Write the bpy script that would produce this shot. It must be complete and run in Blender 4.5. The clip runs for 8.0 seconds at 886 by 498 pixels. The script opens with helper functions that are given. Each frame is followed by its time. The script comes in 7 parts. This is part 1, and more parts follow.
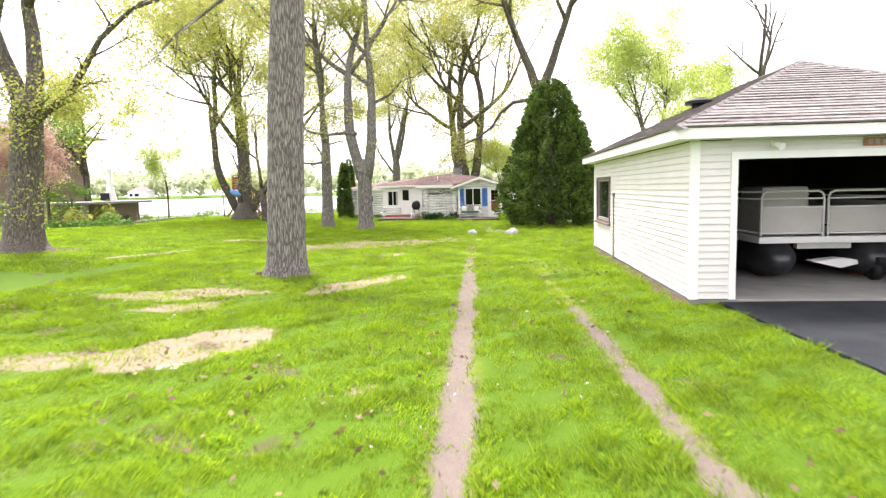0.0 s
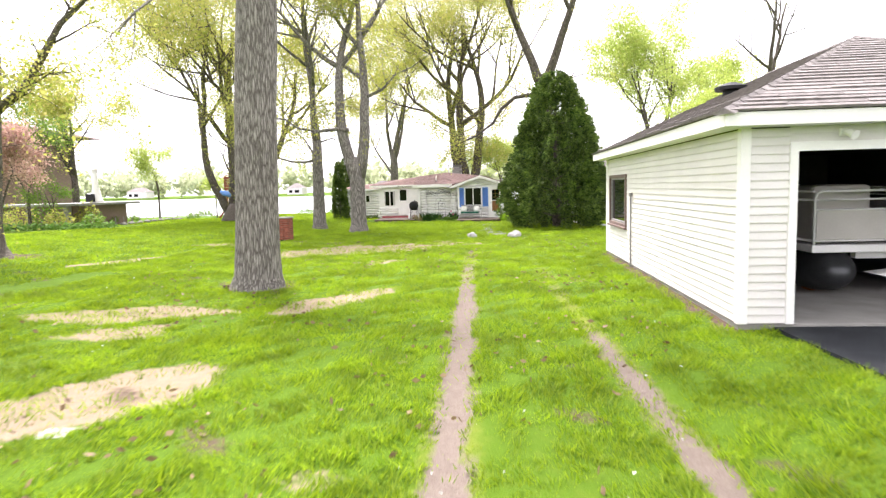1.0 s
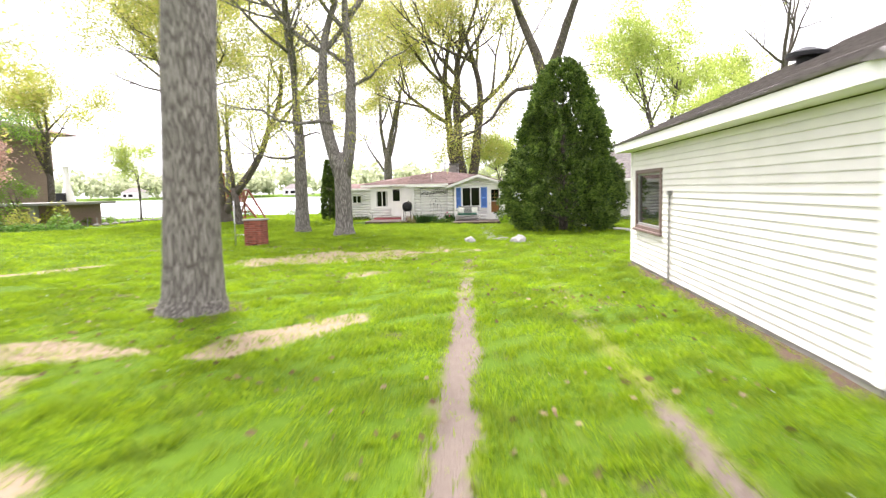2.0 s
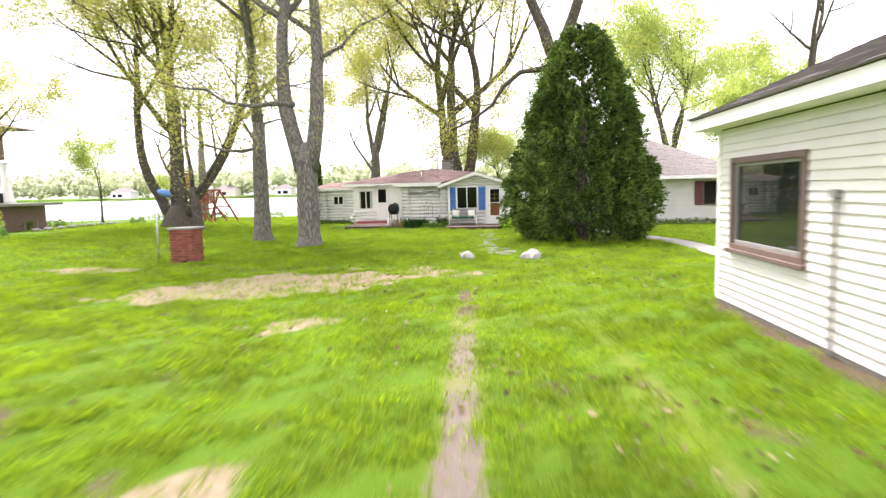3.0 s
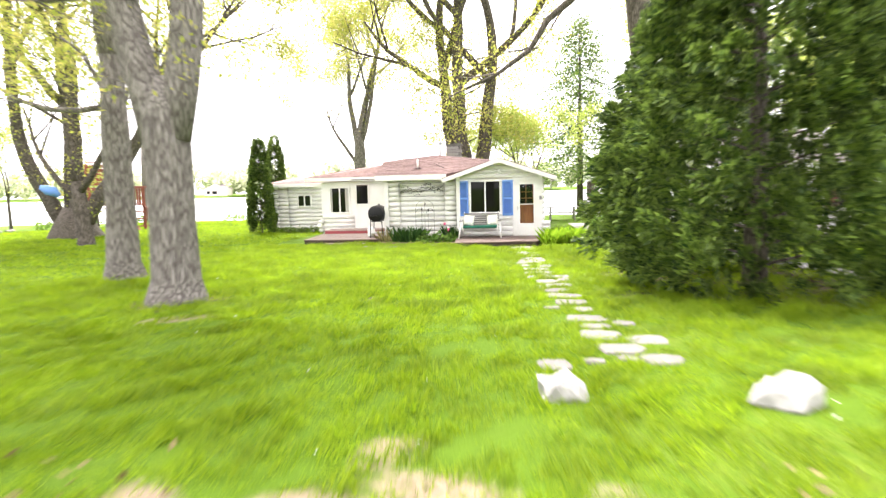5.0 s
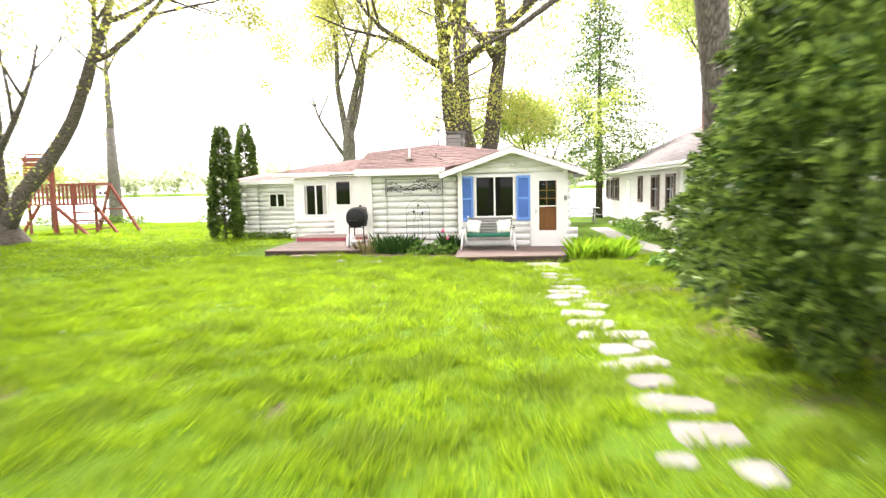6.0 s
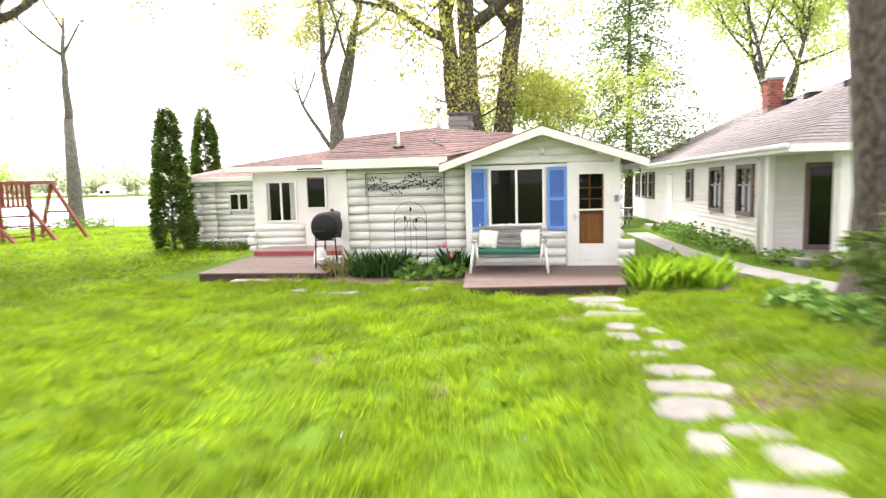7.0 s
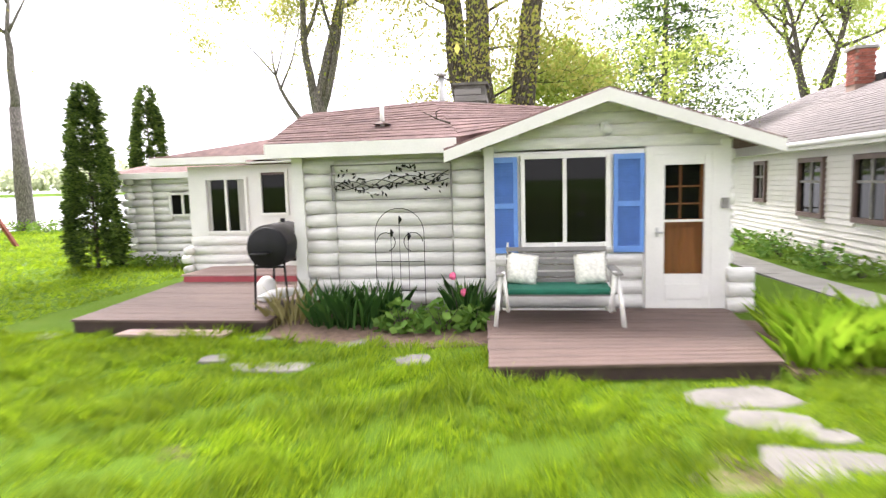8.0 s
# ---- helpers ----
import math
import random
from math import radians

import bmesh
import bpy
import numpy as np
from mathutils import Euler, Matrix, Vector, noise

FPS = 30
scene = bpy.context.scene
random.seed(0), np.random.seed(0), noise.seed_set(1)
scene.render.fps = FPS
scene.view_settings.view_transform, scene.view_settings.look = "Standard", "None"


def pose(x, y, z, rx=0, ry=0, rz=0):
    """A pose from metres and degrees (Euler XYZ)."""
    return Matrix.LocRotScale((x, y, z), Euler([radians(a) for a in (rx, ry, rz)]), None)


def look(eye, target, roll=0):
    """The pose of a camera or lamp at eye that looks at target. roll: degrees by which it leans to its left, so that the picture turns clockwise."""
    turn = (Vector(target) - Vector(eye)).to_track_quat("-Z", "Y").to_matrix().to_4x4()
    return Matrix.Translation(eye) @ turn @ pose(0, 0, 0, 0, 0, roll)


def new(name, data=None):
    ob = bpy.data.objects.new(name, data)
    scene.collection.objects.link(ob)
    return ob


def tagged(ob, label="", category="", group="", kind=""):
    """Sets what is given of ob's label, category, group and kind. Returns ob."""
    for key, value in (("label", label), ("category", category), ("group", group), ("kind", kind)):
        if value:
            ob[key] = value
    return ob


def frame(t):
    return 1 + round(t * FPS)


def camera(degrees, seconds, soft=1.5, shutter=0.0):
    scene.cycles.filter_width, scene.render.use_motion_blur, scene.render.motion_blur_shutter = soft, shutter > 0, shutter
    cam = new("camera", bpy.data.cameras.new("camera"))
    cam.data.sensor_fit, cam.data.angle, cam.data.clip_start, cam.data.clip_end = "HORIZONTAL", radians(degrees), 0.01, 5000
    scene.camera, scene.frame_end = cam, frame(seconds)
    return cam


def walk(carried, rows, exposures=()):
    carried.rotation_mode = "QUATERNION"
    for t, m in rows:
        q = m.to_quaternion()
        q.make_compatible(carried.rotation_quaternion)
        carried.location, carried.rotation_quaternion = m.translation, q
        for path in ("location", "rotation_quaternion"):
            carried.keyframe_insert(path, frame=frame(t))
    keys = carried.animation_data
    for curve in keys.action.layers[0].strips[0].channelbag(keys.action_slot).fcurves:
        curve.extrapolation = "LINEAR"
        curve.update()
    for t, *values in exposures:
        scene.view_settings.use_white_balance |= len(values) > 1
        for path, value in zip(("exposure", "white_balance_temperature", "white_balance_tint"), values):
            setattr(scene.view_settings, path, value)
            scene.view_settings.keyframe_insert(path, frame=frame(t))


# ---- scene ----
cam = camera(72.0, 8.0, soft=1.3, shutter=0.7)
PATH = [
    (0, (2.798, -21.394, 1.855), (2.506, -19.426, 1.659), -1.3),
    (0.5, (2.712, -20.513, 1.856), (2.421, -18.544, 1.658), -1.4),
    (1, (2.67, -19.625, 1.862), (2.375, -17.657, 1.664), -1.5),
    (1.5, (2.584, -18.647, 1.812), (2.29, -16.678, 1.617), -1.4),
    (3, (1.848, -11.99, 1.741), (1.578, -10.018, 1.547), -1.3),
    (3.5, (1.592, -9.443, 1.704), (1.317, -7.471, 1.511), -1.4),
    (4, (1.037, -6.698, 1.616), (0.765, -4.725, 1.428), -1.3),
    (5.5, (-0.186, 0.818, 1.616), (-0.444, 2.791, 1.415), -1.4),
    (6, (-0.383, 3.113, 1.58), (-0.651, 5.085, 1.378), -1.2),
    (6.5, (-0.645, 5.48, 1.582), (-0.921, 7.45, 1.375), -1.4),
    (7, (-0.969, 7.907, 1.567), (-1.252, 9.876, 1.357), -1.5),
    (7.5, (-1.37, 10.314, 1.571), (-1.651, 12.283, 1.36), -1.5),
    (8, (-1.681, 12.277, 1.569), (-1.963, 14.245, 1.35), -1.6),
]
walk(cam, [(t, look(eye, target, roll)) for t, eye, target, roll in PATH],
     [(0, 2.0, 6250, 19), (1.5, 2.0, 6250, 19), (3, 1.93, 6250, 19), (4, 2.22, 6250, 19), (5.5, 2.66, 6450, 17), (6.5, 2.52, 6350, 19), (7, 2.36, 6300, 20), (8, 2.2, 6150, 21)])

# world and sun: bright hazy spring sky over a lake
world = bpy.data.worlds.new("world")
scene.world = world
world.use_nodes = True
wn, wl = world.node_tree.nodes, world.node_tree.links
sky = wn.new("ShaderNodeTexSky")
sky.sky_type = "NISHITA"
sky.sun_disc = False
sky.sun_elevation, sky.sun_rotation = radians(60), radians(-35)
sky.dust_density, sky.air_density = 4.0, 1.0
pale = wn.new("ShaderNodeHueSaturation")
pale.inputs["Saturation"].default_value = 0.18
wl.new(sky.outputs[0], pale.inputs["Color"])
haze = wn.new("ShaderNodeMix")
haze.data_type = "RGBA"
haze.inputs["Factor"].default_value, haze.inputs[7].default_value = 0.6, (5.2, 5.1, 4.9, 1)
wl.new(pale.outputs[0], haze.inputs[6])
wl.new(haze.outputs[2], wn["Background"].inputs["Color"])
wn["Background"].inputs["Strength"].default_value = 0.15
sun = new("sun", bpy.data.lights.new("sun", "SUN"))
sun.data.energy, sun.data.angle, sun.data.color = 2.7, radians(12), (1.0, 0.95, 0.86)
sun.matrix_world = look((0, 0, 30), (math.sin(radians(35)) * 20, -math.cos(radians(35)) * 20, 30 - 20 * math.tan(radians(60))))


# ---- builders ----
def part(name, bm, mat, parent=None, label="", smooth=False, kind=""):
    """One mesh object from a bmesh, under its thing."""
    me = bpy.data.meshes.new(name)
    bm.to_mesh(me)
    bm.free()
    return link(name, me, mat, parent, label, smooth, kind)


def link(name, me, mat, parent=None, label="", smooth=False, kind=""):
    if mat and not me.materials:
        me.materials.append(mat)
    if smooth:
        me.polygons.foreach_set("use_smooth", [True] * len(me.polygons))
    ob = new(name, me)
    ob.parent = parent
    return tagged(ob, label, kind=kind)


def thing(name, label, category, m=None, group="", kind=""):
    ob = new(name)
    ob.empty_display_size = 0.2
    if m is not None:
        ob.matrix_basis = m
    return tagged(ob, label, category, group, kind)


def arrays(name, verts, faces, mat, parent=None, label="", smooth=False, kind=""):
    me = bpy.data.meshes.new(name)
    me.from_pydata(verts, [], faces)
    return link(name, me, mat, parent, label, smooth, kind)


def box(bm, x0, y0, z0, x1, y1, z1, bevel=0.0, m=None):
    r = bmesh.ops.create_cube(bm, size=1)
    vs = r["verts"]
    bmesh.ops.scale(bm, vec=(abs(x1 - x0), abs(y1 - y0), abs(z1 - z0)), verts=vs)
    bmesh.ops.translate(bm, vec=((x0 + x1) / 2, (y0 + y1) / 2, (z0 + z1) / 2), verts=vs)
    if m is not None:
        bmesh.ops.transform(bm, matrix=m, verts=vs)
    if bevel:
        es = list({e for v in vs for e in v.link_edges})
        bmesh.ops.bevel(bm, geom=es, offset=bevel, segments=2, affect="EDGES", profile=0.6)
    return vs


def boxed(x0, y0, z0, x1, y1, z1, bevel=0.0):
    bm = bmesh.new()
    box(bm, x0, y0, z0, x1, y1, z1, bevel)
    return bm


def tube(bm, pts, radii, segs=8, wob=0.0, rng=random):
    """A tapered tube through the points, closed at both ends."""
    pts = [Vector(p) for p in pts]
    rings = []
    side = None
    for i, p in enumerate(pts):
        d = (pts[min(i + 1, len(pts) - 1)] - pts[max(i - 1, 0)]).normalized()
        if side is None:
            side = d.orthogonal().normalized()
        side = (side - d * side.dot(d)).normalized()
        up = d.cross(side)
        ring = []
        for k in range(segs):
            a = 2 * math.pi * k / segs
            r = radii[i] * (1 + rng.uniform(-wob, wob))
            ring.append(bm.verts.new(p + side * (r * math.cos(a)) + up * (r * math.sin(a))))
        rings.append(ring)
    for a, b in zip(rings, rings[1:]):
        for k in range(segs):
            bm.faces.new((a[k], a[(k + 1) % segs], b[(k + 1) % segs], b[k]))
    bm.faces.new(rings[0][::-1])
    bm.faces.new(rings[-1])


def prism(bm, outline, depth):
    """A slab: the outline (3D points, in order) pushed along the vector depth."""
    a = [bm.verts.new(p) for p in outline]
    d = Vector(depth)
    b = [bm.verts.new(Vector(p) + d) for p in outline]
    bm.faces.new(a)
    bm.faces.new(b[::-1])
    n = len(a)
    for i in range(n):
        bm.faces.new((a[i], b[i], b[(i + 1) % n], a[(i + 1) % n]))
    bmesh.ops.recalc_face_normals(bm, faces=bm.faces)


def step01(v, a, b):
    v = np.clip((v - a) / (b - a), 0, 1)
    return v * v * (3 - 2 * v)


def gz(x, y):
    """Height of the lawn: level by the garage, falling a little to the cottage and the shore."""
    y = np.asarray(y, float)
    x = np.asarray(x, float)
    z = -0.27 * np.clip((y - 7) / 10.5, 0, 1) - 0.03 * np.clip((y - 17.5) / 8, 0, 1)
    shore = 40.5 + 1.2 * np.sin(x * 0.21) + 0.6 * np.sin(x * 0.53 + 1)
    z = z - 1.8 * step01(y, shore - 1.2, shore + 5)
    z = z + 0.2 * step01(-x, 9, 16) * (1 - step01(y, 24, 32))
    far = step01(y, 330, 380)
    return z + far * 2.6 + 0.03 * np.sin(x * 0.7 + 0.4) * np.cos(y * 0.5) * (np.abs(x) > 0.1) * np.clip((y + 60) / 60, 0, 1) * 0.6


# ---- materials ----
def material(name, base, rough=0.8, metal=0.0, noise_scale=6.0, vary=0.25, bump=0.2, bump_scale=40.0, stretch=(1, 1, 1), tint=None, random_vary=0.0, spec=0.5):
    """Procedural surface: two scales of colour variation, a fine relief and, if wanted, a shade of its own for each object."""
    mat = bpy.data.materials.new(name)
    mat.use_nodes = True
    n, l = mat.node_tree.nodes, mat.node_tree.links
    b = n["Principled BSDF"]
    b.inputs["Roughness"].default_value, b.inputs["Metallic"].default_value = rough, metal
    b.inputs["Specular IOR Level"].default_value = spec
    co = n.new("ShaderNodeTexCoord")
    mp = n.new("ShaderNodeMapping")
    mp.inputs["Scale"].default_value = stretch
    l.new(co.outputs["Object"], mp.inputs["Vector"])
    big, fine = n.new("ShaderNodeTexNoise"), n.new("ShaderNodeTexNoise")
    big.inputs["Scale"].default_value, big.inputs["Detail"].default_value = noise_scale, 5
    fine.inputs["Scale"].default_value, fine.inputs["Detail"].default_value = bump_scale, 4
    l.new(mp.outputs[0], big.inputs["Vector"])
    l.new(mp.outputs[0], fine.inputs["Vector"])
    ramp = n.new("ShaderNodeValToRGB")
    dark = [c * (1 - vary) for c in base]
    light = [min(1, c * (1 + vary)) for c in (tint or base)]
    ramp.color_ramp.elements[0].position, ramp.color_ramp.elements[1].position = 0.3, 0.7
    ramp.color_ramp.elements[0].color, ramp.color_ramp.elements[1].color = (*dark, 1), (*light, 1)
    add = n.new("ShaderNodeMath")
    add.operation = "MULTIPLY_ADD"
    add.inputs[1].default_value = 0.45
    l.new(fine.outputs["Fac"], add.inputs[0])
    half = n.new("ShaderNodeMath")
    half.operation = "MULTIPLY_ADD"
    half.inputs[1].default_value, half.inputs[2].default_value = 0.9, -0.17
    l.new(big.outputs["Fac"], half.inputs[0])
    l.new(half.outputs[0], add.inputs[2])
    l.new(add.outputs[0], ramp.inputs["Fac"])
    out = ramp.outputs[0]
    if random_vary:
        info, hsv, rng = n.new("ShaderNodeObjectInfo"), n.new("ShaderNodeHueSaturation"), n.new("ShaderNodeMapRange")
        rng.inputs["To Min"].default_value, rng.inputs["To Max"].default_value = 1 - random_vary, 1 + random_vary
        l.new(info.outputs["Random"], rng.inputs["Value"])
        l.new(rng.outputs[0], hsv.inputs["Value"])
        l.new(out, hsv.inputs["Color"])
        out = hsv.outputs[0]
    l.new(out, b.inputs["Base Color"])
    if bump:
        bp = n.new("ShaderNodeBump")
        bp.inputs["Strength"].default_value, bp.inputs["Distance"].default_value = bump, 0.02
        l.new(fine.outputs["Fac"], bp.inputs["Height"])
        l.new(bp.outputs[0], b.inputs["Normal"])
    return mat


def leafy(name, a, b_, through_=0.35, rough=0.6, patchy=0.0):
    """Leaves: a shade of its own for each leaf, and light that comes through."""
    mat = bpy.data.materials.new(name)
    mat.use_nodes = True
    n, l = mat.node_tree.nodes, mat.node_tree.links
    b = n["Principled BSDF"]
    b.inputs["Roughness"].default_value = rough
    b.inputs["Specular IOR Level"].default_value = 0.3
    geo = n.new("ShaderNodeNewGeometry")
    ramp = n.new("ShaderNodeValToRGB")
    ramp.color_ramp.elements[0].color, ramp.color_ramp.elements[1].color = (*a, 1), (*b_, 1)
    l.new(geo.outputs["Random Per Island"], ramp.inputs["Fac"])
    shade = ramp.outputs[0]
    if patchy:
        co, no, rg, hs = (n.new(k) for k in ("ShaderNodeTexCoord", "ShaderNodeTexNoise", "ShaderNodeMapRange", "ShaderNodeHueSaturation"))
        no.inputs["Scale"].default_value, no.inputs["Detail"].default_value = 1.1, 6
        l.new(co.outputs["Object"], no.inputs["Vector"])
        l.new(no.outputs["Fac"], rg.inputs["Value"])
        rg.inputs["From Min"].default_value, rg.inputs["From Max"].default_value = 0.3, 0.7
        rg.inputs["To Min"].default_value, rg.inputs["To Max"].default_value = 1 - patchy, 1 + patchy * 0.6
        l.new(rg.outputs[0], hs.inputs["Value"])
        l.new(shade, hs.inputs["Color"])
        shade = hs.outputs[0]
    l.new(shade, b.inputs["Base Color"])
    tr = n.new("ShaderNodeBsdfTranslucent")
    l.new(shade, tr.inputs["Color"])
    mix = n.new("ShaderNodeMixShader")
    mix.inputs[0].default_value = through_
    l.new(b.outputs[0], mix.inputs[1])
    l.new(tr.outputs[0], mix.inputs[2])
    l.new(mix.outputs[0], n["Material Output"].inputs["Surface"])
    return mat


def glass_pane(name, base, rough=0.03):
    mat = bpy.data.materials.new(name)
    mat.use_nodes = True
    b = mat.node_tree.nodes["Principled BSDF"]
    b.inputs["Base Color"].default_value = (*base, 1)
    b.inputs["Roughness"].default_value = rough
    b.inputs["Specular IOR Level"].default_value = 0.18
    return mat


def fissured(name, dark, light, across=19.0, along=2.4):
    """Bark: long plates parted by dark upright fissures, with a slow change of tone."""
    mat = bpy.data.materials.new(name)
    mat.use_nodes = True
    n, l = mat.node_tree.nodes, mat.node_tree.links
    b = n["Principled BSDF"]
    b.inputs["Roughness"].default_value, b.inputs["Specular IOR Level"].default_value = 0.95, 0.2
    co, mp, warp = n.new("ShaderNodeTexCoord"), n.new("ShaderNodeMapping"), n.new("ShaderNodeTexNoise")
    mp.inputs["Scale"].default_value = (across, across, along)
    warp.inputs["Scale"].default_value, warp.inputs["Detail"].default_value = 2.5, 3
    l.new(co.outputs["Object"], mp.inputs["Vector"])
    l.new(co.outputs["Object"], warp.inputs["Vector"])
    mixv = n.new("ShaderNodeMix")
    mixv.data_type = "VECTOR"
    mixv.inputs["Factor"].default_value = 0.5
    add = n.new("ShaderNodeVectorMath")
    add.operation = "MULTIPLY_ADD"
    add.inputs[1].default_value = (1.1, 1.1, 0.6)
    l.new(warp.outputs["Color"], add.inputs[0])
    l.new(mp.outputs[0], add.inputs[2])
    vo, fine = n.new("ShaderNodeTexVoronoi"), n.new("ShaderNodeTexNoise")
    vo.feature = "DISTANCE_TO_EDGE"
    vo.inputs["Scale"].default_value = 1.3
    fine.inputs["Scale"].default_value, fine.inputs["Detail"].default_value = 3.0, 6
    l.new(add.outputs[0], vo.inputs["Vector"])
    l.new(add.outputs[0], fine.inputs["Vector"])
    ramp, tone = n.new("ShaderNodeValToRGB"), n.new("ShaderNodeValToRGB")
    ramp.color_ramp.elements[0].color, ramp.color_ramp.elements[1].color = (*dark, 1), (*light, 1)
    ramp.color_ramp.elements[0].position, ramp.color_ramp.elements[1].position = 0.0, 0.28
    tone.color_ramp.elements[0].color, tone.color_ramp.elements[1].color = (0.6, 0.6, 0.58, 1), (1.25, 1.25, 1.25, 1)
    tone.color_ramp.elements[0].position, tone.color_ramp.elements[1].position = 0.3, 0.7
    l.new(vo.outputs["Distance"], ramp.inputs["Fac"])
    l.new(fine.outputs["Fac"], tone.inputs["Fac"])
    mul = n.new("ShaderNodeMix")
    mul.data_type, mul.blend_type = "RGBA", "MULTIPLY"
    mul.inputs["Factor"].default_value = 1.0
    l.new(ramp.outputs[0], mul.inputs[6])
    l.new(tone.outputs[0], mul.inputs[7])
    l.new(mul.outputs[2], b.inputs["Base Color"])
    bp = n.new("ShaderNodeBump")
    bp.inputs["Strength"].default_value, bp.inputs["Distance"].default_value = 0.9, 0.035
    l.new(ramp.outputs[0], bp.inputs["Height"])
    l.new(bp.outputs[0], b.inputs["Normal"])
    return mat


BARK = fissured("bark", (0.085, 0.075, 0.067), (0.27, 0.25, 0.23))
BARK_DARK = fissured("bark_dark", (0.05, 0.042, 0.035), (0.17, 0.148, 0.128))
LEAF_SPRING = leafy("leaf_spring", (0.27, 0.34, 0.045), (0.47, 0.42, 0.12), 0.6)
LEAF_LIME = leafy("leaf_lime", (0.3, 0.4, 0.07), (0.43, 0.48, 0.12), 0.6)
LEAF_GREEN = leafy("leaf_green", (0.10, 0.2, 0.025), (0.2, 0.3, 0.04), 0.4)
LEAF_PINK = leafy("leaf_pink", (0.4, 0.22, 0.19), (0.5, 0.36, 0.29), 0.5)
CEDAR = leafy("cedar_spray", (0.02, 0.05, 0.013), (0.2, 0.29, 0.05), 0.32, patchy=0.5)
GRASS = leafy("grass_blade", (0.122, 0.23, 0.006), (0.315, 0.425, 0.016), 0.55, patchy=0.36)
WHITE = material("white_paint", (0.78, 0.77, 0.74), 0.6, vary=0.06, noise_scale=2, bump=0.05)
LOGWHITE = material("log_white_paint", (0.72, 0.71, 0.68), 0.7, vary=0.14, noise_scale=3, bump=0.35, bump_scale=14, stretch=(0.6, 2, 3), random_vary=0.06)
SIDING = material("white_siding", (0.64, 0.615, 0.585), 0.55, vary=0.05, noise_scale=1.5, bump=0.04, random_vary=0.025)
SHINGLE = material("grey_shingle", (0.168, 0.15, 0.143), 0.95, vary=0.3, noise_scale=8, bump=0.5, bump_scale=90, random_vary=0.16)
SHINGLE_RED = material("maroon_shingle", (0.175, 0.112, 0.105), 0.95, vary=0.3, noise_scale=6, bump=0.5, bump_scale=80, random_vary=0.16)
BLUE = material("blue_paint", (0.13, 0.28, 0.68), 0.5, vary=0.08, bump=0.05)
DECK = material("deck_boards", (0.115, 0.076, 0.062), 0.7, vary=0.3, noise_scale=4, bump=0.2, stretch=(0.6, 6, 6), random_vary=0.08)
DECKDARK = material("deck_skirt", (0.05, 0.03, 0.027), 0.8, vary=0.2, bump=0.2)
CHIMBLOCK = material("chimney_block", (0.13, 0.125, 0.115), 0.9, vary=0.35, noise_scale=7, bump=0.3)
BLACK = material("black_metal", (0.010, 0.010, 0.011), 0.55, vary=0.2, bump=0.05, spec=0.25)
DARKGLASS = glass_pane("dark_glass", (0.006, 0.0065, 0.006))
MIRRORGLASS = glass_pane("reflecting_glass", (0.02, 0.022, 0.02))
MIRRORGLASS.node_tree.nodes["Principled BSDF"].inputs["IOR"].default_value = 2.1
CONCRETE = material("concrete", (0.25, 0.24, 0.22), 0.9, vary=0.18, noise_scale=2, bump=0.25, bump_scale=60)
ASPHALT = material("asphalt", (0.019, 0.021, 0.024), 0.9, vary=0.35, noise_scale=2, bump=0.4, bump_scale=120, spec=0.2)
STONE = material("flagstone", (0.155, 0.147, 0.132), 0.9, vary=0.18, noise_scale=5, bump=0.4, bump_scale=30, random_vary=0.1)
BRICK = material("red_brick", (0.24, 0.075, 0.05), 0.9, vary=0.3, noise_scale=10, bump=0.4, bump_scale=60, random_vary=0.3)
MORTAR = material("mortar", (0.28, 0.2, 0.17), 0.95, vary=0.2, bump=0.4)
REDWOOD = material("red_stained_wood", (0.23, 0.055, 0.035), 0.7, vary=0.25, noise_scale=5, bump=0.2, stretch=(1, 1, 1))
BROWNTRIM = material("brown_trim", (0.13, 0.085, 0.075), 0.6, vary=0.15, bump=0.1)
WOOD = material("varnished_wood", (0.32, 0.12, 0.035), 0.5, vary=0.3, noise_scale=3, bump=0.1, stretch=(6, 6, 0.6))
GREYWOOD = material("weathered_wood", (0.24, 0.23, 0.22), 0.8, vary=0.2, noise_scale=5, bump=0.3, stretch=(0.5, 5, 5))
METAL = material("galvanised_metal", (0.5, 0.5, 0.5), 0.4, metal=0.8, vary=0.1, bump=0.05)
CURTAIN = material("curtain_cloth", (0.42, 0.41, 0.38), 0.9, vary=0.2, noise_scale=9, bump=0.2, stretch=(6, 6, 0.3))
# garage walls and ceiling: indoor shade is put into this near-black colour
INTERIOR = material("shaded_interior", (0.05, 0.045, 0.04), 0.9, vary=0.2)
MULCH = material("mulch", (0.13, 0.085, 0.06), 0.95, vary=0.4, noise_scale=12, bump=0.8, bump_scale=50)

# ---- ground ----
PATCHES = [(-3.7, -10.9, 1.75, 0.55, 12, 0.95), (-3.05, -12.1, 0.7, 0.4, 20, 0.8), (-0.6, -9.6, 1.25, 0.5, 58, 0.95), (-1.4, -14.6, 1.0, 0.8, 65, 0.95), (-2.6, -15.3, 0.9, 0.4, 10, 0.75),
           (-2.6, -0.7, 3.1, 1.45, 33, 1.0), (-4.3, -1.7, 1.2, 0.9, 15, 0.95), (-8.2, 1.0, 0.9, 0.5, 15, 0.95), (-1.12, -4.45, 0.5, 0.3, 55, 0.6), (-9.1, -3.5, 1.2, 0.35, 60, 0.85), (-9.2, 1.4, 0.9, 0.35, 30, 0.7),
           (1.2, -16.0, 0.25, 0.2, 0, 0.4), (-4.3, 5.7, 0.5, 0.25, 20, 0.6), (-0.5, 15.9, 0.3, 0.16, 0, 0.4)]


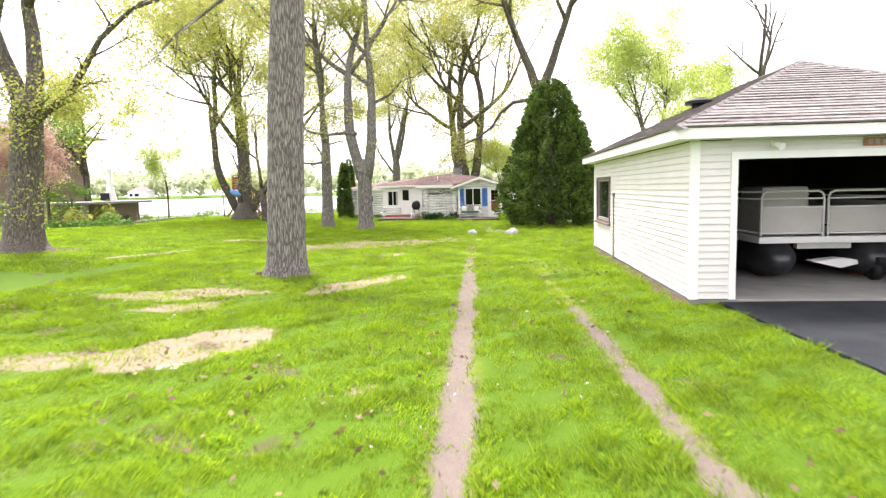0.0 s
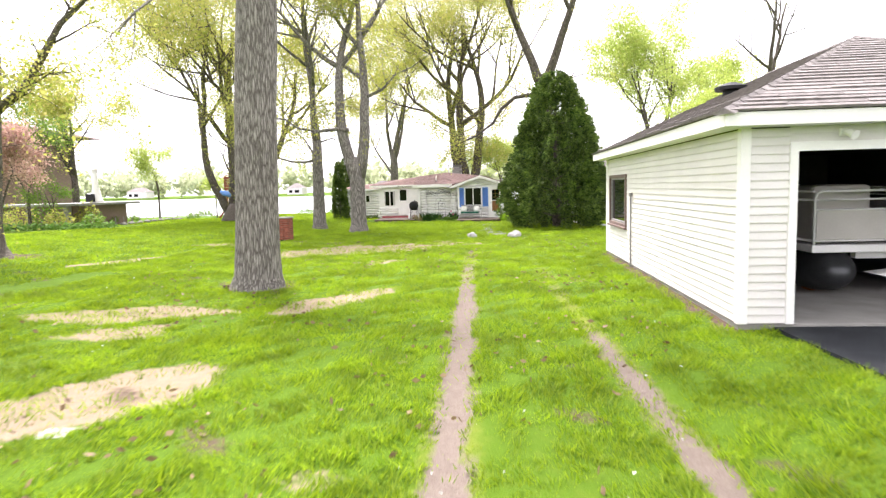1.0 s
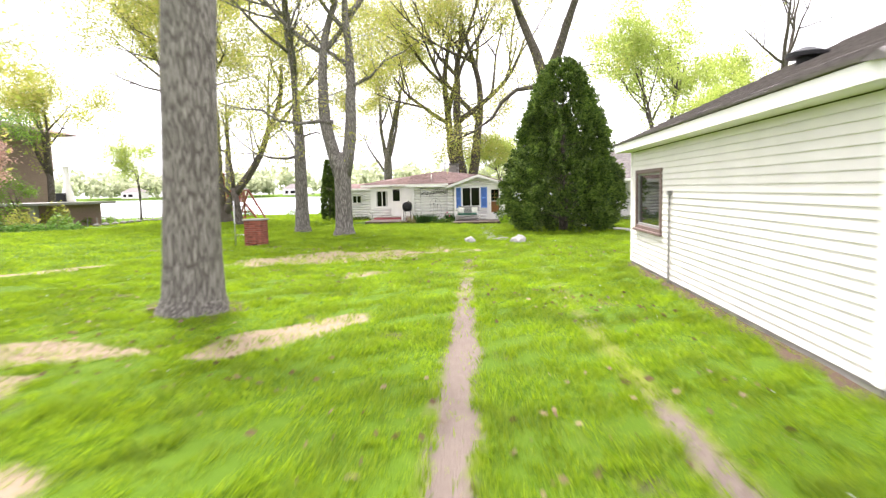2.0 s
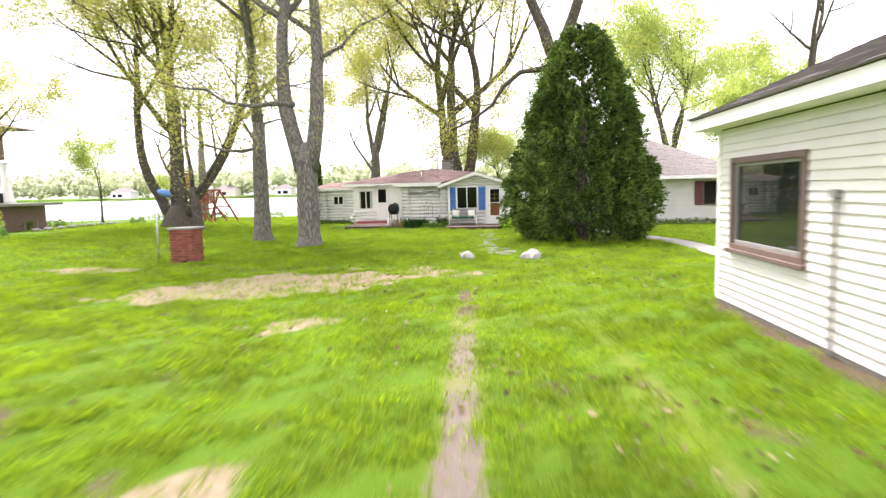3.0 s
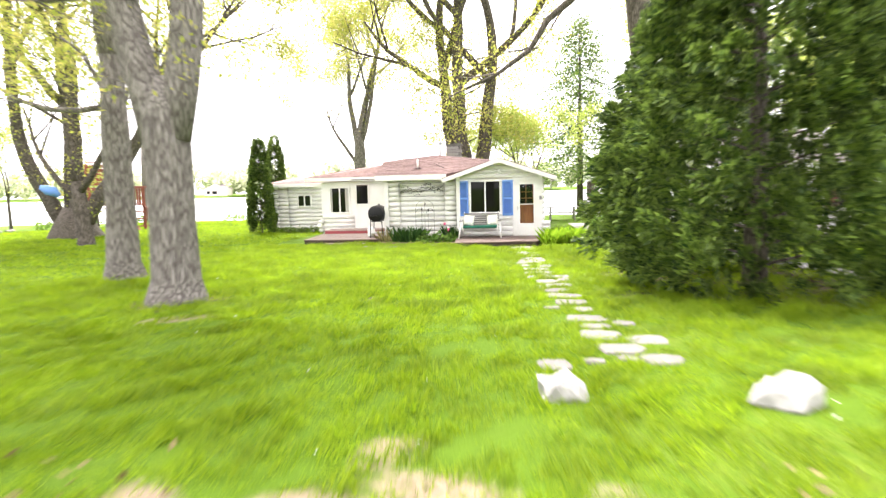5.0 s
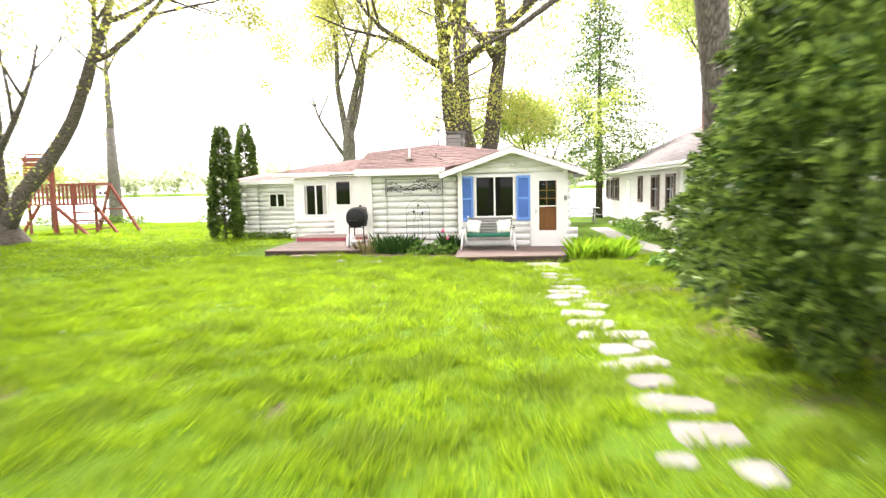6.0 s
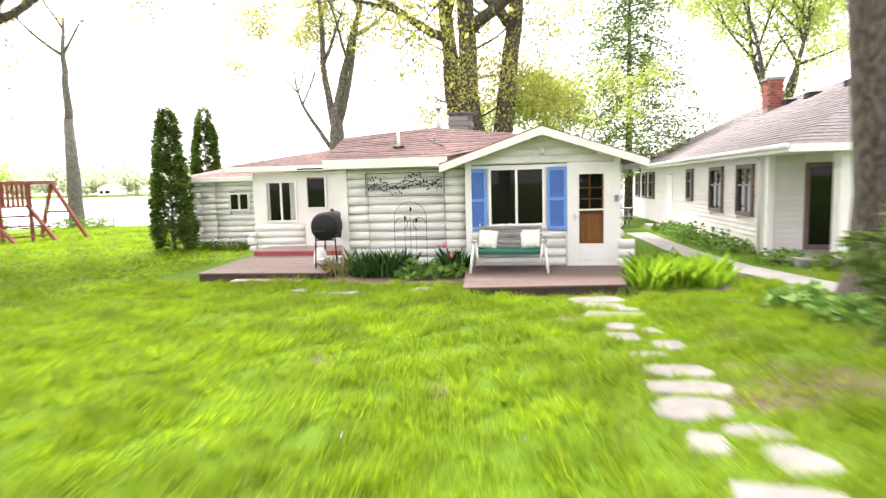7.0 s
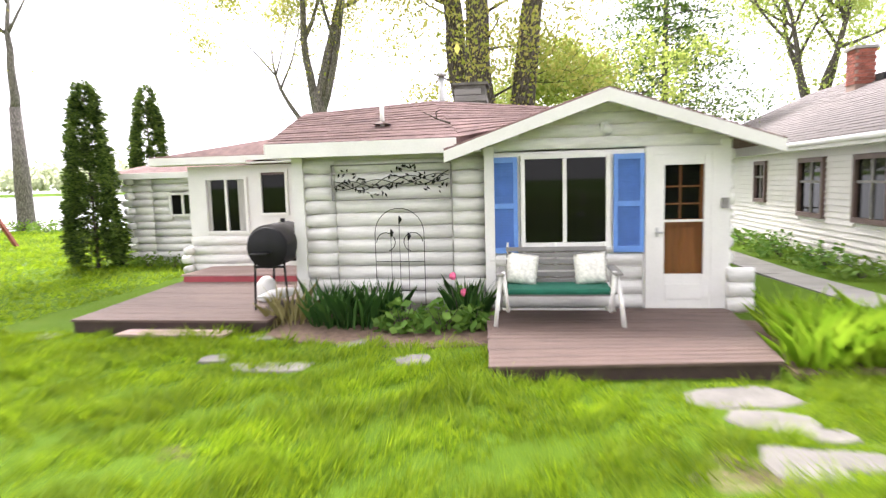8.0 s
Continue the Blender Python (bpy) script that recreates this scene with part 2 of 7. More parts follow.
def noise2(x, y, s, seed):
    """Smooth noise from a few crossed waves, about -1 to 1."""
    rng = np.random.RandomState(seed)
    out = 0
    for k in range(7):
        a, f, p = rng.uniform(0, 6.28), s * rng.uniform(0.6, 1.9), rng.uniform(0, 6.28)
        out = out + np.sin((x * np.cos(a) + y * np.sin(a)) * f + p)
    return out / 3.2


def rut_left(y):
    return np.interp(y, [-30, -18, -12.7, -6, -1.2], [3.4, 2.3, 1.8, 1.2, 0.76])


def rut_right(y):
    return np.interp(y, [-30, -17.75, -15.1, -11.8, -5, -1], [4.9, 3.98, 3.74, 3.37, 2.74, 2.3])


def bare_soil(x, y):
    """How bare the lawn is: straw patches and the two wheel tracks."""
    out = np.zeros_like(x)
    rag = 0.22 * noise2(x, y, 2.6, 3) + 0.16 * noise2(x, y, 7, 5)
    for cx, cy, rx, ry, ang, k in PATCHES:
        c, s = math.cos(radians(ang)), math.sin(radians(ang))
        u, v = ((x - cx) * c + (y - cy) * s) / rx, (-(x - cx) * s + (y - cy) * c) / ry
        out = np.maximum(out, k * step01(1.15 - np.sqrt(u * u + v * v) + rag, 0, 0.3))
    return out


def rut_soil(x, y):
    wob = 0.05 * noise2(x * 0.6, y, 2.2, 8) + 0.03 * noise2(x, y, 9, 9)
    left = step01(0.16 + 0.6 * wob - np.abs(x - rut_left(y) - 0.4 * wob), -0.03, 0.07) * step01(-y, 1.0, 1.8) * np.clip(1.0 - 0.55 * step01(y, -9, -3) + 0.9 * noise2(x, y, 3.0, 31) * step01(y, -9, -3), 0, 1)
    right = step01(0.115 + 0.6 * wob - np.abs(x - rut_right(y) - 0.4 * wob), -0.04, 0.08) * np.clip(1 - step01(y, -14.0, -9.5) + 0.35 * noise2(x, y, 3.0, 12) * step01(-y, 2, 9), 0, 1)
    return np.maximum(left, right)


def dark_soil(x, y):
    under = step01(1.15 - np.sqrt(((x - 3.5) / 2.0) ** 2 + ((y - 11.8) / 5.2) ** 2) + 0.3 * noise2(x, y, 1.8, 41), 0, 0.4) * 0.8
    near = step01(1.1 - np.sqrt(((x - 1.0) / 0.5) ** 2 + ((y - 13.1) / 0.6) ** 2) + 0.3 * noise2(x, y, 2.6, 43), 0, 0.4) * 0.7
    foot = 0
    for tx, ty, r in ((-2.78, -8.2, 0.8), (-5.12, 7.0, 0.75), (-8.0, 9.9, 0.6), (-13.7, -3.7, 1.4)):
        foot = np.maximum(foot, step01(1.1 - np.hypot(x - tx, y - ty) / r + 0.3 * noise2(x, y, 4, 47), 0, 0.4) * 0.8)
    side = 5.217 - 0.063 * (y + 11.6) - x
    foot = np.maximum(foot, step01(0.3 - side + 0.08 * noise2(x, y, 5, 53), 0, 0.12) * (side > -0.1) * (y > -11.7) * (y < -2.4))
    end = step01(0.15 + 0.07 * noise2(x, y, 6, 55) - np.abs(x - rut_left(y) - 0.03), 0, 0.08) * step01(y, -4.2, -3.2) * step01(-y, 1.5, 1.9)
    end = np.maximum(end, step01(0.05 + 0.09 * noise2(x, y, 6, 57) - np.abs(x - rut_right(y) - 0.1), 0, 0.08) * step01(y, -3.6, -3.2) * step01(-y, 2.5, 2.8))
    foot = np.maximum(foot, end)
    spots = step01(noise2(x, y, 5.5, 51), 1.1, 1.4) * 0.55
    worn = step01(1.0 - np.sqrt(((x + 0.1) / 1.5) ** 2 + ((y + 17.4) / 0.9) ** 2), 0, 0.5)
    spots = np.maximum(spots, worn * step01(noise2(x, y, 7.0, 71), 0.3, 0.6) * 0.5)
    return np.maximum(np.maximum(under, near), np.maximum(foot, spots))


def yellow_grass(x, y):
    a = step01(0.24 - np.abs(x - rut_right(y)), 0, 0.22) * (0.55 * step01(-y, 3.5, 6) + 0.45 * step01(-y, 9, 12))
    b = step01(0.3 - np.abs(x - rut_left(y)), 0, 0.25) * step01(-y, 1, 3) * 0.8
    return np.clip(np.maximum(a, b) + 0.12 * noise2(x, y, 1.3, 14), 0, 1)


def axis(lo, hi, step, far, grow=1.18):
    mid = list(np.arange(lo, hi + step / 2, step))
    d, v, up = step, mid[-1], []
    while v < far:
        d *= grow
        v += d
        up.append(v)
    d, v, down = step, mid[0], []
    while v > -far:
        d *= grow
        v -= d
        down.append(v)
    return np.array(down[::-1] + mid + up)


GROUND = bpy.data.materials.new("lawn")
GROUND.use_nodes = True
n, l = GROUND.node_tree.nodes, GROUND.node_tree.links
bs = n["Principled BSDF"]
bs.inputs["Roughness"].default_value, bs.inputs["Specular IOR Level"].default_value = 0.95, 0.15
co = n.new("ShaderNodeTexCoord")
n1, n2, n3 = (n.new("ShaderNodeTexNoise") for _ in range(3))
for node, sc in ((n1, 0.9), (n2, 9.0), (n3, 70.0)):
    node.inputs["Scale"].default_value, node.inputs["Detail"].default_value = sc, 5
    l.new(co.outputs["Object"], node.inputs["Vector"])


def mixed(fac, a, b, kind="MIX"):
    m = n.new("ShaderNodeMix")
    m.data_type, m.blend_type = "RGBA", kind
    for sock, v in ((m.inputs["Factor"], fac), (m.inputs[6], a), (m.inputs[7], b)):
        if isinstance(v, (tuple, float)):
            sock.default_value = v
        else:
            l.new(v, sock)
    return m.outputs[2]


def attr(name):
    a = n.new("ShaderNodeAttribute")
    a.attribute_name = name
    return a.outputs["Fac"]


def ragged(name, gain=1.6, rag=2.2):
    """An attribute with its edge broken up by fine noise."""
    a, b, c = (n.new("ShaderNodeMath") for _ in range(3))
    a.operation, b.operation, c.operation = "MULTIPLY", "MULTIPLY_ADD", "MULTIPLY"
    a.inputs[1].default_value = gain
    l.new(attr(name), a.inputs[0])
    sub_ = n.new("ShaderNodeMath")
    sub_.operation = "SUBTRACT"
    sub_.inputs[1].default_value = 0.55
    l.new(n2.outputs["Fac"], sub_.inputs[0])
    b.inputs[1].default_value = rag
    l.new(sub_.outputs[0], b.inputs[0])
    l.new(a.outputs[0], b.inputs[2])
    step = n.new("ShaderNodeMath")
    step.operation = "MINIMUM"
    l.new(attr(name), step.inputs[0])
    step.inputs[1].default_value = 0.12
    eight = n.new("ShaderNodeMath")
    eight.operation = "MULTIPLY"
    eight.inputs[1].default_value = 8.3
    l.new(step.outputs[0], eight.inputs[0])
    c.use_clamp = True
    b.use_clamp = True
    l.new(b.outputs[0], c.inputs[0])
    l.new(eight.outputs[0], c.inputs[1])
    return c.outputs[0]


lawn = mixed(n1.outputs["Fac"], (0.05, 0.105, 0.004, 1), (0.1, 0.175, 0.007, 1))
lawn = mixed(n2.outputs["Fac"], lawn, (0.075, 0.138, 0.005, 1))
lawn = mixed(ragged("yellow", 0.85, 0.9), lawn, (0.2, 0.21, 0.035, 1))
straw = mixed(n2.outputs["Fac"], (0.17, 0.128, 0.085, 1), (0.36, 0.29, 0.21, 1))
straw = mixed(n3.outputs["Fac"], straw, (0.25, 0.19, 0.13, 1))
dirt = mixed(n3.outputs["Fac"], (0.07, 0.054, 0.045, 1), (0.34, 0.285, 0.24, 1))
dirt = mixed(n2.outputs["Fac"], dirt, (0.145, 0.112, 0.094, 1))
col = mixed(ragged("bare"), lawn, straw)
col = mixed(ragged("rut"), col, dirt)
earth = mixed(n3.outputs["Fac"], (0.035, 0.024, 0.018, 1), (0.16, 0.11, 0.08, 1))
col = mixed(ragged("soil"), col, earth)
l.new(col, bs.inputs["Base Color"])
bp = n.new("ShaderNodeBump")
bp.inputs["Strength"].default_value, bp.inputs["Distance"].default_value = 0.7, 0.04
l.new(n3.outputs["Fac"], bp.inputs["Height"])
l.new(bp.outputs[0], bs.inputs["Normal"])

gx, gy = axis(-10, 7.5, 0.1, 900), axis(-20, 19, 0.1, 900)
X, Y = np.meshgrid(gx, gy)
Z = gz(X, Y)
bare, rut = bare_soil(X, Y), rut_soil(X, Y)
Z = Z - 0.035 * rut + 0.012 * noise2(X, Y, 4, 21) * (np.abs(X) < 12)
nx, ny = len(gx), len(gy)
idx = np.arange(nx * ny).reshape(ny, nx)
quads = np.stack([idx[:-1, :-1], idx[:-1, 1:], idx[1:, 1:], idx[1:, :-1]], -1).reshape(-1, 4)


def fast_mesh(name, verts, faces):
    """A mesh from arrays; all faces have the same number of corners."""
    me = bpy.data.meshes.new(name)
    k = faces.shape[1]
    me.vertices.add(len(verts))
    me.vertices.foreach_set("co", np.asarray(verts, np.float32).ravel())
    me.loops.add(faces.size)
    me.loops.foreach_set("vertex_index", faces.ravel().astype(np.int32))
    me.polygons.add(len(faces))
    me.polygons.foreach_set("loop_start", np.arange(0, faces.size, k, dtype=np.int32))
    me.update(calc_edges=True)
    me.validate()
    return me


me = fast_mesh("ground", np.stack([X, Y, Z], -1).reshape(-1, 3), quads)
for key, val in (("bare", bare), ("rut", rut), ("soil", dark_soil(X, Y) * (np.abs(X) < 16)), ("yellow", yellow_grass(X, Y) * (np.abs(X) < 9))):
    me.attributes.new(key, "FLOAT", "POINT").data.foreach_set("value", np.asarray(val, np.float32).ravel())
ground = tagged(link("ground", me, GROUND, smooth=True), "green spring lawn with bare straw patches and wheel ruts", "ground", kind="structure")

WATER = bpy.data.materials.new("lake_water")
WATER.use_nodes = True
wb = WATER.node_tree.nodes["Principled BSDF"]
wb.inputs["Base Color"].default_value, wb.inputs["Roughness"].default_value = (0.2, 0.22, 0.22, 1), 0.3
wb.inputs["Specular IOR Level"].default_value = 1.0
wno, wbp = WATER.node_tree.nodes.new("ShaderNodeTexNoise"), WATER.node_tree.nodes.new("ShaderNodeBump")
wno.inputs["Scale"].default_value = 1.5
wbp.inputs["Strength"].default_value, wbp.inputs["Distance"].default_value = 0.25, 0.1
WATER.node_tree.links.new(wno.outputs["Fac"], wbp.inputs["Height"])
WATER.node_tree.links.new(wbp.outputs[0], wb.inputs["Normal"])
tagged(arrays("water", [(-500, 34, -0.8), (500, 34, -0.8), (500, 376, -0.8), (-500, 376, -0.8)], [(0, 1, 2, 3)], WATER), "bright calm lake behind the cottage", "lake", kind="structure")


# ---- trees ----
def leaf_mesh(name, spots, rng, per, spread, size, flat=0.0, droop=0.0):
    """Many small leaves, four corners each, scattered round the given spots."""
    spots = np.asarray(spots, float)
    c = np.repeat(spots, per, axis=0)
    c = c + rng.normal(0, 1, c.shape) * np.array([spread, spread, spread * 0.8])
    m = len(c)
    a = rng.normal(0, 1, (m, 3))
    a[:, 2] = a[:, 2] * (1 - flat) - droop
    a /= np.linalg.norm(a, axis=1)[:, None]
    b = rng.normal(0, 1, (m, 3))
    b = np.cross(a, b)
    b /= np.linalg.norm(b, axis=1)[:, None]
    s = size * rng.uniform(0.55, 1.3, (m, 1))
    v = np.stack([c - a * s, c + b * s * 0.55, c + a * s, c - b * s * 0.55], 1).reshape(-1, 3)
    return fast_mesh(name, v, np.arange(4 * m).reshape(m, 4))


def sprig(bm, pos, r, rng, tips):
    """A short leafy shoot on the side of a stem."""
    a, ln = rng.uniform(0, 6.28), rng.uniform(0.35, 0.9)
    tip = pos + Vector((math.cos(a) * (r + ln), math.sin(a) * (r + ln), rng.uniform(-0.15, 0.5)))
    tube(bm, [pos, pos.lerp(tip, 0.5) + Vector((0, 0, 0.06)), tip], [0.014, 0.01, 0.005], 3)
    tips += [tuple(tip), tuple(pos.lerp(tip, 0.6))]


def arm(bm, pts, r, rng, tips, depth=2):
    """A long crooked limb through given points, with twigs along it."""
    pts = [Vector(p) for p in pts]
    k = len(pts)
    tube(bm, pts, [r * (1 - 0.75 * i / (k - 1)) for i in range(k)], 8, 0.05, rng)
    for i in range(1, k):
        d = (pts[i] - pts[i - 1]).normalized()
        for f in (0.35, 0.9):
            side = Vector((rng.uniform(-1, 1), rng.uniform(-1, 1), rng.uniform(-0.3, 1.0)))
            grow(bm, pts[i - 1].lerp(pts[i], f), d * 0.6 + side, rng.uniform(0.9, 1.9), r * 0.28, depth - 1, rng, tips, 0.3, 0.05, 3)


def grow(bm, p, d, length, r, depth, rng, tips, bend=0.25, up=0.15, kids=3, twig=0.012):
    """A limb that tapers and wanders, with smaller limbs along it; the ends and sides are noted in tips."""
    steps = max(3, int(length / 0.7) if depth > 1 else 3)
    pts, radii = [Vector(p)], [r]
    d = Vector(d).normalized()
    marks = []
    for i in range(steps):
        d = (d + Vector([rng.uniform(-bend, bend) for _ in range(3)]) * 0.6 + Vector((0, 0, up * 0.4))).normalized()
        pts.append(pts[-1] + d * (length / steps))
        radii.append(max(twig * 0.6, r * (1 - 0.72 * (i + 1) / steps)))
        marks.append((pts[-1], d.copy(), radii[-1], (i + 1) / steps))
        if depth <= 1:
            tips.append(tuple(pts[-1]))
    tube(bm, pts, radii, 9 if depth >= 4 else (7 if depth == 3 else (5 if depth == 2 else 3)), rng=rng)
    if depth >= 3:
        for pos, dd, rr, f in marks:
            sprig(bm, pos, rr, rng, tips)
    if depth <= 0:
        return
    for k in range(kids if depth > 1 else kids + 1):
        pos, dd, rr, f = marks[min(len(marks) - 1, int(len(marks) * (0.35 + 0.65 * (k + rng.random()) / (kids + 1))))]
        side = dd.orthogonal().normalized()
        side.rotate(Matrix.Rotation(rng.uniform(0, 6.28), 3, dd))
        nd = (dd * rng.uniform(0.5, 0.9) + side * rng.uniform(0.6, 1.0)).normalized()
        grow(bm, pos, nd, length * rng.uniform(0.45, 0.68), rr * 0.72, depth - 1, rng, tips, bend, up, kids, twig)


def tree(label, x, y, stems, leafmat, per=10, spread=0.35, size=0.08, trunk=None, bark=None, seed=1, depth=4, limbs=(), kids=3, category="tree", group="trees", arms=()):
    """stems: (start, direction, length, radius) of each main stem above the ground point; trunk: (points, radii) of the lower bole."""
    rng = random.Random(seed)
    z = float(gz(x, y))
    ob = thing("tree", label, category, Matrix.Translation((x, y, z - 0.05)), group)
    bm, tips = bmesh.new(), []
    if trunk:
        pts, radii = trunk
        tube(bm, pts, radii, 18, 0.05, rng)
    for s, d, ln, r in stems:
        grow(bm, s, d, ln, r, depth, rng, tips, 0.22, 0.16, kids)
    for s, d, ln, r, dep in limbs:
        grow(bm, s, d, ln, r, dep, rng, tips, 0.3, 0.05, 3)
    for pts, r in arms:
        arm(bm, pts, r, rng, tips)
    part("trunk", bm, bark or BARK, ob, smooth=True)
    nprng = np.random.RandomState(seed + 100)
    if per:
        link("crown", leaf_mesh("crown", tips, nprng, int(per * 1.4) + 1, spread * 0.8, size * 0.68), leafmat, ob, "sparse young spring leaves", kind="stuff")
    return ob


# the tall grey bole beside the drive
tree("tall grey-barked tree with a straight ridged trunk on the lawn", -2.7, -8.42,
     [((0.42, 0, 8.2), (0.3, 0.1, 1), 6, 0.27), ((0.4, 0, 7.6), (-0.7, 0.2, 0.7), 5.5, 0.18), ((0.4, 0, 7.4), (0.5, 0.6, 0.7), 5, 0.16)], LEAF_SPRING, 7, 0.35, 0.08,
     ([(0, 0, -0.1), (0, 0, 0.08), (0.01, 0, 0.3), (0.03, 0, 0.8), (0.08, 0, 2), (0.16, 0, 3.6), (0.25, 0, 5), (0.33, 0, 6.4), (0.42, 0, 8.2)], [0.6, 0.54, 0.47, 0.43, 0.41, 0.39, 0.37, 0.34, 0.28]), seed=4,
     limbs=[((0.1, 0, 6.6), (-1, 0.4, -0.05), 4.0, 0.06, 2)])
# the old tree by the neighbour's garden
tree("old broad tree with a low spreading limb and yellow-green leaves", -13.7, -3.7,
     [((0.5, 0, 4.3), (-0.22, 0, 1), 7, 0.3), ((0.62, 0.1, 4.3), (0.22, 0.2, 1), 7, 0.3)], LEAF_SPRING, 8, 0.4, 0.085,
     ([(0, 0, -0.1), (0, 0, 0.1), (0.03, 0, 0.4), (0.1, 0, 1.0), (0.25, 0, 2.2), (0.42, 0, 3.4), (0.55, 0, 4.5), (0.6, 0, 5.2)], [0.95, 0.8, 0.62, 0.55, 0.5, 0.47, 0.45, 0.2]), bark=fissured("bark_brown", (0.06, 0.05, 0.043), (0.2, 0.175, 0.155)), seed=7,
     arms=[([(0.6, -0.1, 4.0), (1.2, -0.2, 4.3), (2.3, -0.3, 4.9), (3.0, -0.4, 5.7), (3.6, -0.4, 6.5), (4.8, -0.5, 7.3), (6.2, -0.5, 7.6)], 0.16),
           ([(0.6, -0.2, 3.9), (1.1, -0.5, 4.1), (1.9, -0.9, 4.6), (2.4, -1.2, 4.7)], 0.05), ([(0.5, -0.2, 3.4), (1.0, -0.6, 3.0), (1.3, -0.9, 3.3), (1.6, -1.1, 3.9)], 0.04)])
# forked tree and its slender neighbour
tree("forked grey tree with two rising stems and young leaves", -5.12, 7.0,
     [((-0.1, 0, 2.5), (-0.2, 0, 1), 9.5, 0.28), ((0.1, 0, 2.5), (0.22, -0.05, 1), 9.5, 0.27)], LEAF_SPRING, 9, 0.35, 0.075,
     ([(0, 0, -0.1), (0, 0, 0.1), (0, 0, 0.4), (0, 0, 1.2), (0, 0, 2.4), (0, 0, 2.9), (0, 0, 3.4)], [0.56, 0.46, 0.36, 0.33, 0.33, 0.32, 0.1]), seed=12, kids=4,
     arms=[([(-0.3, 0, 4.6), (-0.9, 0, 4.65), (-1.7, 0, 4.6), (-2.6, 0, 4.75), (-3.3, 0, 5.2), (-4.2, 0, 5.3)], 0.09), ([(0.6, 0, 6.0), (1.3, 0, 6.3), (1.9, 0, 6.9), (2.7, 0, 7.2)], 0.08)])
tree("slender twin-stemmed grey tree beside the forked one", -8.0, 9.9,
     [((0.0, 0, 4.3), (-0.12, 0.05, 1), 7, 0.17), ((0.08, 0, 4.3), (0.1, 0, 1), 7.5, 0.17)], LEAF_SPRING, 9, 0.35, 0.075,
     ([(0, 0, -0.1), (0, 0, 0.08), (0, 0, 0.4), (0, 0, 1.5), (0.02, 0, 3), (0.04, 0, 4.5)], [0.5, 0.42, 0.33, 0.28, 0.26, 0.22]), seed=15, kids=4,
     arms=[([(0, 0, 3.55), (-0.6, -0.1, 3.45), (-1.3, -0.1, 3.5), (-2.1, -0.1, 3.75), (-2.8, -0.1, 4.3), (-3.3, -0.1, 4.9)], 0.07), ([(-0.05, 0, 3.5), (-0.3, 0, 4.1), (-0.6, 0, 4.6), (-1.1, 0, 5.0)], 0.06), ([(0.1, 0, 4.4), (0.8, 0.1, 4.6), (1.3, 0, 4.4)], 0.05)])
# many-stemmed maple by the play set
tree("many-stemmed maple with yellow-green leaves near the shore", -18.6, 21.9,
     [((-0.45, 0, 0.5), (-0.45, 0, 1), 11, 0.33), ((-0.2, 0.2, 0.6), (-0.15, 0.2, 1), 13, 0.36), ((0.2, 0, 0.6), (0.12, 0, 1), 13, 0.36), ((0.45, 0, 0.5), (0.4, 0.1, 1), 11, 0.32)], LEAF_SPRING, 15, 0.5, 0.1,
     ([(0, 0, -0.1), (0, 0, 0.2), (0, 0, 0.6), (0, 0, 1.3)], [1.2, 1.0, 0.8, 0.4]), bark=BARK_DARK, seed=21, kids=4)
tree("small leaning maple with a forked trunk", -15.3, 18.2,
     [((-0.25, 0, 1.7), (-0.8, 0, 0.75), 4.5, 0.12), ((-0.1, 0, 1.9), (0.75, 0, 0.7), 4.5, 0.14), ((-0.2, 0, 2.2), (-0.1, 0, 1), 5, 0.13)], LEAF_SPRING, 8, 0.4, 0.09,
     ([(0.05, 0, -0.1), (0.03, 0, 0.1), (0, 0, 0.6), (-0.1, 0, 1.3), (-0.18, 0, 2.3)], [0.36, 0.3, 0.24, 0.23, 0.18]), bark=BARK_DARK, seed=23, depth=3)
# behind the evergreen
tree("tall dark tree with a forked top behind the evergreen", 3.95, 17.3,
     [((-0.72, -0.2, 7.9), (-0.4, 0, 1), 8, 0.3), ((-0.6, -0.2, 7.9), (0.36, 0, 1), 8, 0.3)], LEAF_SPRING, 9, 0.4, 0.08,
     ([(0, 0, -0.1), (0, 0, 0.15), (0, 0, 0.6), (-0.03, 0, 1.6), (-0.2, -0.05, 4), (-0.5, -0.15, 7), (-0.7, -0.2, 8.6)], [0.6, 0.5, 0.4, 0.34, 0.33, 0.34, 0.2]), bark=BARK_DARK, seed=31, kids=4,
     arms=[([(-0.5, -0.1, 7.2), (-1.2, -0.2, 7.5), (-2.3, -0.3, 7.35), (-3.1, -0.4, 6.7), (-3.6, -0.4, 5.9), (-4.6, -0.5, 5.2), (-5.6, -0.5, 4.8)], 0.15)],
     limbs=[((-0.6, 0, 8.0), (1, 0, 0.2), 2.5, 0.08, 2)])
# behind the cottage
tree("big dark many-limbed tree behind the chimney", -2.9, 30.5,
     [((-0.3, 0, 1.6), (-0.22, 0, 1), 13, 0.4), ((0.1, 0, 1.6), (0.06, 0, 1), 14, 0.44), ((0.4, 0, 1.6), (0.4, 0, 1), 13, 0.42)], LEAF_SPRING, 21, 0.5, 0.09,
     ([(0, 0, -0.1), (0, 0, 0.3), (0, 0, 1.2), (0.05, 0, 2.6)], [1.1, 0.95, 0.75, 0.4]), bark=BARK_DARK, seed=41, kids=4,
     limbs=[((0.1 * k - 0.4, 0, 4.0 + k * 0.55), (math.cos(k * 2.4), math.sin(k * 2.4), 0.35), 2.6, 0.05, 2) for k in range(10)])
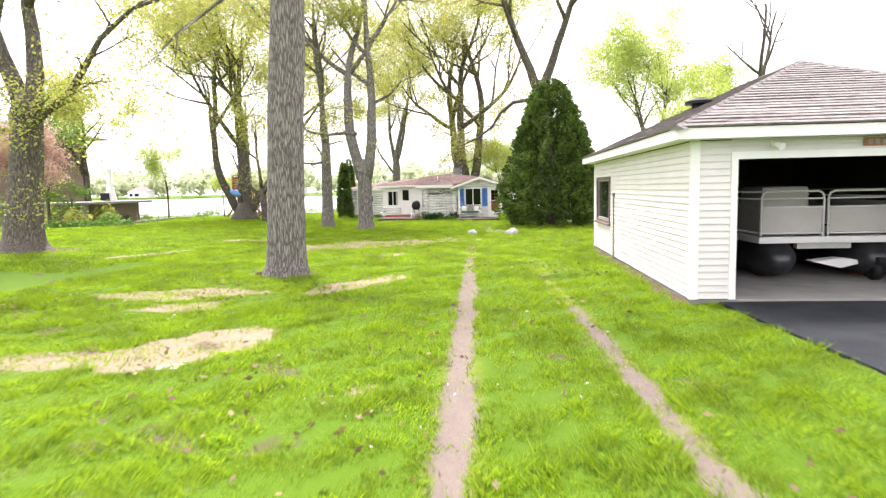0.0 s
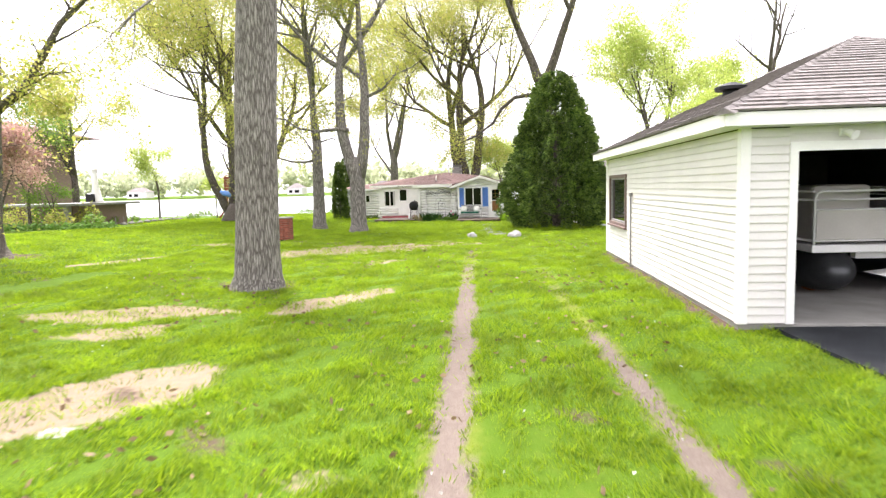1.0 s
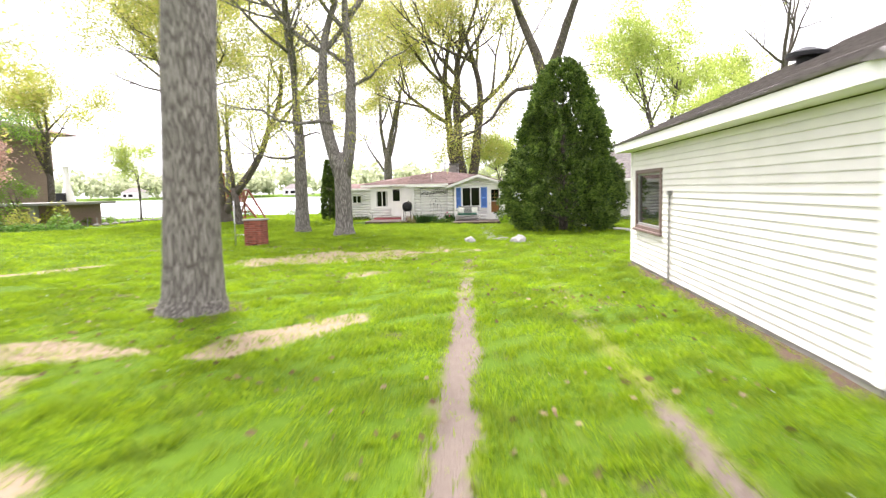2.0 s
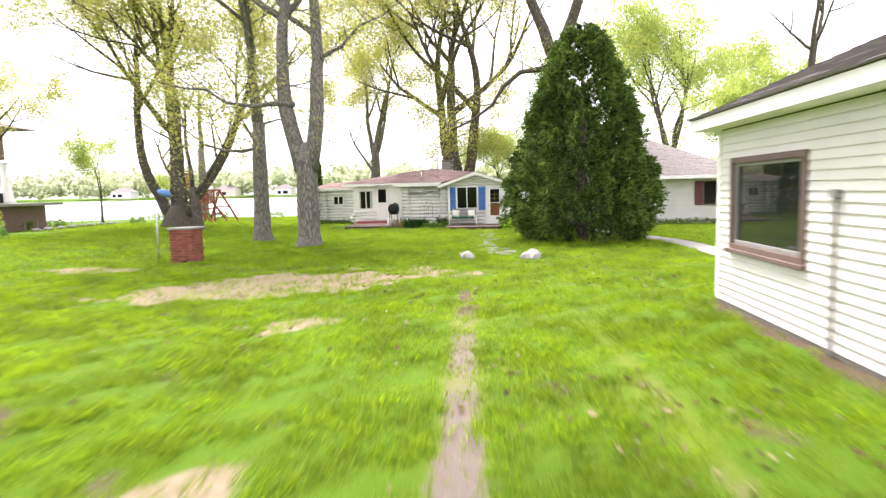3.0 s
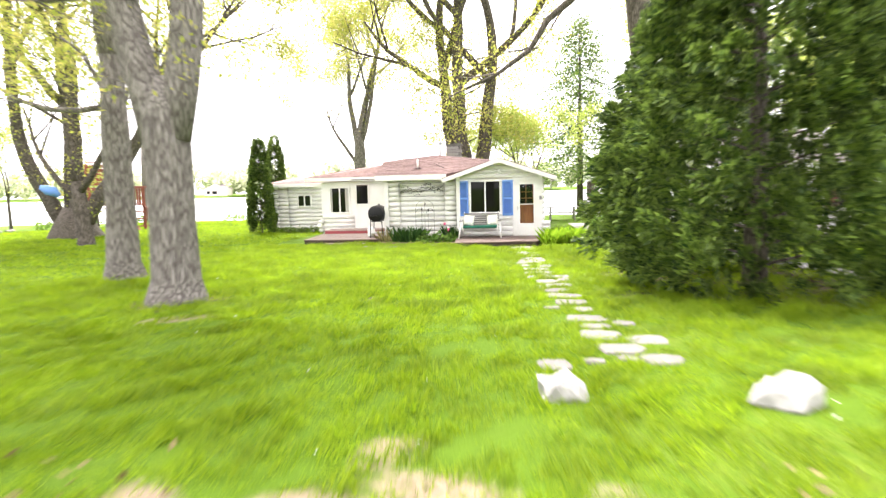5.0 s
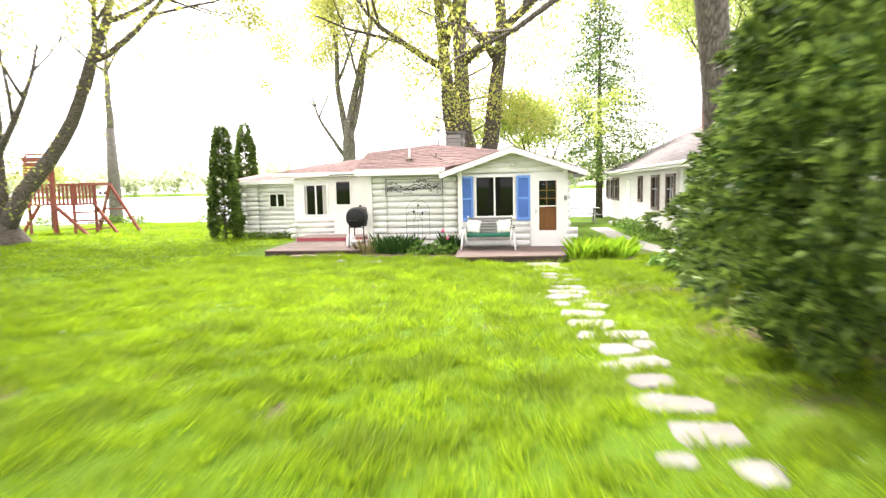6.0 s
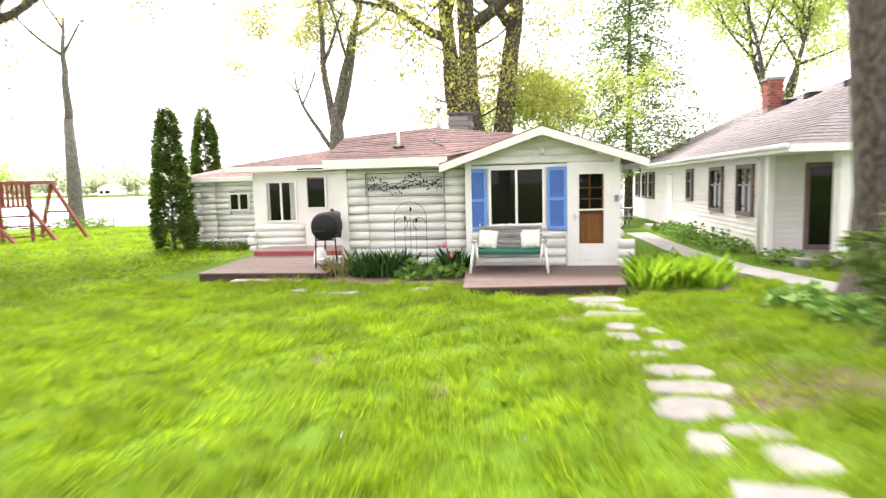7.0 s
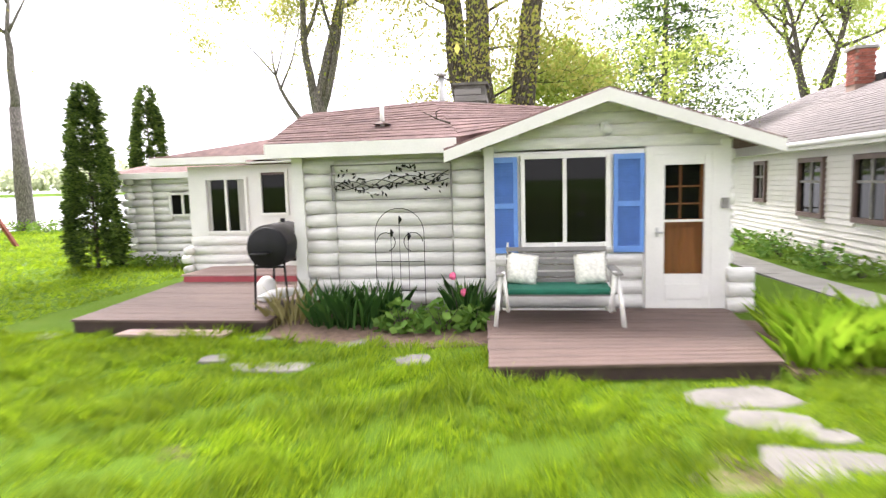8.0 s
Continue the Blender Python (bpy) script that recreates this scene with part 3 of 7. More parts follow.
tree("thin tree with a pale split trunk behind the cottage", -10.4, 37.5,
     [((-0.1, 0, 5.0), (-0.2, 0, 1), 7.5, 0.2), ((0.1, 0, 5.4), (0.05, 0.1, 1), 8.5, 0.24), ((0.15, 0, 5.0), (0.35, 0, 1), 6.5, 0.17), ((-0.1, 0, 3.6), (-0.75, 0, 1), 5.5, 0.12)], LEAF_SPRING, 13, 0.5, 0.1,
     ([(0, 0, -0.1), (0, 0, 0.4), (0, 0, 2.6), (0.03, 0, 4.6), (0.05, 0, 6.0)], [0.55, 0.45, 0.38, 0.36, 0.2]), seed=44)
tree("slim pale trunk at the lake shore", -27.0, 40.0, [((0, 0, 6), (0.05, 0, 1), 6, 0.25)], LEAF_SPRING, 3, 0.4, 0.1,
     ([(0, 0, -0.1), (0, 0, 0.4), (0, 0, 3), (0, 0, 6.2)], [0.5, 0.42, 0.36, 0.26]), seed=47, depth=3)


def evergreen(label, x, y, h, rad, clumps, per, size, seed, low=0.08, power=0.72):
    """A dense evergreen: a trunk, and a crown of clumps of flat sprays with an uneven outline."""
    rng = np.random.RandomState(seed)
    ob = thing("evergreen", label, "evergreen", Matrix.Translation((x, y, float(gz(x, y)) - 0.03)), "evergreens")
    bm = bmesh.new()
    tube(bm, [(0, 0, -0.1), (0, 0, h * 0.4), (0, 0, h * 0.92)], [rad * 0.09, rad * 0.06, 0.015], 10)
    part("trunk", bm, BARK_DARK, ob, smooth=True)
    bm = bmesh.new()
    for k in range(40):
        zz, a = h * (0.05 + 0.85 * k / 40), k * 2.4
        ln = rad * 0.75 * (1 - zz / h) ** 0.7
        tube(bm, [(0, 0, zz), (math.cos(a) * ln, math.sin(a) * ln, zz + ln * 0.25)], [0.035, 0.008], 4)
    part("branch", bm, BARK_DARK, ob, kind="stuff")
    def outline(t):
        return np.where(t < 0.2, 0.8 + 0.2 * np.sin(t / 0.2 * 1.57), np.clip((1 - t) / 0.8, 0, 1) ** power)

    def hollows(a, t):
        """Slow in-and-out of the crown's surface."""
        return (np.sin(a * 3 + t * 7 + seed) + np.sin(a * 5 - t * 17 + 1) + np.sin(a * 9 + t * 31) + np.sin(a * 13 - t * 45 + 2)) / 4

    def sprays(n_, reach0, reach1, count, wide):
        """Boughs that point out and up, each a fan of flat sprays."""
        t, a = rng.beta(1.2, 1.45, n_), rng.uniform(0, 6.283, n_)
        hol = hollows(a, t)
        keep = hol + rng.normal(0, 0.25, n_) > -0.5
        t, a, hol = t[keep], a[keep], hol[keep]
        k = len(t)
        r = rad * outline(t) * (1 + 0.17 * hol + rng.normal(0, 0.05, k)) * rng.uniform(reach0, reach1, k)
        c = np.stack([r * np.cos(a), r * np.sin(a), h * (low * 0.3 + t * (1 - low * 0.3))], 1)
        ax = np.stack([np.cos(a), np.sin(a), rng.uniform(0.1, 1.0, k)], 1) + rng.normal(0, 0.3, (k, 3))
        ax /= np.linalg.norm(ax, axis=1)[:, None]
        fan = np.cross(ax, rng.normal(0, 1, (k, 3)) + np.stack([np.sin(a), -np.cos(a), np.zeros(k)], 1) * 1.5)
        fan /= np.linalg.norm(fan, axis=1)[:, None]
        ln = wide * rng.uniform(0.6, 1.4, (k, 1))
        c, ax, fan, ln = (np.repeat(q, count, 0) for q in (c, ax, fan, ln))
        m = len(c)
        u, w = rng.uniform(0, 1, (m, 1)), rng.uniform(-1, 1, (m, 1))
        base = c + ax * ln * (u - 0.35) + fan * ln * w * 0.55 * (1.1 - 0.6 * u) - np.array([0, 0, 0.35]) * ln * w * w + rng.normal(0, 0.018, (m, 3))
        d = ax + fan * w * 0.9 + rng.normal(0, 0.28, (m, 3))
        d /= np.linalg.norm(d, axis=1)[:, None]
        side = np.cross(d, np.cross(ax, fan) + rng.normal(0, 0.5, (m, 3)))
        side /= np.linalg.norm(side, axis=1)[:, None]
        s = size * rng.uniform(0.6, 1.4, (m, 1))
        return np.stack([base, base + d * s * 0.9 + side * s * 0.36, base + d * s * 2.0 - np.array([0, 0, 0.3]) * s, base + d * s * 0.9 - side * s * 0.36], 1).reshape(-1, 3)

    v = np.concatenate([sprays(clumps, 0.88, 1.06, per, rad * 0.06 + 0.13), sprays(clumps // 2, 0.5, 0.85, per // 2, rad * 0.08 + 0.15)])
    m = len(v) // 4
    link("crown", fast_mesh("crown", v, np.arange(4 * m).reshape(m, 4)), CEDAR, ob, "dense dark green scale-leaf sprays", kind="stuff")
    return ob


evergreen("tall broad dark-green cedar on the lawn", 3.7, 8.5, 6.95, 2.2, 1700, 80, 0.058, 3, power=0.57)
evergreen("smaller dark-green cedar close behind the tall one", 3.95, 12.7, 5.6, 1.9, 900, 70, 0.058, 6, power=0.95)
for px, py, hh in ((-11.95, 25.5, 4.35), (-12.5, 28.7, 4.8)):
    evergreen("narrow columnar dark evergreen at the cottage corner", px, py, hh, 0.52, 620, 44, 0.05, 8 + int(hh * 10), power=0.5)


# ---- garage ----
GA = Matrix.Translation((5.217, -11.6, 0.0)) @ Matrix.Rotation(radians(3.6), 4, "Z")
GW, GL, GH = 5.7, 9.0, 2.52
garage = thing("garage", "white clapboard garage with grey hip roof and open door", "garage", GA)


def shingled(parent, corners, mat, rows, length, seed, thick=0.012, name="shingle", lap=1.25):
    """Courses of shingles on a roof slope: corners are eave left, eave right, top right, top left; each shingle a piece of its own."""
    el, er, tr, tl = (Vector(c) for c in corners)
    rng = random.Random(seed)
    nrm = (er - el).cross(tl - el).normalized()
    span = (er - el).length
    ref = None
    for i in range(rows):
        a0, a1 = el.lerp(tl, i / rows), er.lerp(tr, i / rows)
        b0, b1 = el.lerp(tl, min(1, (i + lap) / rows)), er.lerp(tr, min(1, (i + lap) / rows))
        w = (a1 - a0).length
        if w < 0.05:
            continue
        cuts, x = [0.0], rng.uniform(0.3, 1) * length
        while x < w - 0.1:
            cuts.append(x / w)
            x += length * rng.uniform(0.85, 1.15)
        cuts.append(1.0)
        for c0, c1 in zip(cuts, cuts[1:]):
            lift = nrm * (thick * rng.uniform(0.8, 1.5))
            p = [a0.lerp(a1, c0), a0.lerp(a1, c1), b0.lerp(b1, c1), b0.lerp(b1, c0)]
            q = [p[0] + lift * 1.8, p[1] + lift * 1.8, p[2] + lift * 0.4, p[3] + lift * 0.4]
            g = 0.004 / max(0.01, (p[1] - p[0]).length)
            q[0], q[1] = q[0].lerp(q[1], g), q[1].lerp(q[0], g)
            yield [tuple(v) for v in p + q]


def shingle_parts(parent, corners, mat, rows, length, seed, single=True, **kw):
    faces = [(4, 5, 6, 7), (0, 1, 5, 4), (1, 2, 6, 5), (3, 0, 4, 7)]
    vs, fs = [], []
    for pts in shingled(parent, corners, mat, rows, length, seed, **kw):
        if single:
            arrays("shingle", pts, faces, mat, parent)
        else:
            k = len(vs)
            vs += pts
            fs += [tuple(k + j for j in f) for f in faces]
    if vs:
        arrays("shingle_field", vs, fs, mat, parent, kind="stuff")


def clapboards(parent, p0, p1, z0, z1, out, mat, course=0.105, holes=()):
    """Lapped boards from p0 to p1 (plan points), each a piece; holes are (from, to, low, high) along the wall."""
    p0, p1 = Vector((*p0, 0)), Vector((*p1, 0))
    ln = (p1 - p0).length
    d, o = (p1 - p0) / ln, Vector((*out, 0)).normalized()
    z = z0
    while z < z1 - 0.02:
        top = min(z + course, z1)
        runs = [(0.0, ln)]
        for a, b, lo, hi in holes:
            if hi > z + 0.03 and lo < top - 0.03:
                runs = [r for s, e in runs for r in ((s, min(e, a)), (max(s, b), e)) if r[1] - r[0] > 0.03]
        for s, e in runs:
            A, B = p0 + d * s, p0 + d * e
            lip = 0.022 if course < 0.12 else 0.03
            prof = ((0.0, z), (lip, z), (lip, z + 0.012), (0.006, top), (0.0, top))
            v = [tuple(A + o * u + Vector((0, 0, w))) for u, w in prof] + [tuple(B + o * u + Vector((0, 0, w))) for u, w in prof]
            f = [(i, (i + 1) % 5, 5 + (i + 1) % 5, 5 + i) for i in range(5)] + [(4, 3, 2, 1, 0), (5, 6, 7, 8, 9)]
            arrays("siding_board", v, f, mat, parent)
        z += course


def garage_shell():
    t = 0.12
    part("slab", boxed(0, 0, -0.2, GW, GL, 0.06, 0.01), CONCRETE, garage, "grey concrete floor slab")
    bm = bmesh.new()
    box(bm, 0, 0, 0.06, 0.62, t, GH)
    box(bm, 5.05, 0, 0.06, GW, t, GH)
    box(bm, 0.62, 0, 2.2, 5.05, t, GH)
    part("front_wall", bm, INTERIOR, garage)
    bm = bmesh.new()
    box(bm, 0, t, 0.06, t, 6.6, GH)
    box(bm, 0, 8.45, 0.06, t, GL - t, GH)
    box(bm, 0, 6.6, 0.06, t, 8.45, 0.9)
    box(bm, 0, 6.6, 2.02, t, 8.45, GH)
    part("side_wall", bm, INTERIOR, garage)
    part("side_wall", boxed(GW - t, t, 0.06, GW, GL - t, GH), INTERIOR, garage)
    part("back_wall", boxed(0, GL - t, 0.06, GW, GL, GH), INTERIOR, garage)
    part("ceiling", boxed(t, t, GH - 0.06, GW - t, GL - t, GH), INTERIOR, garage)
    # clapboards, corner posts, trim
    clapboards(garage, (0.09, 0), (0.55, 0), 0.07, 2.5, (0, -1), SIDING)
    clapboards(garage, (0.55, 0), (5.12, 0), 2.3, 2.5, (0, -1), SIDING)
    clapboards(garage, (5.12, 0), (GW - 0.09, 0), 0.07, 2.5, (0, -1), SIDING)
    clapboards(garage, (0, GL - 0.05), (0, 0.09), 0.07, 2.5, (-1, 0), SIDING, holes=((GL - 0.05 - 8.5, GL - 0.05 - 6.55, 0.85, 2.07),))
    clapboards(garage, (GW, GL), (0, GL), 0.07, 2.5, (0, 1), SIDING)
    for x0, y0, x1, y1 in ((-0.03, -0.03, 0.09, 0.0), (-0.03, 0, 0.0, 0.09), (GW - 0.09, -0.03, GW + 0.03, 0), (-0.03, GL - 0.06, 0, GL + 0.03)):
        part("corner_post", boxed(x0, y0, 0.06, x1, y1, 2.5, 0.004), WHITE, garage)
    for x0, x1, z0, z1 in ((0.55, 0.65, 0.06, 2.2), (5.02, 5.12, 0.06, 2.2), (0.55, 5.12, 2.2, 2.31)):
        part("door_trim", boxed(x0, -0.035, z0, x1, 0.1, z1, 0.004), WHITE, garage)
    # soffit, fascia, roof
    o = 0.3
    part("soffit", boxed(-o, -o, 2.5, GW + o, GL + o, 2.54), WHITE, garage)
    for x0, y0, x1, y1 in ((-o - 0.03, -o - 0.03, GW + o + 0.03, -o), (-o - 0.03, GL + o, GW + o + 0.03, GL + o + 0.03), (-o - 0.03, -o, -o, GL + o), (GW + o, -o, GW + o + 0.03, GL + o)):
        part("fascia", boxed(x0, y0, 2.5, x1, y1, 2.66, 0.004), WHITE, garage)
    e = o + 0.06
    hw = GW / 2 + e
    z0, z1 = 2.67, 2.67 + hw * 0.45
    A, B, C, D = (-e, -e, z0), (GW + e, -e, z0), (GW + e, GL + e, z0), (-e, GL + e, z0)
    P, Q = (GW / 2, -e + hw, z1), (GW / 2, GL + e - hw, z1)
    bm = bmesh.new()
    va = [bm.verts.new(p) for p in (A, B, C, D, P, Q)]
    for f in ((0, 1, 4), (1, 2, 5, 4), (2, 3, 5), (3, 0, 4, 5), (3, 2, 1, 0)):
        bm.faces.new([va[i] for i in f])
    part("roof", bm, SHINGLE, garage, "weathered grey-brown shingle hip roof")
    shingle_parts(garage, (A, B, (P[0] + 0.01, P[1], P[2]), (P[0] - 0.01, P[1], P[2])), SHINGLE, 24, 0.9, 5)
    shingle_parts(garage, (D, A, P, Q), SHINGLE, 24, 0.9, 6, single=False)
    shingle_parts(garage, (B, C, Q, P), SHINGLE, 24, 0.9, 7, single=False)
    for a, b in ((A, P), (B, P), (P, Q)):
        va, vb = Vector(a), Vector(b)
        k = int((vb - va).length / 0.2)
        for i in range(k):
            c0, c1 = va.lerp(vb, i / k), va.lerp(vb, (i + 1.2) / k)
            dr = (c1 - c0).normalized()
            sd = dr.cross(Vector((0, 0, 1))).normalized() * 0.13
            lo, hi = Vector((0, 0, -0.035)), Vector((0, 0, 0.045))
            q = [c0 + sd + lo, c0 + hi, c0 - sd + lo, c1 - sd * 0.9 + lo * 1.2, c1 + hi * 0.7, c1 + sd * 0.9 + lo * 1.2]
            arrays("ridge_cap", q, [(0, 1, 4, 5), (1, 2, 3, 4), (0, 2, 1)], SHINGLE, garage)
    bm = bmesh.new()
    tube(bm, [(1.55, 4.6, 3.42), (1.55, 4.6, 3.62)], [0.17, 0.15], 16)
    tube(bm, [(1.55, 4.6, 3.60), (1.55, 4.6, 3.66), (1.55, 4.6, 3.74)], [0.3, 0.3, 0.1], 18)
    part("roof_vent", bm, BLACK, garage, "black round roof vent")
    # side window
    win = part("window", boxed(0.02, 6.62, 0.92, 0.06, 8.43, 2.0), MIRRORGLASS, garage, "brown-framed fixed window reflecting the lawn")
    for y0, y1, z0, z1 in ((6.52, 6.62, 0.84, 2.08), (8.43, 8.53, 0.84, 2.08), (6.62, 8.43, 2.0, 2.08), (6.62, 8.43, 0.84, 0.92)):
        part("frame", boxed(-0.045, y0, z0, 0.04, y1, z1, 0.006), BROWNTRIM, win)
    for y0, y1, z0, z1 in ((6.62, 6.67, 0.92, 2.0), (8.38, 8.43, 0.92, 2.0), (6.67, 8.38, 1.96, 2.0), (6.67, 8.38, 0.92, 0.97)):
        part("sash", boxed(-0.01, y0, z0, 0.03, y1, z1, 0.004), GREYWOOD, win)
    part("sill", boxed(-0.09, 6.48, 0.8, 0.0, 8.57, 0.85, 0.006), BROWNTRIM, win)
    # conduit on the wall
    bm = bmesh.new()
    tube(bm, [(-0.05, 5.95, 0.0), (-0.05, 5.95, 1.62)], [0.02, 0.02], 8)
    box(bm, -0.09, 5.88, 1.58, -0.02, 6.0, 1.66, 0.01)
    part("conduit", bm, GREYWOOD, garage, "thin grey conduit pipe")
    # lamp over the door
    bm = bmesh.new()
    box(bm, 1.1, -0.06, 2.36, 1.2, -0.02, 2.46, 0.01)
    tube(bm, [(1.15, -0.06, 2.41), (1.17, -0.12, 2.4), (1.2, -0.2, 2.36)], [0.03, 0.045, 0.06], 12)
    part("flood_lamp", bm, WHITE, garage, "small white flood lamp")


garage_shell()


# ---- cottage ----
def inverse_of(parent):
    m = Matrix()
    while parent:
        m = parent.matrix_basis @ m
        parent = parent.parent
    return m.inverted()


def wpart(name, bm, mat, parent, label="", smooth=False):
    """A part whose bmesh is given in world metres."""
    bmesh.ops.transform(bm, matrix=inverse_of(parent), verts=bm.verts)
    return part(name, bm, mat, parent, label, smooth)


def wbox(name, b, mat, parent, label="", bevel=0.004):
    return wpart(name, boxed(*b, bevel), mat, parent, label)


cottage = thing("cottage", "white-painted log cottage with maroon roof and blue shutters", "house", Matrix.Translation((-3.0, 20.6, -0.3)))


def log_piece(parent, p0, p1, z, ry=0.075, rz=0.1, mat=LOGWHITE, rng=random):
    """One rounded wall log from p0 to p1 at height z, a little uneven."""
    bm = bmesh.new()
    p0, p1 = Vector((*p0, z)), Vector((*p1, z))
    d = (p1 - p0).normalized()
    o = Vector((d.y, -d.x, 0))
    k = max(2, int((p1 - p0).length / 0.5))
    rings = []
    for i in range(k + 1):
        c = p0.lerp(p1, i / k)
        s = 1 + rng.uniform(-0.06, 0.06)
        w = rng.uniform(-0.008, 0.008)
        rings.append([bm.verts.new(c + o * (ry * s * math.cos(a)) + Vector((0, 0, rz * s * math.sin(a) + w))) for a in (2 * math.pi * j / 10 for j in range(10))])
    for a, b in zip(rings, rings[1:]):
        for j in range(10):
            bm.faces.new((a[j], a[(j + 1) % 10], b[(j + 1) % 10], b[j]))
    bm.faces.new(rings[0][::-1])
    bm.faces.new(rings[-1])
    return wpart("log", bm, mat, parent, smooth=True)


def log_wall(parent, p0, p1, z0, z1, holes=(), seams=(), course=0.185):
    """A stack of logs between two plan points; holes and seams are given in metres along the wall."""
    rng = random.Random(int(abs(p0[0] * 31 + p0[1] * 7) * 10))
    a, b = Vector(p0), Vector(p1)
    ln = (b - a).length
    d = (b - a) / ln
    z = z0 + course / 2
    while z < z1 - 0.04:
        runs = [(0.0, ln)]
        for s in seams:
            runs = [r for u, v in runs for r in ((u, min(v, s - 0.012)), (max(u, s + 0.012), v)) if r[1] - r[0] > 0.04]
        for s, e, lo, hi in holes:
            if z > lo - 0.05 and z < hi + 0.05:
                runs = [r for u, v in runs for r in ((u, min(v, s)), (max(u, e), v)) if r[1] - r[0] > 0.05]
        for u, v in runs:
            log_piece(parent, tuple(a + d * u), tuple(a + d * v), z, ry=0.09, rz=course * 0.505, rng=rng)
        z += course


def log_ends(parent, x, y, z0, z1, reach, axis_x=True, course=0.185):
    """Crossed log ends at a corner, every other course."""
    rng = random.Random(5)
    z, i = z0 + course / 2, 0
    while z < z1 - 0.04:
        ln = reach * rng.uniform(0.8, 1.15)
        bm = bmesh.new()
        if i % 2:
            tube(bm, [(x - ln, y, z), (x + 0.05, y, z)], [0.085, 0.088], 10, 0.05, rng)
        else:
            tube(bm, [(x, y - ln, z), (x, y + 0.05, z)], [0.085, 0.088], 10, 0.05, rng)
        wpart("log_end", bm, LOGWHITE, parent, smooth=True)
        z += course
        i += 1


def sash_window(parent, x0, x1, z0, z1, y, mull=(), frame_mat=WHITE, label="white-framed window with dark glass", fw=0.055, out=-1):
    """A framed window in a wall that faces -y."""
    win = wbox("window", (x0 + fw, y + 0.01, z0 + fw, x1 - fw, y + 0.03, z1 - fw), DARKGLASS, parent, label, 0)
    for b in ((x0, z0, x0 + fw, z1), (x1 - fw, z0, x1, z1), (x0 + fw, z1 - fw, x1 - fw, z1), (x0 + fw, z0, x1 - fw, z0 + fw)):
        wbox("frame", (b[0], y - 0.05, b[1], b[2], y + 0.04, b[3]), frame_mat, win)
    for m in mull:
        wbox("mullion", (m - 0.025, y - 0.035, z0 + fw, m + 0.025, y + 0.03, z1 - fw), frame_mat, win)
    return win


def cottage_walls():
    c = cottage
    wbox("wall", (-4.9, 20.6, -0.3, -2.2, 20.72, 2.0), WHITE, c, bevel=0)
    log_wall(c, (-4.8, 20.58), (-2.28, 20.58), -0.13, 1.95, seams=(0.44, 2.08))
    wbox("corner_board", (-4.96, 20.47, -0.2, -4.8, 20.62, 1.96), WHITE, c)
    wbox("foundation", (-4.9, 20.56, -0.4, -2.2, 20.66, -0.12), CONCRETE, c, bevel=0)
    # gabled front, boarded round its window and door
    g = 20.29
    for b in ((-2.25, -1.8, -0.3, 1.95), (-1.8, -0.66, -0.3, 0.69), (-1.8, -0.66, 1.88, 1.95), (-0.66, -0.22, -0.3, 1.95), (0.63, 0.78, -0.3, 1.95)):
        wbox("wall", (b[0], g + 0.03, b[2], b[1], g + 0.15, b[3]), WHITE, c, bevel=0)
    bm = bmesh.new()
    prism(bm, [(-2.25, g + 0.03, 1.92), (0.78, g + 0.03, 1.92), (0.78, g + 0.03, 2.06), (-0.73, g + 0.03, 2.55), (-2.25, g + 0.03, 2.06)], (0, 0.12, 0))
    wpart("gable_wall", bm, WHITE, c)
    log_wall(c, (-2.2, g + 0.06), (-0.26, g + 0.06), -0.13, 0.62)
    for i in range(4):
        z = 1.93 + i * 0.155
        hw = 1.5 - i * 0.43
        log_piece(c, (-0.73 - hw, g + 0.05), (-0.73 + hw, g + 0.05), z + 0.08, 0.05, 0.085)
    for x in (-2.2, 0.72):
        wbox("corner_board", (x - 0.06, g - 0.03, -0.2, x + 0.07, g + 0.05, 2.0), WHITE, c)
    for z in range(3):
        log_piece(c, (0.75, 20.2), (1.05, 20.2), -0.05 + z * 0.185)
    # side and back walls
    wbox("wall", (0.68, g + 0.15, -0.3, 0.78, 27.5, 2.0), WHITE, c, bevel=0)
    log_wall(c, (0.79, 20.4), (0.79, 27.5), -0.13, 1.95)
    wbox("wall", (-4.9, 20.72, -0.3, -4.78, 23.7, 2.0), WHITE, c, bevel=0)
    log_wall(c, (-4.92, 23.7), (-4.92, 20.62), -0.13, 1.95, holes=((0.9, 1.9, -0.2, 2.0),))
    wbox("wall", (-11.5, 27.4, -0.3, 0.68, 27.5, 2.0), WHITE, c, bevel=0)
    # porch bay
    y = 23.7
    for b in ((-8.42, -8.08, -0.3, 2.0), (-8.08, -7.17, -0.3, 0.66), (-8.08, -7.17, 1.78, 2.0), (-7.17, -6.93, -0.3, 2.0), (-6.93, -6.33, -0.3, 1.0), (-6.93, -6.33, 1.9, 2.0), (-6.33, -4.8, -0.3, 2.0)):
        wbox("wall", (b[0], y, b[2], b[1], y + 0.12, b[3]), WHITE, c, bevel=0)
    log_wall(c, (-8.4, y + 0.02), (-7.0, y + 0.02), -0.13, 0.62)
    log_ends(c, -8.42, y, -0.13, 0.4, 0.25)
    sash_window(c, -8.08, -7.17, 0.66, 1.78, y, mull=(-7.62,), label="white double window with pale curtains")
    for x0, x1 in ((-8.02, -7.95), (-7.38, -7.23)):
        wbox("curtain", (x0, y + 0.0, 0.72, x1, y + 0.008, 1.72), CURTAIN, c, "pale curtain", 0)
    sash_window(c, -6.93, -6.33, 1.0, 1.9, y, label="dark porch window with a scalloped blind")
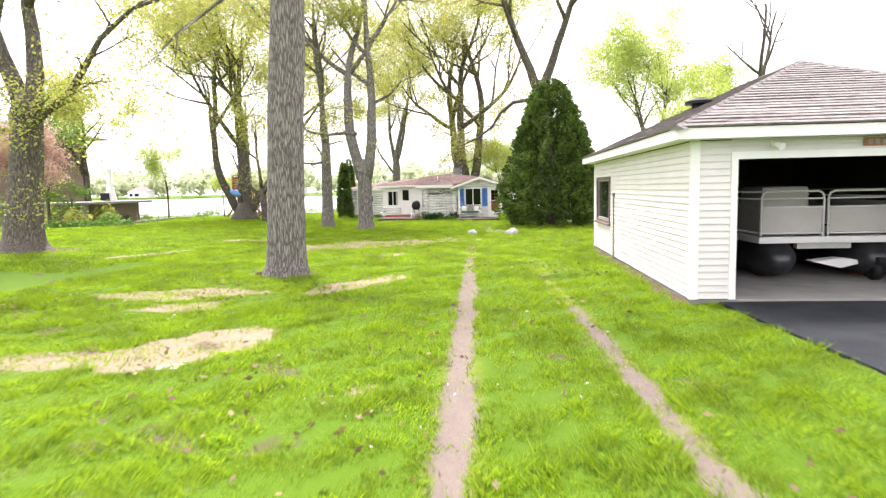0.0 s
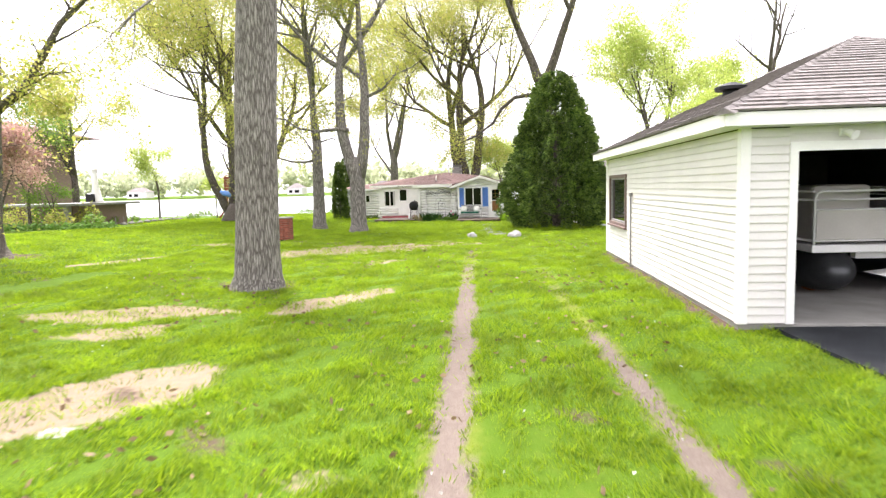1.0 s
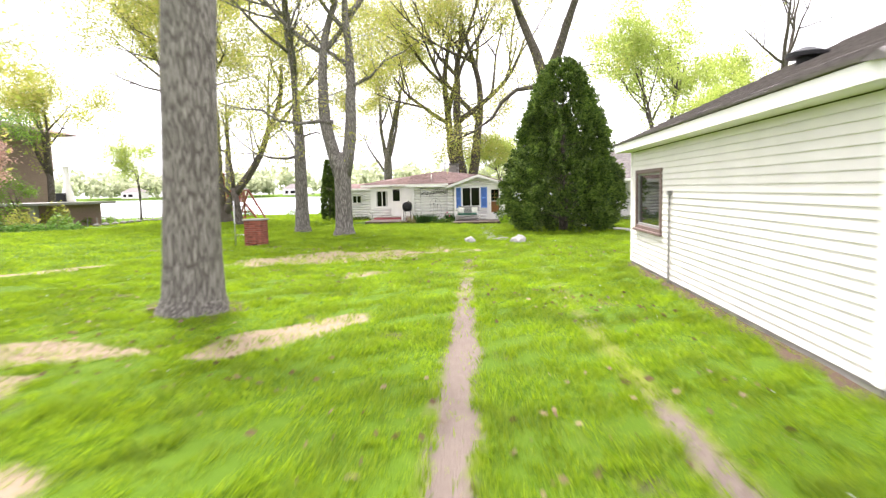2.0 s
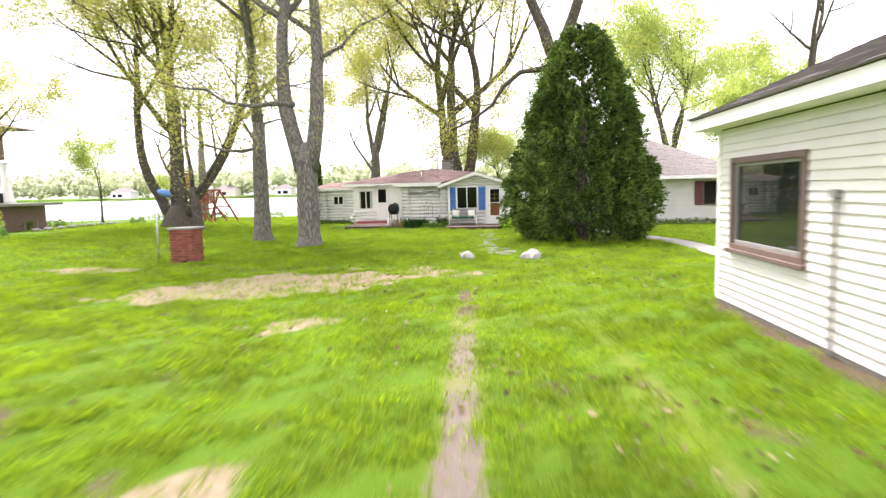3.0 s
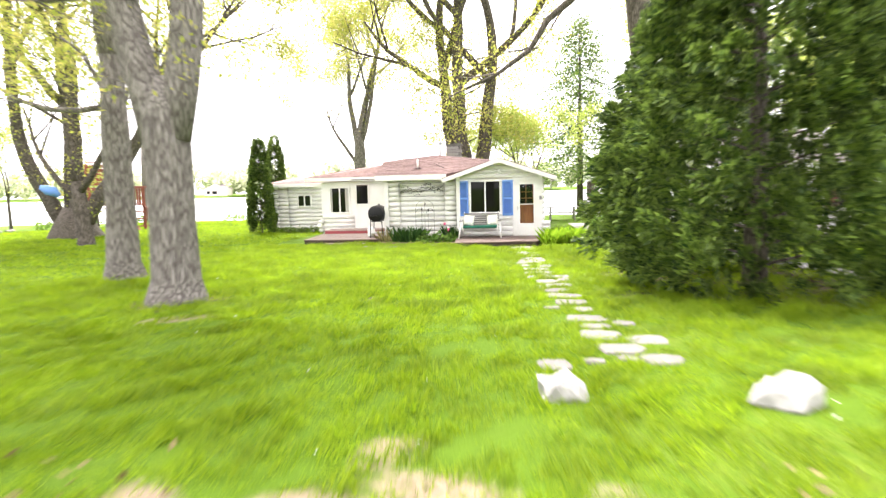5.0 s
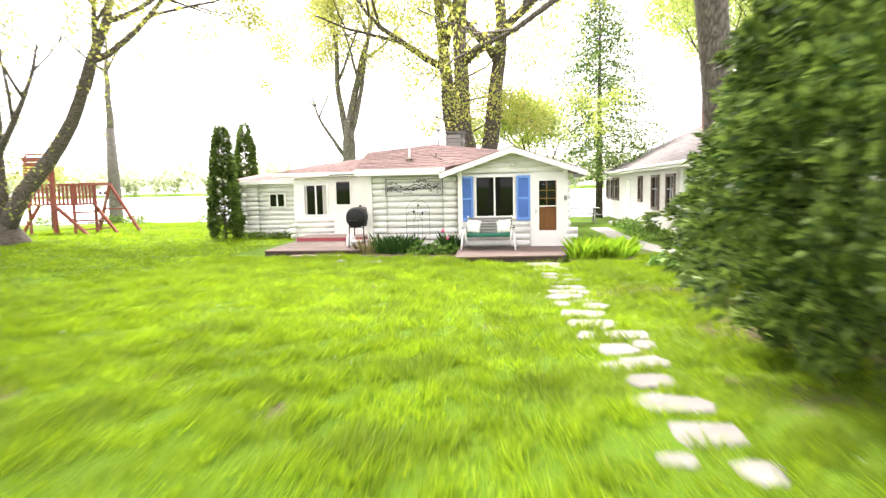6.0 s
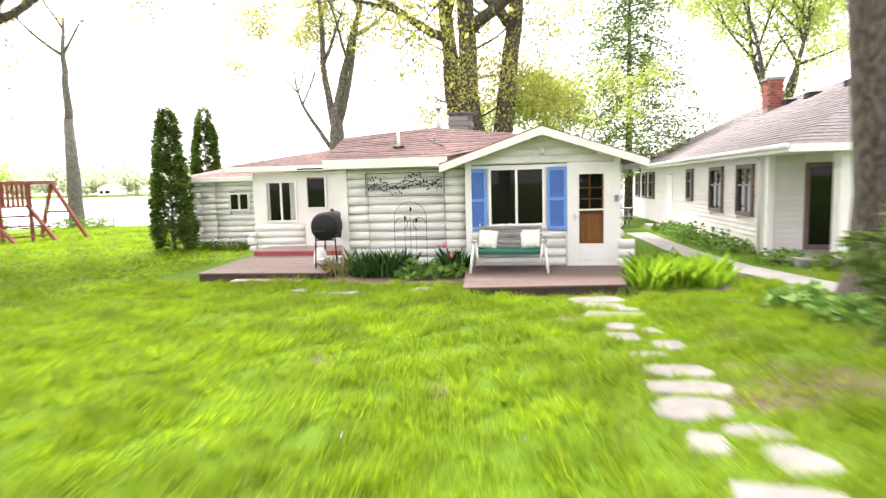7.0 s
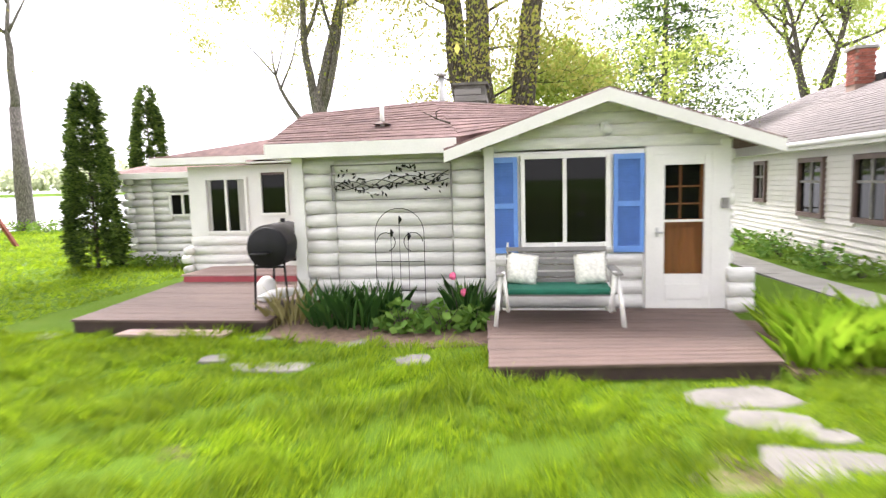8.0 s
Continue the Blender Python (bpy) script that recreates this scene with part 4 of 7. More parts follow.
    for i in range(7):
        bm = bmesh.new()
        tube(bm, [(-6.86 + i * 0.075, y - 0.02, 1.84), (-6.86 + i * 0.075, y - 0.01, 1.84)], [0.045, 0.045], 10)
        wpart("scallop", bm, BROWNTRIM, c)
    wbox("porch_door", (-6.2, y - 0.04, -0.1, -5.45, y, 1.9), WHITE, c, "white panelled porch door")
    # far wing
    y = 26.4
    wbox("wall", (-11.5, y + 0.05, -0.3, -8.4, y + 0.17, 1.85), WHITE, c, bevel=0)
    log_wall(c, (-11.5, y), (-8.4, y), -0.15, 1.85, holes=((1.02, 1.68, 0.9, 1.48),), seams=(0.55,))
    wbox("wall", (-11.5, y + 0.17, -0.3, -11.38, 27.4, 1.85), WHITE, c, bevel=0)
    wbox("wall", (-8.42, 23.82, -0.3, -8.3, y + 0.05, 1.85), WHITE, c, bevel=0)
    log_ends(c, -11.5, y, -0.15, 1.85, 0.28)
    sash_window(c, -10.5, -9.8, 0.9, 1.48, y - 0.06, mull=(-10.15,), label="small white slider window")


def rafter_roof(parent, polys, mat, thick=0.07, label=""):
    bm = bmesh.new()
    for poly in polys:
        prism(bm, poly, (0, 0, -thick))
    wpart("roof", bm, mat, parent, label)


def wshingles(parent, corners, mat, rows, length, seed, single=True):
    inv = inverse_of(parent)
    shingle_parts(parent, [inv @ Vector(p) for p in corners], mat, rows, length, seed, single, thick=0.007)


def cottage_roof():
    c = cottage
    A, B, Q, P, V = (-5.2, 20.18, 2.13), (-2.55, 20.18, 2.13), (-5.2, 21.75, 2.70), (-3.3, 22.8, 2.95), (-0.75, 22.2, 2.64)
    rafter_roof(c, [[A, B, P, Q], [B, V, P], [Q, P, (-3.3, 27.7, 2.1), (-5.2, 27.7, 2.1)], [P, V, (0.9, 27.7, 2.0), (-3.3, 27.7, 2.1)]], SHINGLE_RED, 0.06, "faded maroon shingle roof")
    wshingles(c, (A, B, P, Q), SHINGLE_RED, 14, 0.9, 3)
    wshingles(c, (B, (-1.6, 20.8, 2.34), V, P), SHINGLE_RED, 12, 0.9, 4)
    # gable over the front door
    ry, rz, ez = -0.73, 2.645, 1.965
    for s, ex in ((-1, -2.73), (1, 1.27)):
        f0, f1 = 19.9, 24.6
        poly = [(ry, f0, rz), (ex, f0, ez), (ex, f1, ez), (ry, f1, rz)]
        rafter_roof(c, [poly if s > 0 else poly[::-1]], SHINGLE_RED, 0.05, "maroon shingle gable roof")
        co = ((ex, f0, ez), (ex, f1, ez), (ry, f1, rz), (ry, f0, rz)) if s > 0 else ((ex, f1, ez), (ex, f0, ez), (ry, f0, rz), (ry, f1, rz))
        wshingles(c, co, SHINGLE_RED, 15, 0.9, 11 + s, single=False)
        bm = bmesh.new()
        prism(bm, [(ry, 19.87, rz - 0.015), (ex, 19.87, ez - 0.015), (ex, 19.87, ez - 0.16), (ry, 19.87, rz - 0.17)], (0, 0.045, 0))
        wpart("rake_board", bm, WHITE, c)
        bm = bmesh.new()
        prism(bm, [(ry, 19.92, rz - 0.09), (ex, 19.92, ez - 0.09), (ex, 20.3, ez - 0.09), (ry, 20.3, rz - 0.09)], (0, 0, -0.02))
        wpart("soffit", bm, WHITE, c)
    wbox("eave_fascia", (1.25, 19.92, ez - 0.16, 1.28, 24.6, ez - 0.02), WHITE, c)
    wbox("eave_fascia", (-5.2, 20.15, 1.94, -2.6, 20.19, 2.13), WHITE, c)
    wbox("soffit", (-5.2, 20.19, 1.95, -2.3, 20.58, 1.98), WHITE, c)
    wbox("eave_fascia", (-5.22, 20.19, 1.94, -5.18, 23.4, 2.13), WHITE, c)
    wbox("soffit", (-5.18, 20.58, 1.95, -4.9, 23.4, 1.98), WHITE, c)
    bm = bmesh.new()
    prism(bm, [(-5.19, 20.2, 2.12), (-5.19, 21.75, 2.68), (-5.19, 23.4, 2.12)], (0.03, 0, 0))
    wpart("rake_board", bm, WHITE, c)
    # porch and wing roofs
    E1, E2, W1, W2 = (-9.0, 23.33, 2.17), (-5.2, 23.33, 2.17), (-8.1, 25.6, 2.52), (-3.4, 24.6, 2.98)
    rafter_roof(c, [[E1, E2, W2, W1], [W1, W2, (-3.4, 27.7, 2.1), (-8.5, 27.7, 2.1)]], SHINGLE_RED, 0.05, "faded maroon shingle porch roof")
    wshingles(c, (E1, E2, W2, W1), SHINGLE_RED, 15, 0.9, 21, single=False)
    wbox("eave_fascia", (-9.0, 23.3, 2.03, -7.0, 23.34, 2.17), WHITE, c)
    wbox("eave_fascia", (-7.0, 23.3, 2.08, -5.2, 23.34, 2.17), WHITE, c)
    wbox("soffit", (-9.0, 23.34, 2.02, -5.2, 23.7, 2.05), WHITE, c)
    F1, F2, H1, H2 = (-12.2, 26.05, 1.97), (-8.6, 26.05, 1.97), (-11.0, 27.2, 2.3), (-8.1, 26.9, 2.42)
    rafter_roof(c, [[F1, F2, H2, H1], [F1, H1, (-12.2, 28.3, 1.97)], [H1, H2, (-8.4, 28.3, 1.97), (-12.2, 28.3, 1.97)]], SHINGLE_RED, 0.05, "faded maroon shingle wing roof")
    wbox("eave_fascia", (-12.2, 26.02, 1.84, -8.6, 26.06, 1.98), WHITE, c)
    wbox("soffit", (-12.2, 26.06, 1.84, -8.4, 26.45, 1.87), WHITE, c)
    # chimney, flue, vent pipe
    chim = thing_part("chimney", c, (-3.1, 24.6, 2.3, -2.52, 25.2, 3.46), CHIMBLOCK, "weathered dark grey block chimney with a cap")
    for i in range(8):
        for k in range(2):
            off = 0.31 * k - (0.1 if i % 2 else 0)
            x0, x1 = max(-3.14, -3.14 + off), min(-2.48, -3.14 + off + 0.34)
            wbox("block", (x0 + 0.008, 24.57, 2.36 + i * 0.13, x1 - 0.008, 25.23, 2.475 + i * 0.13), GREYWOOD, chim, bevel=0.008)
    wbox("cap", (-3.16, 24.55, 3.46, -2.46, 25.25, 3.51), CHIMBLOCK, chim)
    bm = bmesh.new()
    tube(bm, [(-3.22, 23.4, 2.7), (-3.22, 23.4, 3.45)], [0.055, 0.055], 12)
    tube(bm, [(-3.22, 23.4, 3.45), (-3.22, 23.4, 3.5), (-3.22, 23.4, 3.55)], [0.085, 0.085, 0.03], 12)
    wpart("flue_pipe", bm, METAL, c, "grey metal flue pipe", True)
    bm = bmesh.new()
    tube(bm, [(-3.75, 20.95, 2.35), (-3.75, 20.95, 2.72)], [0.032, 0.032], 10)
    wpart("vent_pipe", bm, WHITE, c, "white roof vent pipe", True)
    bm = bmesh.new()
    tube(bm, [(-3.75, 20.93, 2.41), (-3.75, 20.93, 2.45)], [0.13, 0.05], 12)
    wpart("vent_flashing", bm, BROWNTRIM, c)


def thing_part(name, parent, b, mat, label):
    return wbox(name, b, mat, parent, label)


def shutter(x0, x1, z0, z1, y):
    s = wbox("shutter", (x0 + 0.05, y + 0.012, z0 + 0.05, x1 - 0.05, y + 0.02, z1 - 0.05), BLUE, cottage, "blue louvred shutter", 0)
    for b in ((x0, z0, x0 + 0.055, z1), (x1 - 0.055, z0, x1, z1), (x0 + 0.055, z1 - 0.07, x1 - 0.055, z1), (x0 + 0.055, z0, x1 - 0.055, z0 + 0.08), (x0 + 0.055, (z0 + z1) / 2 - 0.04, x1 - 0.055, (z0 + z1) / 2 + 0.03)):
        wbox("rail", (b[0], y - 0.015, b[1], b[2], y + 0.02, b[3]), BLUE, s)
    for lo, hi in ((z0 + 0.08, (z0 + z1) / 2 - 0.04), ((z0 + z1) / 2 + 0.03, z1 - 0.07)):
        k = 15
        for i in range(k):
            z = lo + (hi - lo) * (i + 0.5) / k
            bm = bmesh.new()
            prism(bm, [(x0 + 0.055, y - 0.008, z - 0.014), (x1 - 0.055, y - 0.008, z - 0.014), (x1 - 0.055, y + 0.012, z + 0.016), (x0 + 0.055, y + 0.012, z + 0.016)], (0, 0.004, 0.006))
            wpart("slat", bm, BLUE, s)


def cottage_front():
    c = cottage
    g = 20.29
    w = sash_window(c, -1.79, -0.66, 0.69, 1.88, g, mull=(-1.23,), label="white slider window with dark glass")
    wbox("sill", (-1.82, g - 0.08, 0.65, -0.63, g + 0.03, 0.69), WHITE, w)
    shutter(-2.2, -1.83, 0.61, 1.86, g - 0.01)
    shutter(-0.62, -0.24, 0.61, 1.86, g - 0.01)
    # storm door over a wooden door
    for b in ((-0.23, -0.13, -0.13, 1.92), (0.56, 0.66, -0.13, 1.92), (-0.13, 0.56, 1.83, 1.92)):
        wbox("door_frame", (b[0], g - 0.04, b[2], b[1], g + 0.1, b[3]), WHITE, c)
    inner = wbox("door", (-0.12, g + 0.09, -0.12, 0.55, g + 0.13, 1.83), WOOD, c, "varnished wooden door with small upper panes")
    wbox("pane", (0.0, g + 0.084, 1.02, 0.45, g + 0.09, 1.72), DARKGLASS, inner, bevel=0)
    for z in (1.2, 1.42):
        wbox("muntin", (0.0, g + 0.07, z, 0.45, g + 0.09, z + 0.02), WOOD, inner)
    wbox("muntin", (0.2, g + 0.07, 1.02, 0.225, g + 0.09, 1.72), WOOD, inner)
    for x in (0.03, 0.24):
        wbox("panel", (x, g + 0.08, 0.36, x + 0.17, g + 0.095, 0.92), WOOD, inner, bevel=0.008)
    storm = thing_part("storm_door", c, (-0.13, g - 0.03, -0.12, 0.0, g + 0.02, 1.83), WHITE, "white storm door with glass panels")
    for b in ((0.475, -0.12, 0.56, 1.83), (0.0, 1.70, 0.475, 1.83), (0.0, -0.12, 0.475, 0.325), (0.0, 0.985, 0.475, 1.015)):
        wbox("rail", (b[0], g - 0.03, b[1], b[2], g + 0.02, b[3]), WHITE, storm)
    wbox("kick_panel", (0.02, g - 0.04, 0.0, 0.45, g - 0.03, 0.2), WHITE, storm, bevel=0.008)
    gl = wbox("pane", (0.0, g - 0.008, 0.325, 0.475, g - 0.004, 1.70), CLEAR, storm, "clear glass", 0)
    gl.visible_shadow = False
    bm = bmesh.new()
    tube(bm, [(-0.09, g - 0.03, 0.86), (-0.09, g - 0.09, 0.86), (-0.02, g - 0.09, 0.86)], [0.012, 0.012, 0.01], 8)
    box(bm, -0.105, g - 0.04, 0.8, -0.075, g - 0.03, 0.92)
    wpart("handle", bm, METAL, storm, "metal lever handle")
    # lamp at the peak, house-side box
    bm = bmesh.new()
    box(bm, -0.78, g - 0.03, 2.14, -0.68, g + 0.02, 2.26, 0.01)
    tube(bm, [(-0.73, g - 0.03, 2.2), (-0.72, g - 0.1, 2.19), (-0.71, g - 0.16, 2.12)], [0.025, 0.04, 0.06], 10)
    wpart("wall_lamp", bm, WHITE, c, "small white wall lamp", True)
    wbox("meter_box", (0.68, g - 0.06, 1.15, 0.76, g - 0.01, 1.28), GREYWOOD, c)
    # steel vine panel
    y = 20.46
    art = thing("wall_art", "dark metal vine panel in a thin frame on the log wall", "wall art", Matrix.Translation((-3.55, y, 1.59)))
    bm = bmesh.new()
    for p, q in (((-0.83, -0.24), (0.83, -0.24)), ((-0.83, 0.24), (0.83, 0.24)), ((-0.83, -0.24), (-0.83, 0.24)), ((0.83, -0.24), (0.83, 0.24))):
        tube(bm, [(p[0], 0, p[1]), (q[0], 0, q[1])], [0.014, 0.014], 4)
    part("frame", bm, GREYWOOD, art)
    bm = bmesh.new()
    rng = random.Random(2)
    for ph, am in ((0, 0.06), (1.7, 0.08), (3.5, 0.05)):
        tube(bm, [(-0.8 + 1.6 * i / 24, 0, -0.06 + 0.12 * i / 24 + am * math.sin(i * 0.5 + ph)) for i in range(25)], [0.007] * 25, 4)
    part("vine", bm, BLACK, art)
    for i in range(105):
        x = rng.uniform(-0.78, 0.78)
        z = max(-0.2, min(0.21, 0.075 * x + 0.1 * math.sin(x * 7.5) + rng.choice((-1, 1)) * rng.uniform(0.02, 0.13)))
        a, s = rng.uniform(0, 6.28), rng.uniform(0.025, 0.042)
        d, e = (math.cos(a) * s, math.sin(a) * s), (-math.sin(a) * s * 0.4, math.cos(a) * s * 0.4)
        arrays("leaf", [(x - d[0], 0, z - d[1]), (x + e[0], -0.008, z + e[1]), (x + d[0], 0, z + d[1]), (x - e[0], -0.008, z - e[1]), (x, 0.006, z)],
               [(0, 1, 4), (1, 2, 4), (2, 3, 4), (3, 0, 4), (0, 3, 2, 1)], BLACK, art)
    # wire trellis with scrolls
    tr = thing("trellis", "thin dark wire arched trellis against the log wall", "trellis", Matrix.Translation((-3.44, 20.4, -0.25)))
    w = 0.34
    for r, top in ((w, 1.48),):
        bm = bmesh.new()
        pts = [(-r, 0, 0)] + [(-r, 0, top - r)] + [(-r * math.cos(a), 0, top - r + r * math.sin(a)) for a in np.linspace(0.2, 2.94, 12)] + [(r, 0, top - r), (r, 0, 0)]
        tube(bm, pts, [0.005] * len(pts), 5)
        part("arch", bm, BLACK, tr)
    for x, top in ((-0.12, 1.1), (0, 1.28), (0.12, 1.05)):
        bm = bmesh.new()
        tube(bm, [(x, 0, 0), (x, 0, top)], [0.004, 0.004], 5)
        part("rod", bm, BLACK, tr)
        bm = bmesh.new()
        tube(bm, [(x, -0.005, top - 0.01), (x + 0.02, -0.01, top + 0.05), (x, 0, top + 0.1)], [0.008, 0.03, 0.004], 6)
        part("finial", bm, BLACK, tr)
    for s in (-1, 1):
        bm = bmesh.new()
        tube(bm, [(s * (0.19 + 0.13 * math.cos(a)), 0, 1.02 + 0.13 * math.sin(a)) for a in np.linspace(0, 4.4, 12)], [0.006] * 12, 5)
        part("scroll", bm, BLACK, tr)
    for z in (0.35, 0.75):
        bm = bmesh.new()
        tube(bm, [(-w, 0, z), (w, 0, z)], [0.006, 0.006], 5)
        part("crossbar", bm, BLACK, tr)


CLEAR = bpy.data.materials.new("clear_glass")
CLEAR.use_nodes = True
cb = CLEAR.node_tree.nodes["Principled BSDF"]
cb.inputs["Transmission Weight"].default_value, cb.inputs["Roughness"].default_value, cb.inputs["IOR"].default_value = 1.0, 0.0, 1.2
cottage_walls()
cottage_roof()
cottage_front()


# ---- decks ----
def plank_deck(label, fl, fr, br, bl, top, base, width=0.14, mat=None, skirt=None, seed=1):
    """A low deck over four plan corners (front left, front right, back right, back left), its planks laid from side to side."""
    rng = random.Random(seed)
    d = thing("deck", label, "deck", Matrix.Translation((*fl, base)))
    h = top - base
    fl, fr, br, bl = (Vector(q) - Vector(fl) for q in (fl, fr, br, bl))
    mid = (fl + fr + br + bl) / 4
    bm = bmesh.new()
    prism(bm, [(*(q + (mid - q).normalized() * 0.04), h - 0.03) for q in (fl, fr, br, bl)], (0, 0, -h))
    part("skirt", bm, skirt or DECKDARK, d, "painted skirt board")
    k = max(1, int((bl - fl).length / width))
    for i in range(k):
        f0, f1 = (i + 0.03) / k, (i + 0.97) / k
        e = Vector((rng.uniform(-0.006, 0.006), 0))
        q = [fl.lerp(bl, f0) + e, fr.lerp(br, f0) + e, fr.lerp(br, f1) + e, fl.lerp(bl, f1) + e]
        bm = bmesh.new()
        prism(bm, [(*v, h + rng.uniform(-0.002, 0.002)) for v in q], (0, 0, -0.03))
        part("plank", bm, mat or DECK, d)
    return d


plank_deck("low brown plank deck before the cottage door", (-2.06, 17.65), (0.57, 17.95), (0.78, 20.24), (-2.26, 20.24), -0.11, -0.3)
plank_deck("wide low brown plank deck by the porch", (-7.71, 19.42), (-4.98, 19.44), (-4.98, 23.6), (-8.1, 23.6), -0.11, -0.3, seed=2)
REDPAINT = material("red_paint", (0.36, 0.06, 0.075), 0.6, vary=0.15, bump=0.1)
PINKBOARD = material("faded_board", (0.34, 0.24, 0.22), 0.7, vary=0.2, noise_scale=4, bump=0.2, stretch=(0.6, 6, 6), random_vary=0.08)
plank_deck("raised porch step with a red painted edge", (-7.95, 22.45), (-5.6, 22.45), (-5.6, 23.62), (-7.95, 23.62), 0.02, -0.1, mat=PINKBOARD, skirt=REDPAINT)
plank_deck("narrow plank step at the deck edge", (-6.85, 19.1), (-5.4, 19.1), (-5.4, 19.41), (-6.85, 19.41), -0.22, -0.3, mat=PINKBOARD)


# ---- stones, paths, drive ----
def stone_slab(name, label, x, y, w, d, rot, seed, h=0.05, mat=STONE, category="stepping stone", group="stepping stones", lift=0.02):
    rng = random.Random(seed)
    bm = bmesh.new()
    k = rng.choice((7, 8, 9, 10))
    pts = [((w / 2) * rng.uniform(0.8, 1.12) * math.copysign(abs(math.cos(a)) ** 0.6, math.cos(a)), (d / 2) * rng.uniform(0.8, 1.12) * math.copysign(abs(math.sin(a)) ** 0.6, math.sin(a))) for a in (6.283 * (i + rng.uniform(-0.25, 0.25)) / k for i in range(k))]
    lo = [bm.verts.new((p[0], p[1], -h)) for p in pts]
    mid = [bm.verts.new((p[0], p[1], lift - 0.012)) for p in pts]
    top = [bm.verts.new((p[0] * 0.94, p[1] * 0.94, lift + rng.uniform(-0.003, 0.003))) for p in pts]
    for a, b in ((lo, mid), (mid, top)):
        for i in range(k):
            bm.faces.new((a[i], a[(i + 1) % k], b[(i + 1) % k], b[i]))
    bm.faces.new(top)
    ob = part(name, bm, mat)
    ob.matrix_basis = Matrix.Translation((x, y, float(gz(x, y)))) @ Matrix.Rotation(radians(rot), 4, "Z")
    return tagged(ob, label, category, group)


STONES = ((0.02, 17.4, 0.85, 0.5), (0.06, 16.87, 0.6, 0.42), (0.36, 16.62, 0.34, 0.22), (-0.02, 16.14, 0.5, 0.5), (0.36, 16.2, 0.42, 0.34), (0.1, 15.4, 0.42, 0.4), (0.42, 15.16, 0.22, 0.3), (0.06, 14.85, 0.4, 0.42), (0.46, 14.45, 0.36, 0.42),
          (0.18, 14.02, 0.4, 0.24), (0.34, 13.46, 0.58, 0.36), (0.3, 12.95, 0.66, 0.38), (0.2, 12.46, 0.56, 0.45), (0.13, 11.8, 0.26, 0.34), (0.5, 12.0, 0.4, 0.26), (0.57, 11.58, 0.42, 0.4), (0.33, 11.04, 0.62, 0.42), (0.41, 10.38, 0.54, 0.5),
          (0.28, 9.8, 0.24, 0.36), (0.7, 9.82, 0.5, 0.42), (0.5, 9.17, 0.44, 0.44), (0.8, 9.38, 0.26, 0.34), (0.68, 8.7, 0.44, 0.36), (0.42, 8.55, 0.3, 0.32), (0.64, 8.13, 0.4, 0.34), (0.67, 7.58, 0.54, 0.36), (0.74, 7.0, 0.48, 0.42),
          (0.47, 6.6, 0.22, 0.2), (0.88, 6.5, 0.28, 0.3), (0.85, 5.93, 0.5, 0.42), (0.92, 5.52, 0.34, 0.24), (1.24, 5.7, 0.28, 0.24), (0.94, 5.12, 0.44, 0.44), (1.36, 4.9, 0.4, 0.38), (1.04, 4.53, 0.46, 0.38), (1.36, 4.14, 0.38, 0.34),
          (1.06, 4.17, 0.22, 0.18), (0.74, 4.06, 0.2, 0.14), (0.36, 3.93, 0.3, 0.32))
for i, (x, y, w, d) in enumerate(STONES):
    stone_slab("stepping_stone", "pale irregular flat stepping stone set in the lawn", x, y, w * 1.06, d * 1.04, random.Random(i).uniform(-14, 14), i)
for i, (x, y, w, d) in enumerate(((-4.3, 18.0, 0.9, 0.35), (-5.05, 18.3, 0.35, 0.3), (-2.9, 18.3, 0.45, 0.35), (-4.95, 19.2, 0.5, 0.3), (-7.9, 19.2, 0.4, 0.35), (-3.7, 18.9, 0.4, 0.2))):
    stone_slab("edging_stone", "pale flat stone at the flower bed edge", x, y, w, d, 10 * i, 60 + i, group="edging stones")


def boulder(label, x, y, sx, sy, sz, seed, mat=STONE):
    bm = bmesh.new()
    bmesh.ops.create_icosphere(bm, subdivisions=2, radius=1)
    noise.seed_set(seed)
    for v in bm.verts:
        v.co *= 1 + 0.5 * noise.noise(v.co * 1.3 + Vector((seed, 0, 0))) + 0.16 * noise.noise(v.co * 4)
        v.co = Vector((v.co.x * sx, v.co.y * sy, max(v.co.z * sz, -0.25 * sz)))
    ob = part("boulder", bm, mat)
    ob.matrix_basis = Matrix.Translation((x, y, float(gz(x, y)) + 0.2 * sz))
    return tagged(ob, label, "boulder", "boulders")


PALEROCK = material("pale_rock", (0.3, 0.29, 0.275), 0.9, vary=0.25, noise_scale=5, bump=0.4, bump_scale=25)
boulder("rounded pale boulder beside the stone path", 0.38, 3.1, 0.2, 0.17, 0.17, 3, PALEROCK)
boulder("rounded pale boulder with a white top on the lawn", 1.97, 3.0, 0.24, 0.2, 0.2, 11, PALEROCK)
stone_slab("lime_patch", "thin white crust of spilled lime on bare soil", -1.05, -15.45, 0.45, 0.22, 10, 71, mat=PALEROCK, lift=0.012, category="lime crust", group="")
stone_slab("wood_chip", "split pale wood chunk at the tree foot", -3.3, -8.55, 0.16, 0.1, 30, 73, mat=MULCH, lift=0.08, category="wood", group="")
stone_slab("well_cover", "round pale concrete cover in the lawn", -9.9, 8.0, 0.75, 0.7, 0, 77, mat=PALEROCK, lift=0.03, category="cover", group="")


